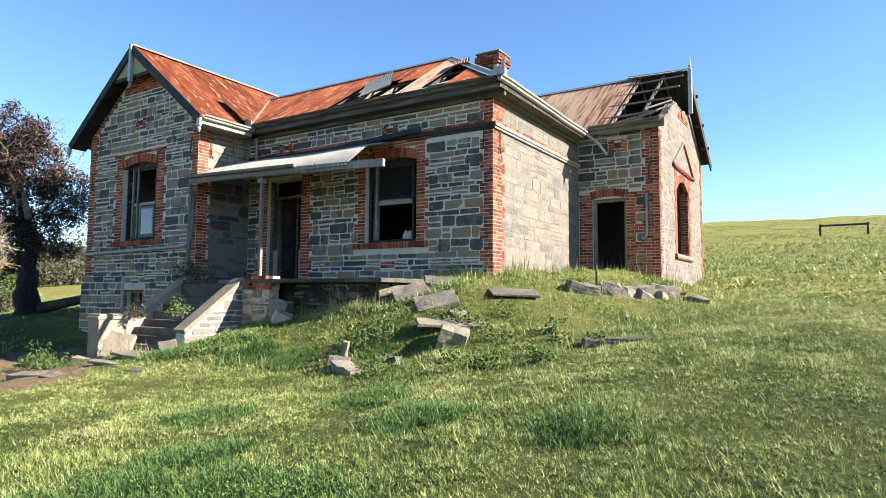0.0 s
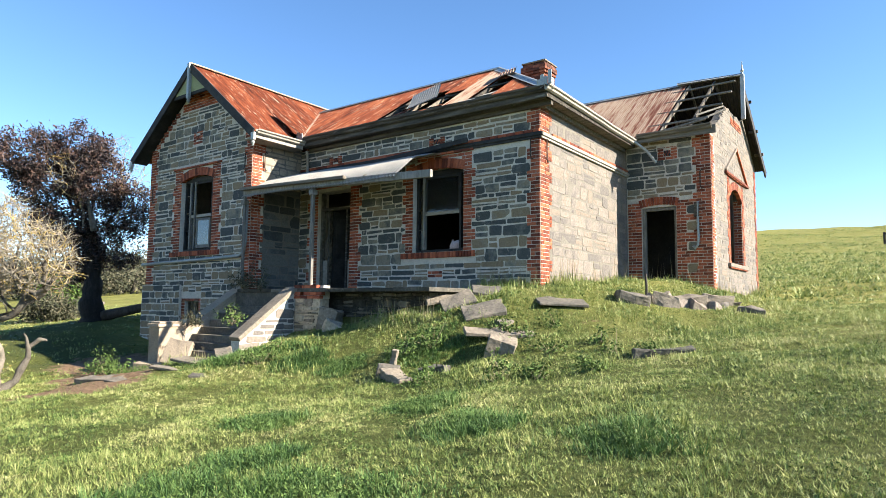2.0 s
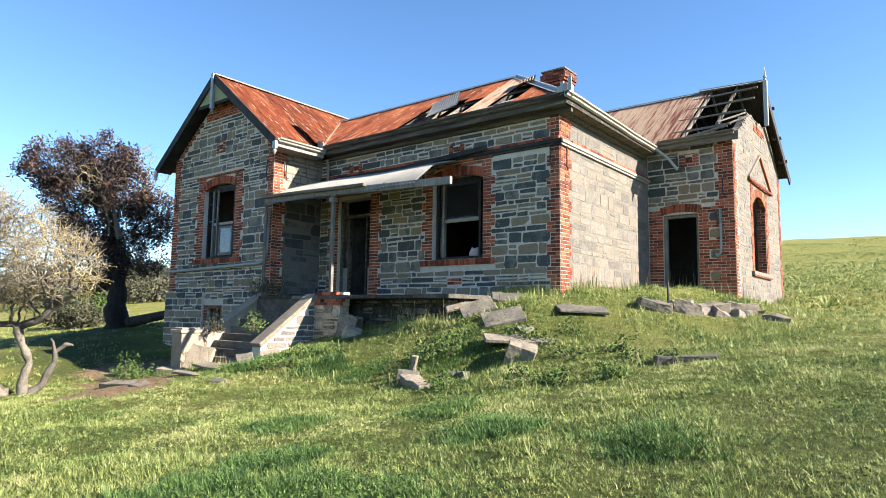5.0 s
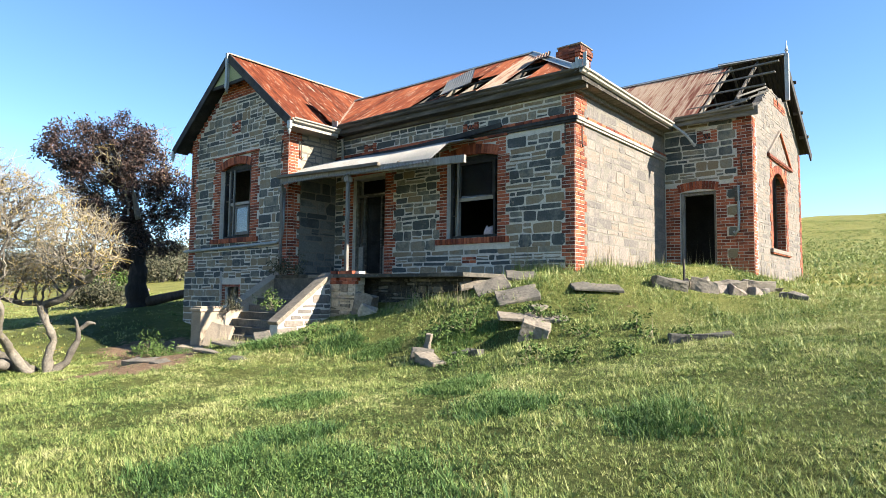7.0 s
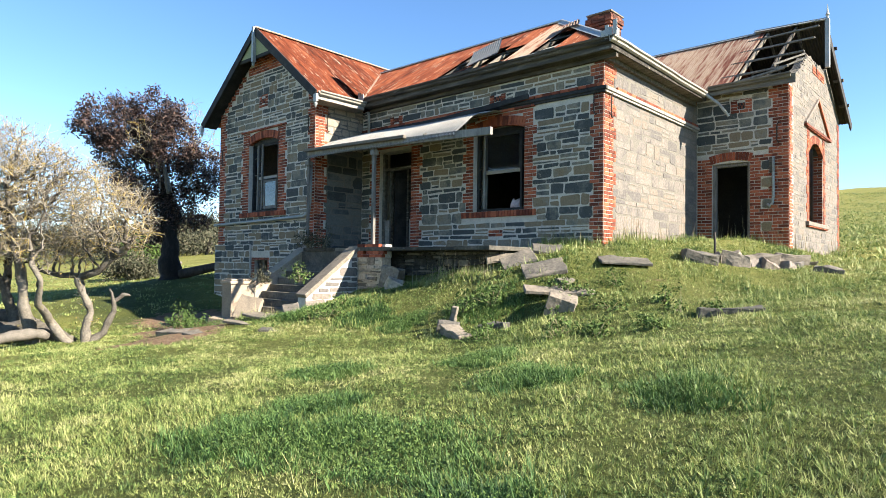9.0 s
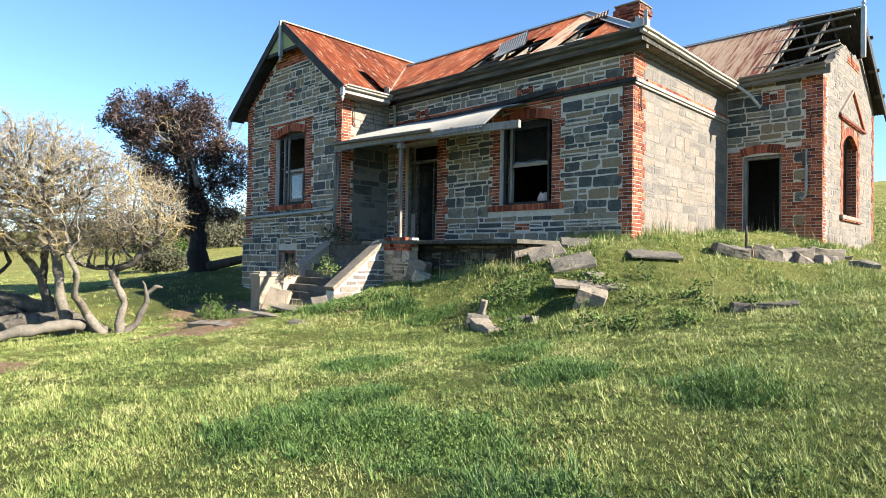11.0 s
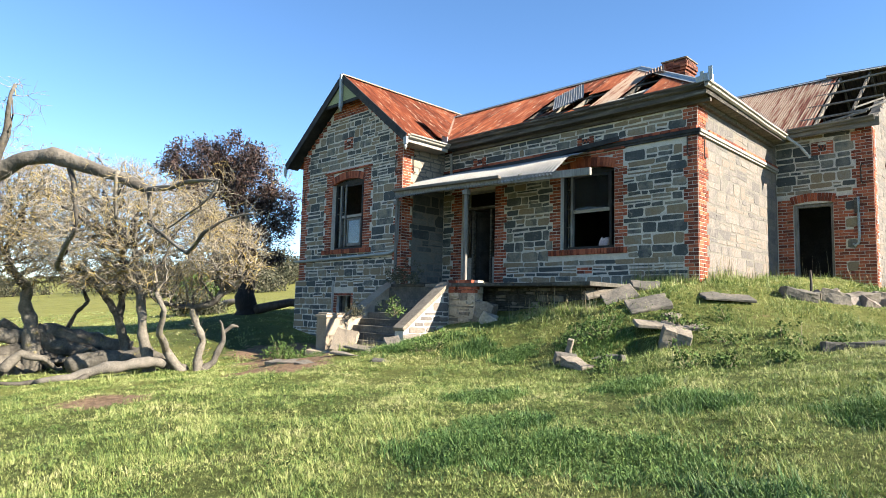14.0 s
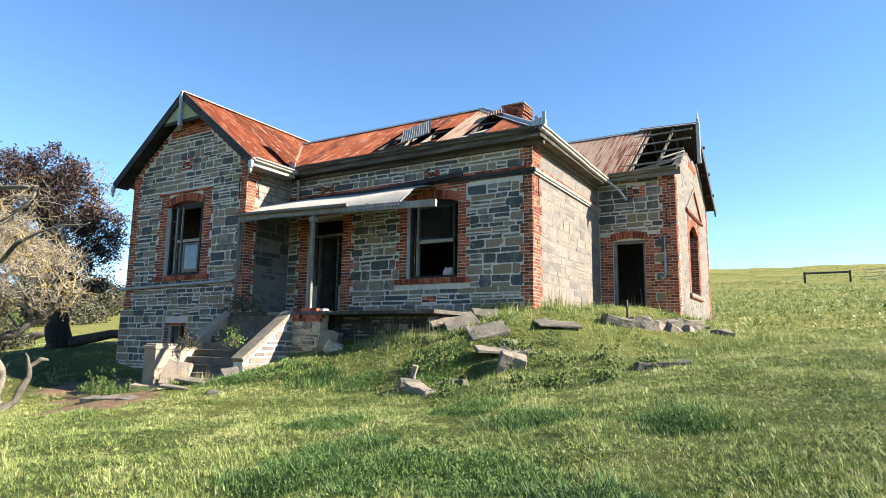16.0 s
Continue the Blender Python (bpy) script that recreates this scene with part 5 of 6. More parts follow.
# brick pier where the right cheek meets the floor
pier = new_part("pier", "crumbling brick-topped stone pier")
part("core", boxes((-5.79, -4.88, -2.10, -1.80, -1.8, -0.30)), M_RUBBLE, pier)
m_pr = wall_matrix((0, -2.10, 0), 0)
set_pieces("stone", lay_stones(-5.78, -4.62, -1.5, -0.26, [], edges=lambda z: (-5.78, -4.86 - (z + 1.5) * 0.05), small=0.8, flat=3.5), m_pr, M_RUBBLE, pier, (-5.3, -0.5), 40)
for zc in range(4):
    for k in range(4 if zc < 3 else 3):
        x = -5.80 + k * 0.235 + 0.117 * (zc % 2) * (1 if k else 0)
        bm = bmesh.new()
        box(bm, x + 0.005, min(x + 0.23, -4.80), -2.13, -2.01, -0.295 + zc * COURSE, -0.295 + zc * COURSE + 0.077, bevel=0.004)
        part("brick", bm, M_BRICK, pier)
part("fill", boxes((-5.79, -4.86, -2.007, -1.80, -0.297, 0.03)), M_MORTAR, pier)


# ---- fallen stones ----
def block(name, at, size, rot, mat, label, category="stone", seed=0, rough=0.05, group="fallen stones"):
    bm = bmesh.new()
    bmesh.ops.create_cube(bm, size=1.0)
    bmesh.ops.subdivide_edges(bm, edges=bm.edges[:], cuts=3, use_grid_fill=True)
    for v in bm.verts:
        v.co = Vector((v.co.x * size[0], v.co.y * size[1], v.co.z * size[2]))
        q = v.co * 3.1 + Vector((seed * 7.3, seed * 1.7, 0))
        v.co += Vector((noise.noise(q), noise.noise(q + Vector((9, 0, 0))), noise.noise(q + Vector((0, 9, 0))))) * rough
    bmesh.ops.bevel(bm, geom=[e for e in bm.edges if e.calc_face_angle(0) > 0.9], offset=0.012, segments=1, affect="EDGES")
    ob = place(name, bm, mat, None)
    ob.matrix_basis = pose(*at, *rot)
    tagged(ob, label, category, group)
    return ob


SL = "tilted broken stone slab lying in the grass"
FALLEN = [(-1.50, -1.62, -0.30, 0.78, 0.50, 0.07, 18, -6, 42, SL),
          (-0.98, -1.80, -0.36, 0.72, 0.50, 0.09, 44, -20, 44, SL),
          (-0.72, -1.12, -0.08, 0.64, 0.52, 0.07, 22, 4, 38, SL),
          (-0.24, -1.98, -0.52, 0.86, 0.54, 0.09, 30, -12, 40, SL),
          (0.86, -0.72, -0.33, 1.00, 0.50, 0.06, 15, 2, 42, "flat pale slab resting on the mound"),
          (0.50, -2.58, -0.86, 1.30, 0.46, 0.07, 13, 2, 42, "long flat slab half sunk in grass")]
HALF_SUNK = [(0.80, -3.02, -1.12, 0.50, 0.42, 0.36, 10, 14, 25, "chunky grey boulder casting a dark shadow"),
              (-0.62, -4.40, -1.60, 0.36, 0.28, 0.28, 12, 8, 40, "grey building stone in the grass"),
              (-0.25, -4.62, -1.60, 0.55, 0.30, 0.16, 4, 14, -15, "low grey stone in the grass"),
              (-0.05, -3.9, -1.35, 0.6, 0.35, 0.16, 6, -10, 12, "low grey stone in the grass"),
              (-0.72, -4.15, -1.32, 0.12, 0.08, 0.42, 14, 10, 20, "upright splinter of grey stone"),
              (3.45, -2.45, -1.15, 0.95, 0.30, 0.20, 4, -6, 28, "long pale stone sunk in the turf"),
              (1.75, 0.9, -0.20, 0.7, 0.4, 0.30, 8, 9, 38, "pale tumbled row of footing stones"),
              (2.25, 1.5, -0.2, 0.55, 0.42, 0.34, -6, 12, 30, "pale tumbled row of footing stones")]
FOOTINGS = [(2.55, 2.05, -0.12, 0.8, 0.42, 0.36, 5, -4, 40, "squared pale footing stone in grass"),
              (3.05, 2.75, -0.12, 0.7, 0.4, 0.32, -6, 3, 42, "squared pale footing stone in grass"),
              (2.1, 1.75, 0.0, 0.5, 0.4, 0.25, 16, -24, 5, "tumbled pale footing stone in grass"),
              (3.9, 2.2, -0.45, 0.5, 0.35, 0.2, 4, 5, 10, "small pale stone in grass"),
              (-6.25, -4.6, -1.66, 0.75, 0.5, 0.06, 5, 4, 10, "thin flat slab at the foot of the steps"),
              (-5.25, -4.45, -1.55, 0.85, 0.35, 0.07, 10, 22, -30, "thin flat slab at the foot of the steps")]
SMALL = [(-7.0, -6.15, -2.12, 0.95, 0.5, 0.14, 4, -3, 20, "worn flat stone at the track's edge"),
              (-6.0, -6.3, -2.05, 0.45, 0.35, 0.12, 4, 6, 0, "small worn stone by the track"),
              (-5.6, -5.3, -1.84, 1.2, 0.22, 0.06, 3, 4, 24, "narrow grey edging stone in grass"),
              (-4.3, -5.6, -1.85, 0.4, 0.3, 0.10, 5, 5, 45, "small grey stone in grass"),
              (0.3, -2.1, -0.85, 0.3, 0.3, 0.2, 10, 20, 10, "small tilted stone in grass")]
for i, (x, y, z, sx, sy, sz, rx, ry, rz, lab) in enumerate(FALLEN + HALF_SUNK + FOOTINGS + SMALL):
    zz = gz(x, y)
    zz = min(max(z, zz - sz * 0.3), zz + (sz * 0.3 if sz > 0.4 else sz * 0.05 if sz > 0.15 else 0.06 if abs(rx) < 25 else 0.12))
    block("slab" if sz < 0.15 else "stone_block", (x, y, zz), (sx, sy, sz), (rx, ry, rz), M_SLAB, lab, "slab" if sz < 0.15 else "stone", i, 0.035 if sz < 0.15 else 0.07)
block("stone_block", (-7.45, -4.22, -1.62), (0.62, 0.13, 0.62), (-24, 10, 30), M_CEMENT, "broken cement slab leaning at the steps", "slab", 41, 0.03)
block("stone_block", (-8.0, -4.5, -1.95), (0.9, 0.3, 0.14), (4, 3, 25), M_CEMENT, "fallen cement coping piece", "stone", 43, 0.03)
block("stone_block", (-4.55, -2.05, -0.85), (0.5, 0.3, 0.6), (4, 12, 20), M_RUBBLE, "collapsed rubble beside the pier", "stone", 47, 0.09)
block("stone_block", (-4.25, -2.25, -0.98), (0.4, 0.35, 0.3), (14, 22, 50), M_RUBBLE, "collapsed rubble beside the pier", "stone", 49, 0.09)
for k in range(16):
    t = rng.random()
    x, y = 1.5 + 1.9 * t + rng.uniform(-0.3, 0.3), 0.7 + 2.4 * t + rng.uniform(-0.4, 0.3)
    s = rng.uniform(0.12, 0.32)
    block("stone_block", (x, y, gz(x, y) + s * rng.uniform(-0.05, 0.2)), (s * 1.3, s, s * 0.7), (rng.uniform(-30, 30), rng.uniform(-30, 30), rng.uniform(0, 90)), M_PALE, "pale rubble stone tumbled in the grass", "stone", 60 + k, 0.10)
bm = bmesh.new()
tube(bm, [(1.75, 1.85, -0.3), (1.76, 1.84, 0.1), (1.74, 1.86, 0.35)], [0.03, 0.028, 0.028], 6)
stake = place("iron_stake", bm, M_IRON)
tagged(stake, "short rusty iron stake standing in the ground", "stake")

# ---- trees ----
def in_lobes(lobes, n, seed, hollow=0.0):
    """n points spread through a union of flattened balls (x, y, z, radius, half height), by volume; hollow thins the middle."""
    g = np.random.default_rng(seed)
    L = np.array(lobes)
    w = L[:, 3] ** 2 * L[:, 4]
    k = g.choice(len(L), n, p=w / w.sum())
    d = g.normal(0, 1, (n, 3)); d /= np.linalg.norm(d, axis=1)[:, None]
    r = (hollow + (1 - hollow) * g.uniform(0, 1, n)) ** (1 / 3) * g.uniform(0.92, 1.06, n)
    return L[k, :3] + d * r[:, None] * L[k][:, [3, 3, 4]]


def grow_to(starts, goals, step, kill, seed, wander=0.25):
    """Limbs that reach out from starting paths towards all the goals: (nodes, parents)."""
    g = np.random.default_rng(seed)
    pos, par = [], []
    for path in starts:
        last = -1
        for a, b in zip(path, path[1:]):
            a, b = np.array(a), np.array(b)
            n = max(1, int(np.linalg.norm(b - a) / step))
            for i in range(n):
                pos.append(a + (b - a) * i / n + g.normal(0, 0.02, 3)); par.append(last); last = len(pos) - 1
        pos.append(np.array(path[-1])); par.append(last)
    goals = np.asarray(goals)
    best, near, done = np.full(len(goals), 1e9), np.zeros(len(goals), int), 0
    for _ in range(90):
        fresh = np.array(pos[done:])
        D = np.linalg.norm(goals[:, None] - fresh[None], axis=2)
        j = D.argmin(1); m = D[np.arange(len(goals)), j]
        up = m < best
        best[up], near[up] = m[up], j[up] + done
        done = len(pos)
        alive = best > kill
        goals, best, near = goals[alive], best[alive], near[alive]
        if not len(goals):
            break
        P = np.array(pos)
        pull = (goals - P[near]) / best[:, None]
        for i in np.unique(near):
            d = pull[near == i].mean(0) + g.normal(0, wander, 3)
            d /= np.linalg.norm(d) + 1e-9
            pos.append(P[i] + d * step); par.append(int(i))
    return np.array(pos), np.array(par)


def limb_radii(par, tip, power=2.4, most=1.0):
    w = np.zeros(len(par))
    for i in range(len(par) - 1, -1, -1):
        w[i] = max(w[i], tip ** power)
        if par[i] >= 0:
            w[par[i]] += w[i]
    return np.minimum(w ** (1 / power), most)


def sticks(name, A, B, ra, rb, mat, parent, label="", sides=4):
    """Many short tapering pieces of wood in one mesh."""
    A, B = np.asarray(A), np.asarray(B)
    d = B - A; d /= np.linalg.norm(d, axis=1)[:, None] + 1e-9
    ref = np.where(np.abs(d[:, 2:3]) < 0.9, [[0, 0, 1.0]], [[1.0, 0, 0]])
    u = np.cross(d, ref); u /= np.linalg.norm(u, axis=1)[:, None]
    w = np.cross(d, u)
    n, V = len(A), []
    for P, r in ((A, ra), (B, rb)):
        for k in range(sides):
            a = 2 * math.pi * k / sides
            V.append(P + (u * math.cos(a) + w * math.sin(a)) * np.asarray(r)[:, None])
    V = np.stack(V, 1).reshape(-1, 3)
    o = np.arange(n)[:, None] * 2 * sides
    F = np.concatenate([np.concatenate([o + k, o + (k + 1) % sides, o + sides + (k + 1) % sides, o + sides + k], 1) for k in range(sides)])
    ob = pydata(name, V.tolist(), F.tolist(), mat, parent, True)
    return tagged(ob, label, kind="stuff")


def crown_wood(tree, pos, par, rad, split, thick_mat, thin_mat, labels, twiglets, seed, length=0.22, fine=0.0055):
    """Turns grown nodes into a mesh of branches, one of twigs, and short twiglets at the thin ends."""
    g = np.random.default_rng(seed)
    i = np.nonzero(par >= 0)[0]
    for name, pick, mat, lab, sd in (("branchwork", rad[i] >= split, thick_mat, labels[0], 6), ("twigwork", rad[i] < split, thin_mat, labels[1], 3)):
        k = i[pick]
        if len(k):
            sticks(name, pos[par[k]], pos[k], np.minimum(rad[par[k]], rad[k] * 1.35), rad[k], mat, tree, lab, sd)
    thin = i[rad[i] < split * 0.8]
    k = g.choice(thin, twiglets)
    d = pos[k] - pos[par[k]]
    d = d / (np.linalg.norm(d, axis=1)[:, None] + 1e-9) + g.normal(0, 0.75, (twiglets, 3))
    d /= np.linalg.norm(d, axis=1)[:, None]
    ends = pos[k] + d * (length * g.uniform(0.35, 1.2, (twiglets, 1)))
    sticks("twiglet_tangle", pos[k], ends, np.full(twiglets, fine), np.full(twiglets, fine * 0.5), thin_mat, tree, "", 3)
    return ends


def gnarled(pts, radii, seed=0, bend=0.12, steps=5):
    """Points and radii of a knotty limb through pts."""
    fine, rr = [], []
    for i in range(len(pts) - 1):
        for k in range(steps):
            t = k / steps
            p = Vector(pts[i]).lerp(Vector(pts[i + 1]), t)
            q = p * 1.7 + Vector((seed * 3.1, 0, 0))
            p = p + Vector((noise.noise(q), noise.noise(q + Vector((5, 0, 0))), noise.noise(q + Vector((0, 5, 0))))) * bend
            r = radii[i] * (1 - t) + radii[i + 1] * t
            fine.append(p); rr.append(r * (1 + 0.3 * noise.noise(p * 4.5)))
    fine.append(Vector(pts[-1])); rr.append(radii[-1])
    return fine, rr


def limb(name, pts, radii, mat, parent, label="", seed=0, bend=0.12, sides=10):
    bm = bmesh.new()
    fine, rr = gnarled(pts, radii, seed, bend)
    tube(bm, fine, rr, sides)
    for v in bm.verts:
        v.co += Vector((noise.noise(v.co * 9), noise.noise(v.co * 9 + Vector((3, 0, 0))), 0)) * radii[0] * 0.12
    return part(name, bm, mat, parent, label, True)


def leaf_cloud(name, points, per, spread, size, mat, seed, parent, label=""):
    g = np.random.default_rng(seed)
    P = np.repeat(np.array(points), per, 0)
    n = len(P)
    P = P + g.normal(0, spread, (n, 3))
    a = g.normal(0, 1, (n, 3)); a /= np.linalg.norm(a, axis=1)[:, None]
    b = np.cross(a, g.normal(0, 1, (n, 3))); b /= np.linalg.norm(b, axis=1)[:, None]
    s = size * g.uniform(0.5, 1.3, (n, 1))
    V = np.stack([P - a * s, P + b * s * 0.42, P + a * s, P - b * s * 0.42], 1).reshape(-1, 3)
    F = np.arange(4 * n).reshape(n, 4)
    ob = pydata(name, V.tolist(), F.tolist(), mat, parent)
    tagged(ob, label, kind="stuff")
    return ob


# dark bronze-leaved tree beyond the gable
dark = new("tree")
tagged(dark, "dark tree with bronze dying leaves and bare twigs", "tree")
DARK_TRUNK = [(-17.71, -1.41, gz(-17.71, -1.41) - 0.2), (-17.79, -1.57, -0.39), (-17.78, -1.6, 0.49), (-17.77, -1.69, 1.37), (-17.86, -1.83, 2.25)]
limb("trunk", DARK_TRUNK, [0.50, 0.35, 0.30, 0.28, 0.2], M_BARKDARK, dark, "thick dark leaning trunk", 3, 0.10, 12)
DARK_LOBES = [(-18.7, -3.47, 5.07, 1.30, 1.15), (-19.06, -4.33, 4.75, 0.6, 0.5), (-17.97, -2.3, 5.29, 1.05, 1.25), (-17.44, -1.85, 4.3, 1.1, 1.45), (-17.2, -0.92, 3.19, 0.95, 1.2),
              (-17.45, -1.11, 1.96, 0.95, 1.0), (-18.64, -2.4, 3.14, 1.3, 1.4), (-18.57, -2.05, 1.5, 1.0, 1.1), (-18.74, -2.9, 3.75, 1.2, 1.2)]
DARK_LOBES = [(x, y + 0.12, z - 0.22, r, h) for x, y, z, r, h in DARK_LOBES]
pos, par = grow_to([DARK_TRUNK[1:]], in_lobes(DARK_LOBES, 1500, 5, 0.25), 0.17, 0.30, 8, 0.3)
rad = limb_radii(par, 0.010, 2.3, 0.22)
crown_wood(dark, pos, par, rad, 0.022, M_BARKDARK, M_BARKDARK, ("dark limbs", "dark twigs"), 1500, 9, 0.3)
outer = in_lobes(DARK_LOBES, 2300, 6, 0.35)
clump = np.array([noise.noise(Vector(p) * 1.1) for p in outer.tolist()])
leaf_cloud("crown", outer[clump > -0.16], 34, 0.13, 0.062, M_DEADLEAF, 11, dark, "bronze-brown leaves with gaps of sky")
BARE_TWIGS = [(-16.75, -1.3, 5.2, 0.5, 0.75), (-16.5, -0.75, 4.3, 0.55, 0.7), (-16.85, -0.4, 1.35, 0.35, 0.45), (-17.6, -2.6, 4.2, 0.9, 0.9)]
pos, par = grow_to([[(-17.09, -1.18, 2.48), (-16.9, -1.16, 3.4), (-16.79, -1.15, 4.22)], [(-16.91, -0.94, 2.94), (-16.59, -0.72, 4.0)], [(-17.11, -1.04, 1.72), (-16.88, -0.58, 1.64)], [(-17.3, -2.2, 2.3), (-17.3, -2.35, 3.2)]], in_lobes(BARE_TWIGS, 520, 15), 0.12, 0.2, 16, 0.35)
crown_wood(dark, pos, par, limb_radii(par, 0.007, 2.3, 0.06), 0.02, M_TWIG, M_TWIG, ("bleached bare branches", "bleached bare twigs"), 500, 17, 0.3)
limb("dead_limb", [(-16.95, -2.02, 2.1), (-16.93, -2.15, 2.8), (-16.91, -2.23, 3.35)], [0.11, 0.085, 0.03], M_LIMB, dark, "bleached broken limb", 5, 0.08)
bm = bmesh.new()
tube(bm, [(-17.4, -1.3, gz(-17.4, -1.3) + 0.15), (-16.2, -0.5, gz(-16.2, -0.5) + 0.42), (-14.6, 0.2, gz(-14.6, 0.2) + 0.5)], [0.2, 0.16, 0.14], 8)
log = place("fallen_log", bm, M_BARKDARK, None, True)
tagged(log, "dark fallen trunk lying between tree and house", "log")

# sprawling lichened fruit tree
fruit = new("tree")
tagged(fruit, "sprawling half-fallen leafless tree with yellow lichen", "tree")
STEMS = [([(-8.66, -7.51, -2.42), (-8.66, -7.51, -2.0), (-8.67, -7.44, -1.63), (-8.75, -7.58, -1.12), (-8.78, -7.63, -0.83)], [0.15, 0.12, 0.10, 0.095, 0.11]),
         ([(-8.78, -7.63, -0.83), (-8.37, -7.43, -0.75), (-8.06, -7.24, -0.42), (-7.74, -7.04, -0.18)], [0.09, 0.07, 0.05, 0.03]),
         ([(-8.78, -7.63, -0.83), (-8.91, -7.94, -0.81), (-9.03, -8.25, -0.73), (-9.12, -8.51, -0.58)], [0.09, 0.07, 0.05, 0.03]),
         ([(-8.86, -7.78, -2.38), (-9.03, -8.11, -1.85), (-8.55, -8.46, -1.4), (-8.19, -8.58, -0.86), (-8.24, -8.71, -0.5)], [0.13, 0.12, 0.09, 0.075, 0.06]),
         ([(-9.32, -8.31, -2.45), (-9.35, -8.38, -1.83), (-9.42, -8.53, -1.44), (-9.48, -8.62, -0.71), (-9.5, -8.72, -0.06), (-9.5, -8.81, 0.53)], [0.18, 0.16, 0.14, 0.11, 0.085, 0.05]),
         ([(-11.19, -8.2, -2.45), (-11.19, -8.2, -1.86), (-11.29, -8.41, -1.31), (-11.38, -8.68, -0.73), (-11.49, -9.07, -0.24)], [0.17, 0.15, 0.12, 0.08, 0.05]),
         ([(-11.29, -8.41, -1.31), (-11.3, -8.39, -0.58), (-11.26, -8.33, 0.0), (-11.28, -8.49, 0.57)], [0.11, 0.09, 0.06, 0.04]),
         ([(-12.2, -9.48, -1.6), (-12.14, -9.19, -1.04), (-12.08, -8.95, -0.74), (-12.12, -9.08, -0.45)], [0.06, 0.055, 0.045, 0.03]),
         ([(-12.13, -10.11, -2.6), (-12.13, -10.11, -1.52), (-12.18, -10.3, -0.97), (-12.2, -10.34, -0.48), (-12.24, -10.62, -0.08), (-12.25, -10.81, 0.46)], [0.28, 0.24, 0.19, 0.15, 0.10, 0.05]),
         ([(-12.37, -11.69, -2.7), (-12.37, -11.69, -1.7), (-12.42, -11.87, -0.91), (-12.4, -11.74, -0.26), (-12.37, -11.67, 0.41)], [0.24, 0.2, 0.16, 0.11, 0.05]),
         ([(-12.47, -12.87, -2.8), (-12.47, -12.87, -1.66), (-12.49, -12.85, -0.92), (-12.5, -13.02, -0.3), (-12.48, -12.95, 0.32)], [0.24, 0.2, 0.16, 0.11, 0.05])]
for k, (pts, rr) in enumerate(STEMS):
    limb("stem", pts, [r * 0.78 for r in rr], M_BARK, fruit, "crooked grey lichened stem", k, 0.09)
STUBS = [([(-8.75, -7.47, -2.3), (-8.62, -7.15, -2.12), (-8.57, -6.98, -1.63), (-8.63, -7.06, -1.12)], [0.11, 0.08, 0.06, 0.025]), ([(-8.58, -6.98, -1.43), (-8.5, -6.8, -1.26), (-8.44, -6.68, -1.28)], [0.045, 0.05, 0.02])]
for k, (pts, rr) in enumerate(STUBS):
    limb("broken_stub", pts, rr, M_LIMB, fruit, "bleached broken stub", k + 20, 0.06)
LOGS = [([(-12.51, -11.14, -1.70), (-12.37, -10.25, -1.55), (-12.2, -9.54, -1.66), (-12.01, -8.8, -1.80), (-11.6, -8.0, -1.95)], [0.16, 0.2, 0.22, 0.24, 0.2]),
        ([(-12.25, -10.15, -1.45), (-12.13, -9.73, -1.84), (-11.99, -9.19, -2.0), (-11.83, -8.64, -2.16)], [0.14, 0.2, 0.2, 0.12]),
        ([(-12.38, -11.24, -2.32), (-12.27, -10.58, -2.30), (-12.12, -9.95, -2.50)], [0.34, 0.34, 0.26]),
        ([(-12.34, -10.92, -2.10), (-12.26, -10.37, -1.88), (-12.15, -9.85, -2.0), (-12.02, -9.43, -2.32)], [0.16, 0.2, 0.2, 0.12]),
        ([(-13.28, -12.93, -1.9), (-13.2, -11.92, -1.85), (-13.05, -10.72, -1.75)], [0.26, 0.26, 0.2]),
        ([(-12.54, -13.12, -2.35), (-12.48, -12.17, -2.36), (-12.36, -11.13, -2.32)], [0.3, 0.32, 0.3]),
        ([(-12.45, -10.71, -1.40), (-12.34, -10.13, -1.58), (-12.22, -9.76, -2.2)], [0.12, 0.16, 0.14])]
LIMBS_DOWN = [([(-10.76, -9.73, -2.26), (-10.63, -9.17, -2.1), (-10.2, -8.53, -2.05), (-9.75, -8.2, -2.0)], [0.2, 0.24, 0.24, 0.19]),
              ([(-9.75, -8.2, -2.0), (-9.3, -7.95, -2.15), (-8.86, -7.75, -2.27)], [0.19, 0.17, 0.13]),
              ([(-9.25, -10.64, -2.40), (-9.12, -10, -2.34), (-9.07, -9.65, -2.25), (-9, -9.34, -2.12), (-8.85, -8.86, -2.05), (-9.0, -8.2, -2.15)], [0.05, 0.09, 0.11, 0.12, 0.12, 0.1]),
              ([(-9.06, -9.75, -2.30), (-8.99, -9.92, -2.38), (-8.95, -10.1, -2.44)], [0.07, 0.06, 0.03]),
              ([(-9.6, -11.2, -2.42), (-9.45, -10.9, -2.42), (-9.3, -10.5, -2.44)], [0.03, 0.05, 0.06])]
for k, (pts, rr) in enumerate(LOGS + LIMBS_DOWN):
    limb("fallen_limb", pts, rr, M_LIMB if k > 8 else M_BARK, fruit, "twisted grey fallen limb", k + 40, 0.2 if k < 8 else 0.08)
gr = random.Random(91)
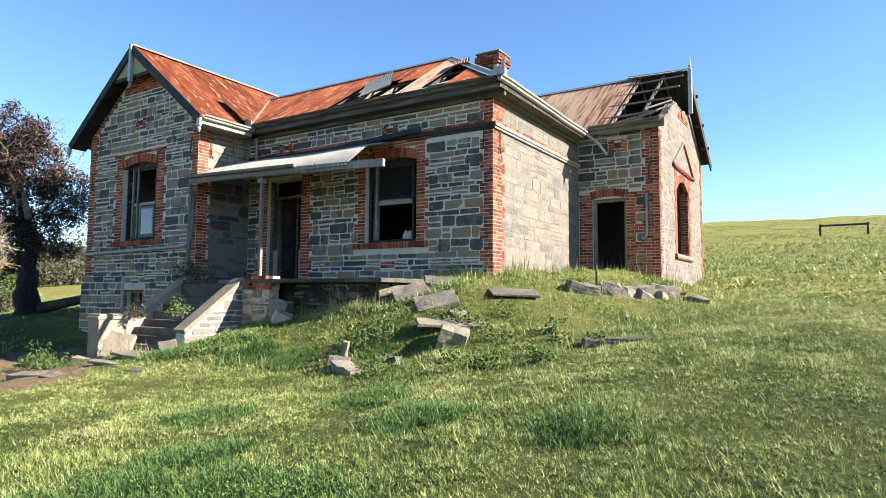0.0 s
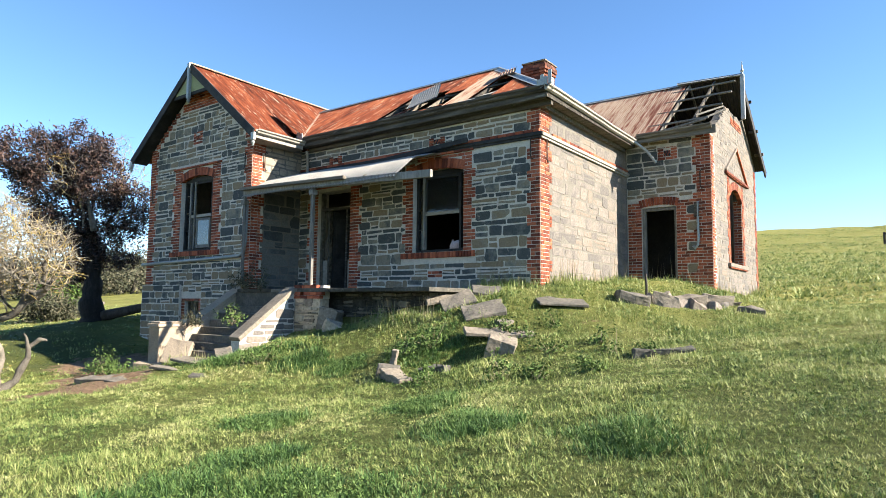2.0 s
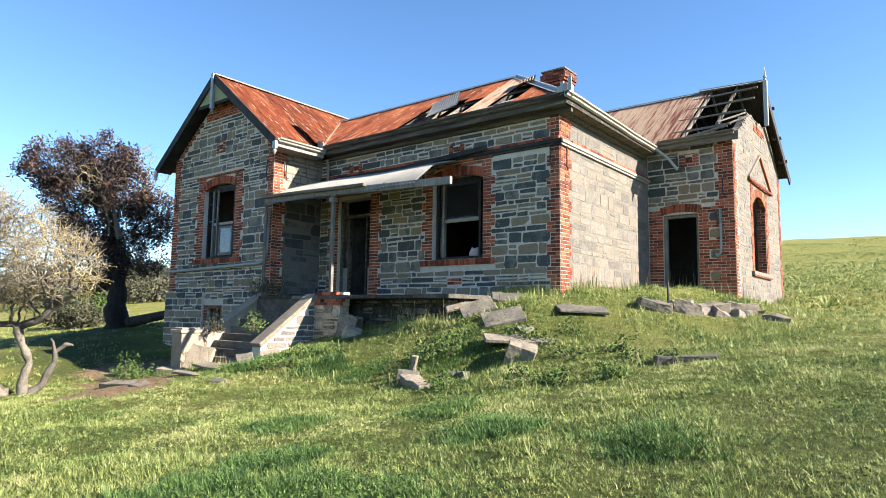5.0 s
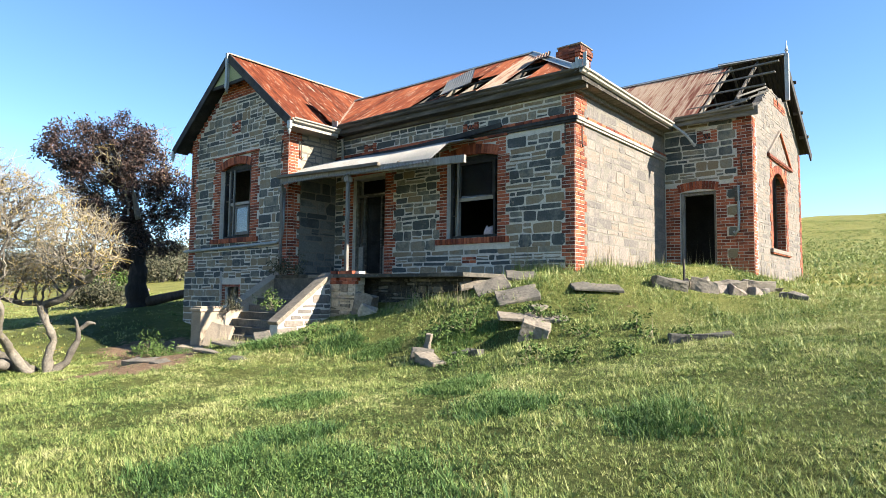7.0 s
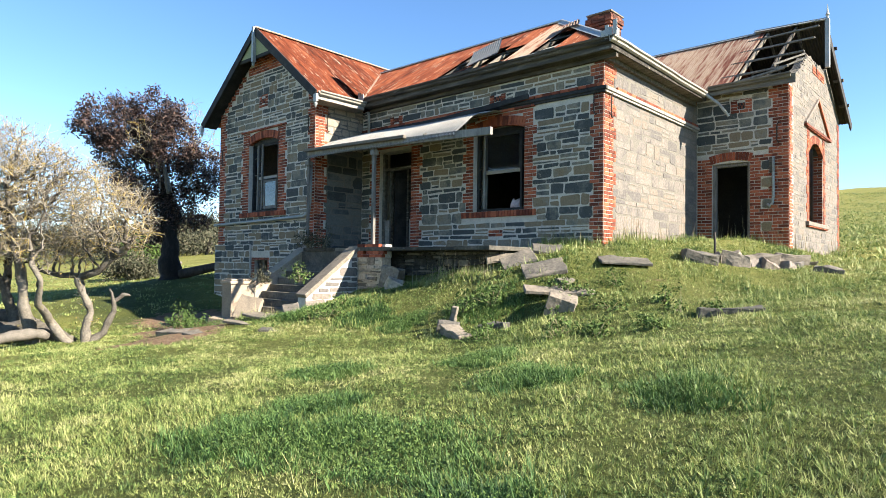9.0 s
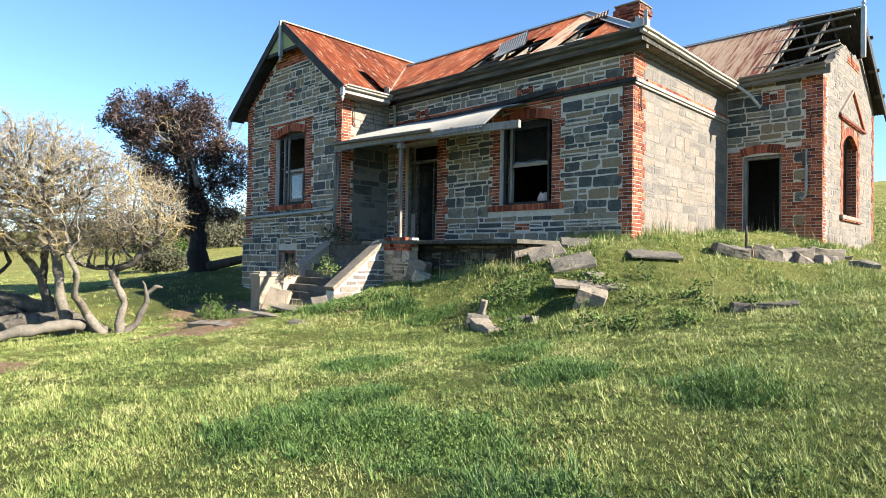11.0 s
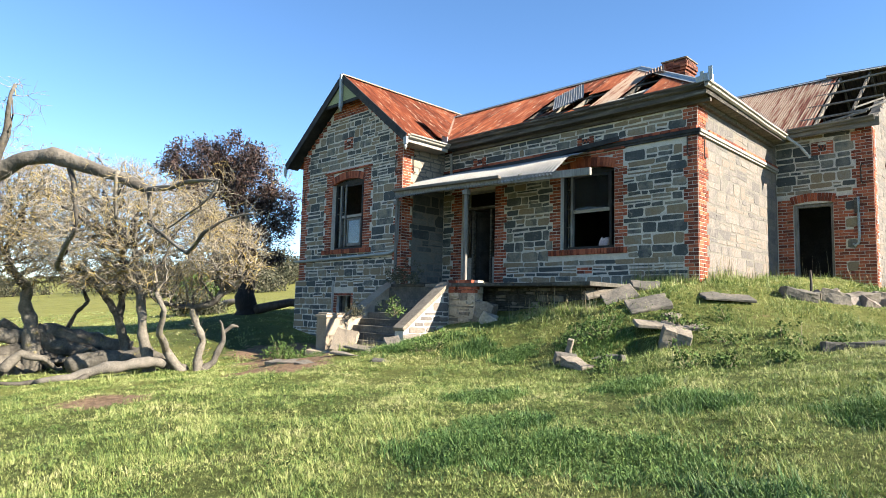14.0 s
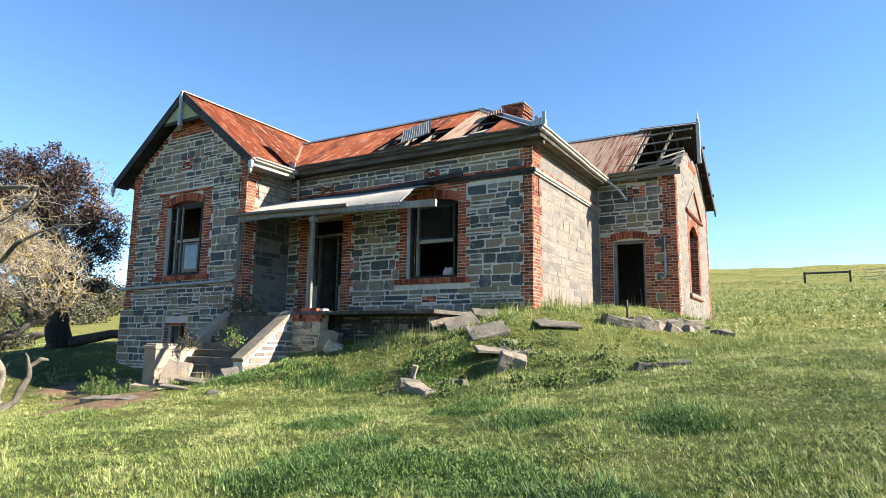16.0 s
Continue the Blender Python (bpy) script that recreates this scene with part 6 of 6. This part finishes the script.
for k in range(16):
    x, y = gr.uniform(-13.2, -11.4), gr.uniform(-12.6, -8.6)
    a, n = gr.uniform(0.9, 2.2), gr.uniform(0.9, 1.9)
    pts = [(x + math.cos(a) * n * t, y + math.sin(a) * n * t, gz(x + math.cos(a) * n * t, y + math.sin(a) * n * t) + 0.06 + gr.uniform(0.1, 0.55) * math.sin(math.pi * t)) for t in (0, 0.33, 0.66, 1)]
    r = gr.uniform(0.05, 0.12)
    limb("fallen_limb", pts, [r, r * 0.9, r * 0.75, r * 0.4], M_BARK if k % 3 else M_LIMB, fruit, "twisted grey fallen limb", k + 120, 0.22, 8)
FRUIT_LOBES = [(-7.88, -7.43, 0.50, 1.0, 0.80), (-7.77, -7.13, 0.17, 0.75, 0.5), (-8.93, -7.93, 0.95, 1.25, 1.05), (-9.84, -8.78, 1.22, 1.4, 1.35), (-10.55, -9.79, 1.25, 1.5, 1.45), (-11.2, -10.6, 1.25, 1.5, 1.4),
               (-11.7, -11.8, 0.95, 1.6, 1.2), (-11.9, -12.93, 0.9, 1.6, 1.2), (-9.11, -8.21, -0.15, 1.1, 0.45), (-10.8, -9.2, -0.02, 1.4, 0.45), (-11.6, -10.5, 0.05, 1.4, 0.5)]
pos, par = grow_to([p for p, r in STEMS], in_lobes(FRUIT_LOBES, 11000, 21), 0.12, 0.14, 22, 0.42)
rad = limb_radii(par, 0.0085, 2.05, 0.075)
ends = crown_wood(fruit, pos, par, rad, 0.021, M_DARKLIMB, M_TWIG, ("knotty lichened branches", "tangle of pale lichened twigs"), 26000, 24, 0.28)
leaf_cloud("lichen", ends[::2], 2, 0.02, 0.022, M_LICHEN, 23, fruit, "yellow and grey lichen tufts on the twigs")

# a near tree whose bare limb arches across
near_tree = new("tree")
tagged(near_tree, "bare lichened tree with one long arching limb", "tree")
ARCH = [(-1.62, -13.9, gz(-1.62, -13.9) - 0.2), (-1.55, -13.8, -1.5), (-1.49, -13.74, -0.88), (-1.36, -13.59, -0.19), (-1.09, -13.29, 0.24), (-0.76, -12.97, 0.41), (-0.52, -12.84, 0.50), (-0.32, -12.7, 0.53), (-0.1, -12.50, 0.45), (0.18, -12.31, 0.37), (0.45, -12.14, 0.23)]
limb("arching_limb", ARCH, [0.16, 0.13, 0.11, 0.09, 0.08, 0.07, 0.075, 0.075, 0.06, 0.05, 0.035], M_BARK, near_tree, "rough grey arching limb with lichen", 61, 0.05, 12)
SIDE = [([(0.45, -12.14, 0.23), (0.84, -12.09, 0.21), (1.02, -12.06, 0.24), (1.25, -12.05, 0.23), (1.48, -12.03, 0.20)], [0.024, 0.020, 0.017, 0.014, 0.011]),
        ([(1.48, -12.03, 0.20), (1.46, -12.03, 0.15), (1.39, -12.05, 0.09), (1.31, -12.08, 0.03), (1.16, -12.14, -0.05), (0.96, -12.18, -0.13)], [0.011, 0.011, 0.010, 0.009, 0.007, 0.005]),
        ([(0.50, -12.15, -0.06), (1.19, -12.10, -0.34), (1.31, -12.10, -0.30), (1.48, -12.11, -0.21), (1.63, -12.05, -0.13), (1.78, -11.99, -0.08), (1.94, -11.93, -0.06)], [0.011, 0.013, 0.014, 0.013, 0.010, 0.008, 0.005]),
        ([(0.45, -12.14, 0.23), (0.47, -12.14, 0.1), (0.50, -12.15, -0.06)], [0.030, 0.028, 0.014]),
        ([(-0.23, -12.59, 0.46), (-0.18, -12.56, 0.30), (-0.17, -12.54, 0.1), (-0.12, -12.52, -0.08)], [0.026, 0.022, 0.018, 0.010]),
        ([(0.18, -12.31, 0.39), (0.17, -12.30, 0.2), (0.12, -12.28, 0.0)], [0.026, 0.022, 0.012]),
        ([(-0.9, -13.05, 0.38), (-0.7, -12.95, 0.75), (-0.6, -12.95, 1.15)], [0.045, 0.03, 0.012]),
        ([(-0.12, -12.52, -0.08), (-0.5, -12.5, -0.25), (-1.0, -12.4, -0.4)], [0.012, 0.024, 0.032])]
for k, (pts, rr) in enumerate(SIDE):
    limb("branch", pts, rr, M_BARK if k < 2 else M_DARKLIMB, near_tree, "knotty grey side branch", k + 70, 0.035, 8)
NEAR_LOBES = [(0.2, -12.3, 0.22, 0.5, 0.28), (0.75, -12.1, 0.12, 0.5, 0.28), (-0.3, -12.6, 0.1, 0.5, 0.35), (-0.85, -12.9, 0.9, 0.3, 0.45), (1.2, -12.0, 0.0, 0.4, 0.25), (-0.7, -12.6, -0.1, 0.5, 0.3)]
pos, par = grow_to([ARCH[4:]] + [p for p, r in SIDE], in_lobes(NEAR_LOBES, 520, 81), 0.05, 0.08, 82, 0.45)
crown_wood(near_tree, pos, par, limb_radii(par, 0.0019, 2.4, 0.009), 0.005, M_DARKLIMB, M_TWIG, ("thin grey branches", "fine pale twigs"), 1500, 83, 0.12, 0.0016)

# ---- distance: scrub, gate ----
def scrub(x, y, r, h, mat, seed, label, name="shrub"):
    g = np.random.default_rng(seed)
    ob = new(name)
    tagged(ob, label, "bush", "far scrub")
    z0 = gz(x, y)
    n = 40
    a, rad = g.uniform(0, 6.28, n), r * np.sqrt(g.uniform(0, 1, n))
    top = h * (1 - 0.55 * (rad / r) ** 2) * g.uniform(0.55, 1.0, n)
    pts = [(x + rad[i] * math.cos(a[i]), y + rad[i] * math.sin(a[i]), z0 + top[i] * k) for i in range(n) for k in (0.3, 0.65, 0.95)]
    bm = bmesh.new()
    for i in range(6):
        tube(bm, [(x + r * 0.2 * math.cos(i), y + r * 0.2 * math.sin(i), z0 - 0.2), (x + r * 0.5 * math.cos(i), y + r * 0.5 * math.sin(i), z0 + h * 0.7)], [0.1, 0.03], 5)
    tagged(part("stemwork", bm, M_BARKDARK, ob), kind="stuff")
    leaf_cloud("foliage", pts, 40, 0.12 * h, 0.055 * h, mat, seed, ob)


for i, (x, y, r, h, mt) in enumerate(((-62, 14, 5, 4.2, M_SHRUB), (-70, 22, 7, 5.0, M_SHRUB), (-58, 20, 4, 3.0, M_SHRUB), (-44, 8, 1.6, 2.4, M_BUSHGREEN), (-80, 34, 8, 5, M_SHRUB), (-90, 20, 9, 5, M_SHRUB), (-115, 8, 6, 4, M_SHRUB),
                                      (-120, -14, 8, 3.6, M_SHRUB), (-125, 4, 9, 4, M_SHRUB), (-70, 48, 7, 4, M_SHRUB), (-100, 45, 10, 6, M_SHRUB), (-110, 25, 10, 6, M_SHRUB), (-29, 1.5, 1.4, 1.6, M_SHRUB))):
    scrub(x, y, r, h, mt, 60 + i, "grey-green scrub on the far slope" if mt is M_SHRUB else "small bright green bush")
bm = bmesh.new()
tube(bm, [(-33, 4.2, gz(-33, 4.2) + 0.1), (-31.5, 4.6, gz(-31.5, 4.6) + 0.45), (-30.4, 4.8, gz(-30.4, 4.8) + 0.6)], [0.3, 0.22, 0.1], 8)
tagged(place("fallen_log", bm, M_LIMB, None, True), "bleached fallen log in the far paddock", "log")
gate = new("fence_rail")
tagged(gate, "dark timber rail between two posts on the hillside", "fence")
gx0, gx1, gy_ = 5.0, 9.15, 64.0
for x in (gx0, gx1):
    bm = bmesh.new()
    beam(bm, (x, gy_, gz(x, gy_) - 0.3), (x, gy_, gz(x, gy_) + 1.25), 0.2, 0.2, bevel=0.02)
    part("post", bm, M_DARKWOOD, gate)
bm = bmesh.new()
beam(bm, (gx0, gy_, gz(gx0, gy_) + 1.08), (gx1, gy_, gz(gx1, gy_) + 1.1), 0.16, 0.2, bevel=0.02)
part("rail", bm, M_DARKWOOD, gate)
gt = new("farm_gate")
tagged(gt, "galvanised tubular farm gate beside the rail", "gate")
for h in (0.15, 0.5, 0.85, 1.2):
    bm = bmesh.new()
    tube(bm, [(10.5, gy_, gz(10.5, gy_) + h), (13.7, gy_, gz(13.7, gy_) + h)], [0.03, 0.03], 6)
    part("bar", bm, M_GALV, gt)
for x in (10.5, 12.1, 13.7):
    bm = bmesh.new()
    tube(bm, [(x, gy_, gz(x, gy_) + 0.1), (x, gy_, gz(x, gy_) + 1.22)], [0.035, 0.035], 6)
    part("upright", bm, M_GALV, gt)


# ---- grass and weeds ----
def in_house(x, y):
    m = 0.04
    return ((x > GX0 - m) & (x < GX1 + m) & (y > GY - 0.07 - m) & (y < 8)) | ((x > FX - m) & (x < 0 + m) & (y > -m) & (y < 6)) | ((x > -6) & (x < WX + m) & (y > WY - m) & (y < WY1 + m)) | \
        ((x > -8.2) & (x < -1.6) & (y > -2.0) & (y < 0.1)) | ((x > -8.66) & (x < -5.8) & (y > -4.1) & (y < -1.9))


LUSH = [(2.75, -9.44, 0.7), (3.4, -9.25, 0.7), (2.89, -7.12, 0.65), (1.61, -6.27, 0.5), (1.54, -8.77, 0.5), (-3.07, -4.2, 0.6), (-2.0, -4.1, 0.5), (-4.6, -3.7, 0.7), (1.75, -9.85, 0.6), (4.54, -7.23, 0.5), (-5.0, -4.6, 0.7), (-0.6, -3.3, 0.7), (-7.6, -5.2, 0.5), (4.4, -9.9, 0.5), (0.2, -7.6, 0.5)]


def lush_at(x, y):
    """How much of the broad-leaved dark growth stands at a place, 0 to 1."""
    v = 0 * x
    for cx, cy, r in LUSH:
        v = np.maximum(v, np.exp(-((x - cx) ** 2 + (y - cy) ** 2) / r ** 2))
    rag = np.sin(5.3 * x + 2.1 * np.sin(4.1 * y)) * np.sin(4.7 * y + 1.7 * np.sin(3.9 * x))
    return np.clip(v * 1.5 - 0.35 + 0.3 * rag * (v > 0.08), 0, 1)


def blades(name, n, area, hmin, hmax, width, seed, mat, label, keep=None, splay=0.55, tuft=1, reach=0.03):
    """Grass in tufts of that many blades, which splay outwards from the tuft's middle."""
    g = np.random.default_rng(seed)
    x, y = area(g, n // tuft)
    patch = np.sin(1.3 * x + 0.8 * np.sin(1.1 * y)) * np.sin(1.15 * y + 0.9 * np.sin(0.9 * x)) + 0.5 * np.sin(3.1 * x + 1.9 * y)
    ok = ~in_house(x, y) & (g.uniform(0, 1, len(x)) > np.maximum(bare_at(x, y) * 1.25, 0.62 * shade_spot_at(x, y)))
    if keep is not None:
        ok &= keep(x, y, g)
    x, y, patch = x[ok], y[ok], patch[ok]
    d = np.hypot(x - 6.2, y + 13.2)
    grow = 1 + np.clip((d - 6) / 9, 0, 1.3)
    size = 0.45 + 1.15 * g.uniform(0, 1, len(x)) ** 2
    x, y, patch, grow, size = [np.repeat(q, tuft) for q in (x, y, patch, grow, size)]
    n = len(x)
    a = g.uniform(0, 2 * np.pi, n)
    lx, ly = np.cos(a), np.sin(a)
    off = reach * np.sqrt(g.uniform(0, 1, n)) * grow * (tuft > 1)
    x, y = x + lx * off, y + ly * off
    z = ground_z(x, y)
    h = g.uniform(hmin, hmax, n) * size * (1 + 0.3 * patch) * (1 - 0.35 * off / (reach * grow))
    w = width * g.uniform(0.7, 1.4, n) * grow
    lean = h * g.uniform(0.1, splay * 1.6, n)
    P = np.stack([x, y, z - 0.01], 1)
    side = np.stack([-ly, lx, 0 * x], 1) * w[:, None] / 2
    tip = P + np.stack([lx * lean, ly * lean, h], 1)
    V = np.stack([P - side, P + side, tip], 1).reshape(-1, 3)
    me = bpy.data.meshes.new(name)
    me.vertices.add(3 * n); me.vertices.foreach_set("co", V.astype(np.float32).ravel())
    me.loops.add(3 * n); me.loops.foreach_set("vertex_index", np.arange(3 * n, dtype=np.int32))
    me.polygons.add(n)
    me.polygons.foreach_set("loop_start", (np.arange(n) * 3).astype(np.int32))
    me.update(calc_edges=True)
    me.materials.append(mat)
    ob = new(name, me)
    return tagged(ob, label, "grass", kind="stuff")


def wedge(r0, r1, a0, a1, power=1.0):
    """Points round the walker's side of the slope, denser near by."""
    def f(g, n):
        r = r0 + (r1 - r0) * g.uniform(0, 1, n) ** power
        a = np.radians(g.uniform(a0, a1, n))
        return 6.2 + r * np.cos(a), -13.4 + r * np.sin(a)
    return f


def not_lush(x, y, g):
    return g.uniform(0, 1, len(x)) > lush_at(x, y) * 0.92


def only_lush(x, y, g):
    return g.uniform(0, 1, len(x)) < lush_at(x, y)


blades("grass", 860000, wedge(2.4, 19, 66, 186, 1.0), 0.026, 0.062, 0.0088, 31, M_BLADE, "short green pasture grass with yellow tips", not_lush, 0.95, 9, 0.034)
blades("grass", 400000, wedge(2.2, 19, 66, 186, 1.0), 0.014, 0.036, 0.009, 37, M_BLADE, "close short grass between the tufts", not_lush, 1.3)
blades("grass", 70000, wedge(2.0, 9, 34, 66, 1.0), 0.03, 0.06, 0.007, 39, M_BLADE, "close short grass underfoot", splay=1.0, tuft=7)
blades("grass", 240000, wedge(16, 50, 60, 182, 0.9), 0.04, 0.11, 0.014, 32, M_BLADE, "pasture grass on the slope behind", None, 0.7, 8, 0.06)
blades("grass", 90000, wedge(22, 125, 62, 106, 0.9), 0.07, 0.20, 0.035, 38, M_BLADE, "tussocky pasture grass on the far hill", None, 0.9, 6, 0.14)


def tall(g, n):
    c = 420
    x, y = wedge(2.6, 16, 68, 184, 1.0)(g, c)
    k = g.integers(0, c, n)
    return x[k] + g.normal(0, 0.10, n), y[k] + g.normal(0, 0.10, n)


blades("grass", 24000, tall, 0.07, 0.15, 0.0075, 36, M_BLADE, "longer tufts standing in the short grass", None, 0.6, 5, 0.03)


def lush(g, n):
    c = np.array(LUSH)
    k = g.integers(0, len(c), n)
    return c[k, 0] + g.normal(0, 0.75, n) * c[k, 2], c[k, 1] + g.normal(0, 0.75, n) * c[k, 2]


blades("grass", 230000, lush, 0.05, 0.12, 0.011, 40, M_LUSH, "lush dark green grass in damp patches", only_lush, 0.9, 7, 0.035)


def clover():
    g = np.random.default_rng(51)
    x, y = lush(g, 9000)
    ok = only_lush(x, y, g) & ~in_house(x, y)
    x, y = x[ok], y[ok]
    x2, y2 = wedge(3, 15, 70, 182, 1.0)(g, 160)
    k = g.integers(0, 160, 3500)
    x, y = np.concatenate([x, x2[k] + g.normal(0, 0.16, 3500)]), np.concatenate([y, y2[k] + g.normal(0, 0.14, 3500)])
    ok = ~in_house(x, y)
    pts = np.stack([x, y, ground_z(x, y) + 0.05], 1)[ok]
    tagged(leaf_cloud("clover", pts, 5, 0.04, 0.014, M_BUSHGREEN, 52, None), "dark green broad-leaved clover patches", "clover", kind="stuff")


clover()


def mound(g, n):
    return g.uniform(-5.2, 4.5, n), g.uniform(-4.8, 5.4, n)


blades("grass", 42000, mound, 0.05, 0.15, 0.009, 33, M_BLADE, "longer tussocky grass on the mound by the walls", keep=lambda x, y, g: g.uniform(0, 1, len(x)) < np.clip(0.25 + 0.6 * np.sin(2.3 * x + y) * np.sin(1.7 * y - x), 0.05, 1))


def footing(g, n):
    k = g.integers(0, 6, n)
    t = g.uniform(0, 1, n)
    o = np.abs(g.normal(0, 0.12, n)) + 0.04
    x = np.choose(k, [-1.6 + t * 1.6, 0 * t + o, 2.4 * t, WX + o, -8.5 + 2.6 * t, -3.6 + 2.4 * t])
    y = np.choose(k, [0 * t - o, 5.4 * t, WY - o, WY + 6.2 * t, -4.2 - 2 * o, -2.2 - o])
    return x, y


blades("weeds", 6000, footing, 0.07, 0.22, 0.008, 34, M_BLADE, "tall weeds along the foot of the walls", splay=0.35)
blades("weeds", 700, footing, 0.3, 0.6, 0.006, 35, M_STRAW, "dry stalks along the foot of the walls", splay=0.25)


def leafy(x, y, z, r, n, seed, mat, label):
    g = np.random.default_rng(seed)
    pts = np.stack([g.normal(x, r * 0.5, n), g.normal(y, r * 0.5, n), z + np.abs(g.normal(0, r * 0.6, n))], 1)
    ob = new("weed_clump")
    tagged(ob, label, "plant", "weeds on the steps")
    bm = bmesh.new()
    for p in pts[:14]:
        tube(bm, [(x, y, z - 0.05), tuple((Vector((x, y, z)) + Vector(p)) / 2), tuple(p)], [0.008, 0.006, 0.003], 4)
    tagged(part("stalkwork", bm, M_STRAW, ob), kind="stuff")
    leaf_cloud("foliage", pts.tolist(), 14, 0.05, 0.035, mat, seed, ob)


leafy(-7.6, -2.35, 0.0, 0.45, 46, 71, M_SHRUB, "grey-green weed growing over the top step")
leafy(-7.1, -2.2, 0.0, 0.35, 30, 72, M_SHRUB, "grey-green weed growing over the top step")
leafy(-7.95, -3.55, -0.95, 0.28, 26, 73, M_SHRUB, "grey-green weed sprouting through the steps")
leafy(-6.5, -3.4, -0.9, 0.3, 26, 74, M_BUSHGREEN, "green weed sprouting through the steps")
for k in range(34):
    x, y = rng.uniform(-5.0, 3.2), rng.uniform(-4.9, -1.3)
    if not bool(in_house(np.array(x), np.array(y))):
        leafy(x, y, gz(x, y) - 0.03, rng.uniform(0.10, 0.24), 14, 120 + k, M_BUSHGREEN, "low dark green weed on the mound")
for k, (x, y) in enumerate(((-0.9, -3.7), (-8.9, -5.2), (-9.4, -5.0), (-0.5, -3.3), (-7.9, -5.4))):
    leafy(x, y, gz(x, y), 0.32, 34, 80 + k, M_BUSHGREEN, "dark green broad-leaved weed in the grass")
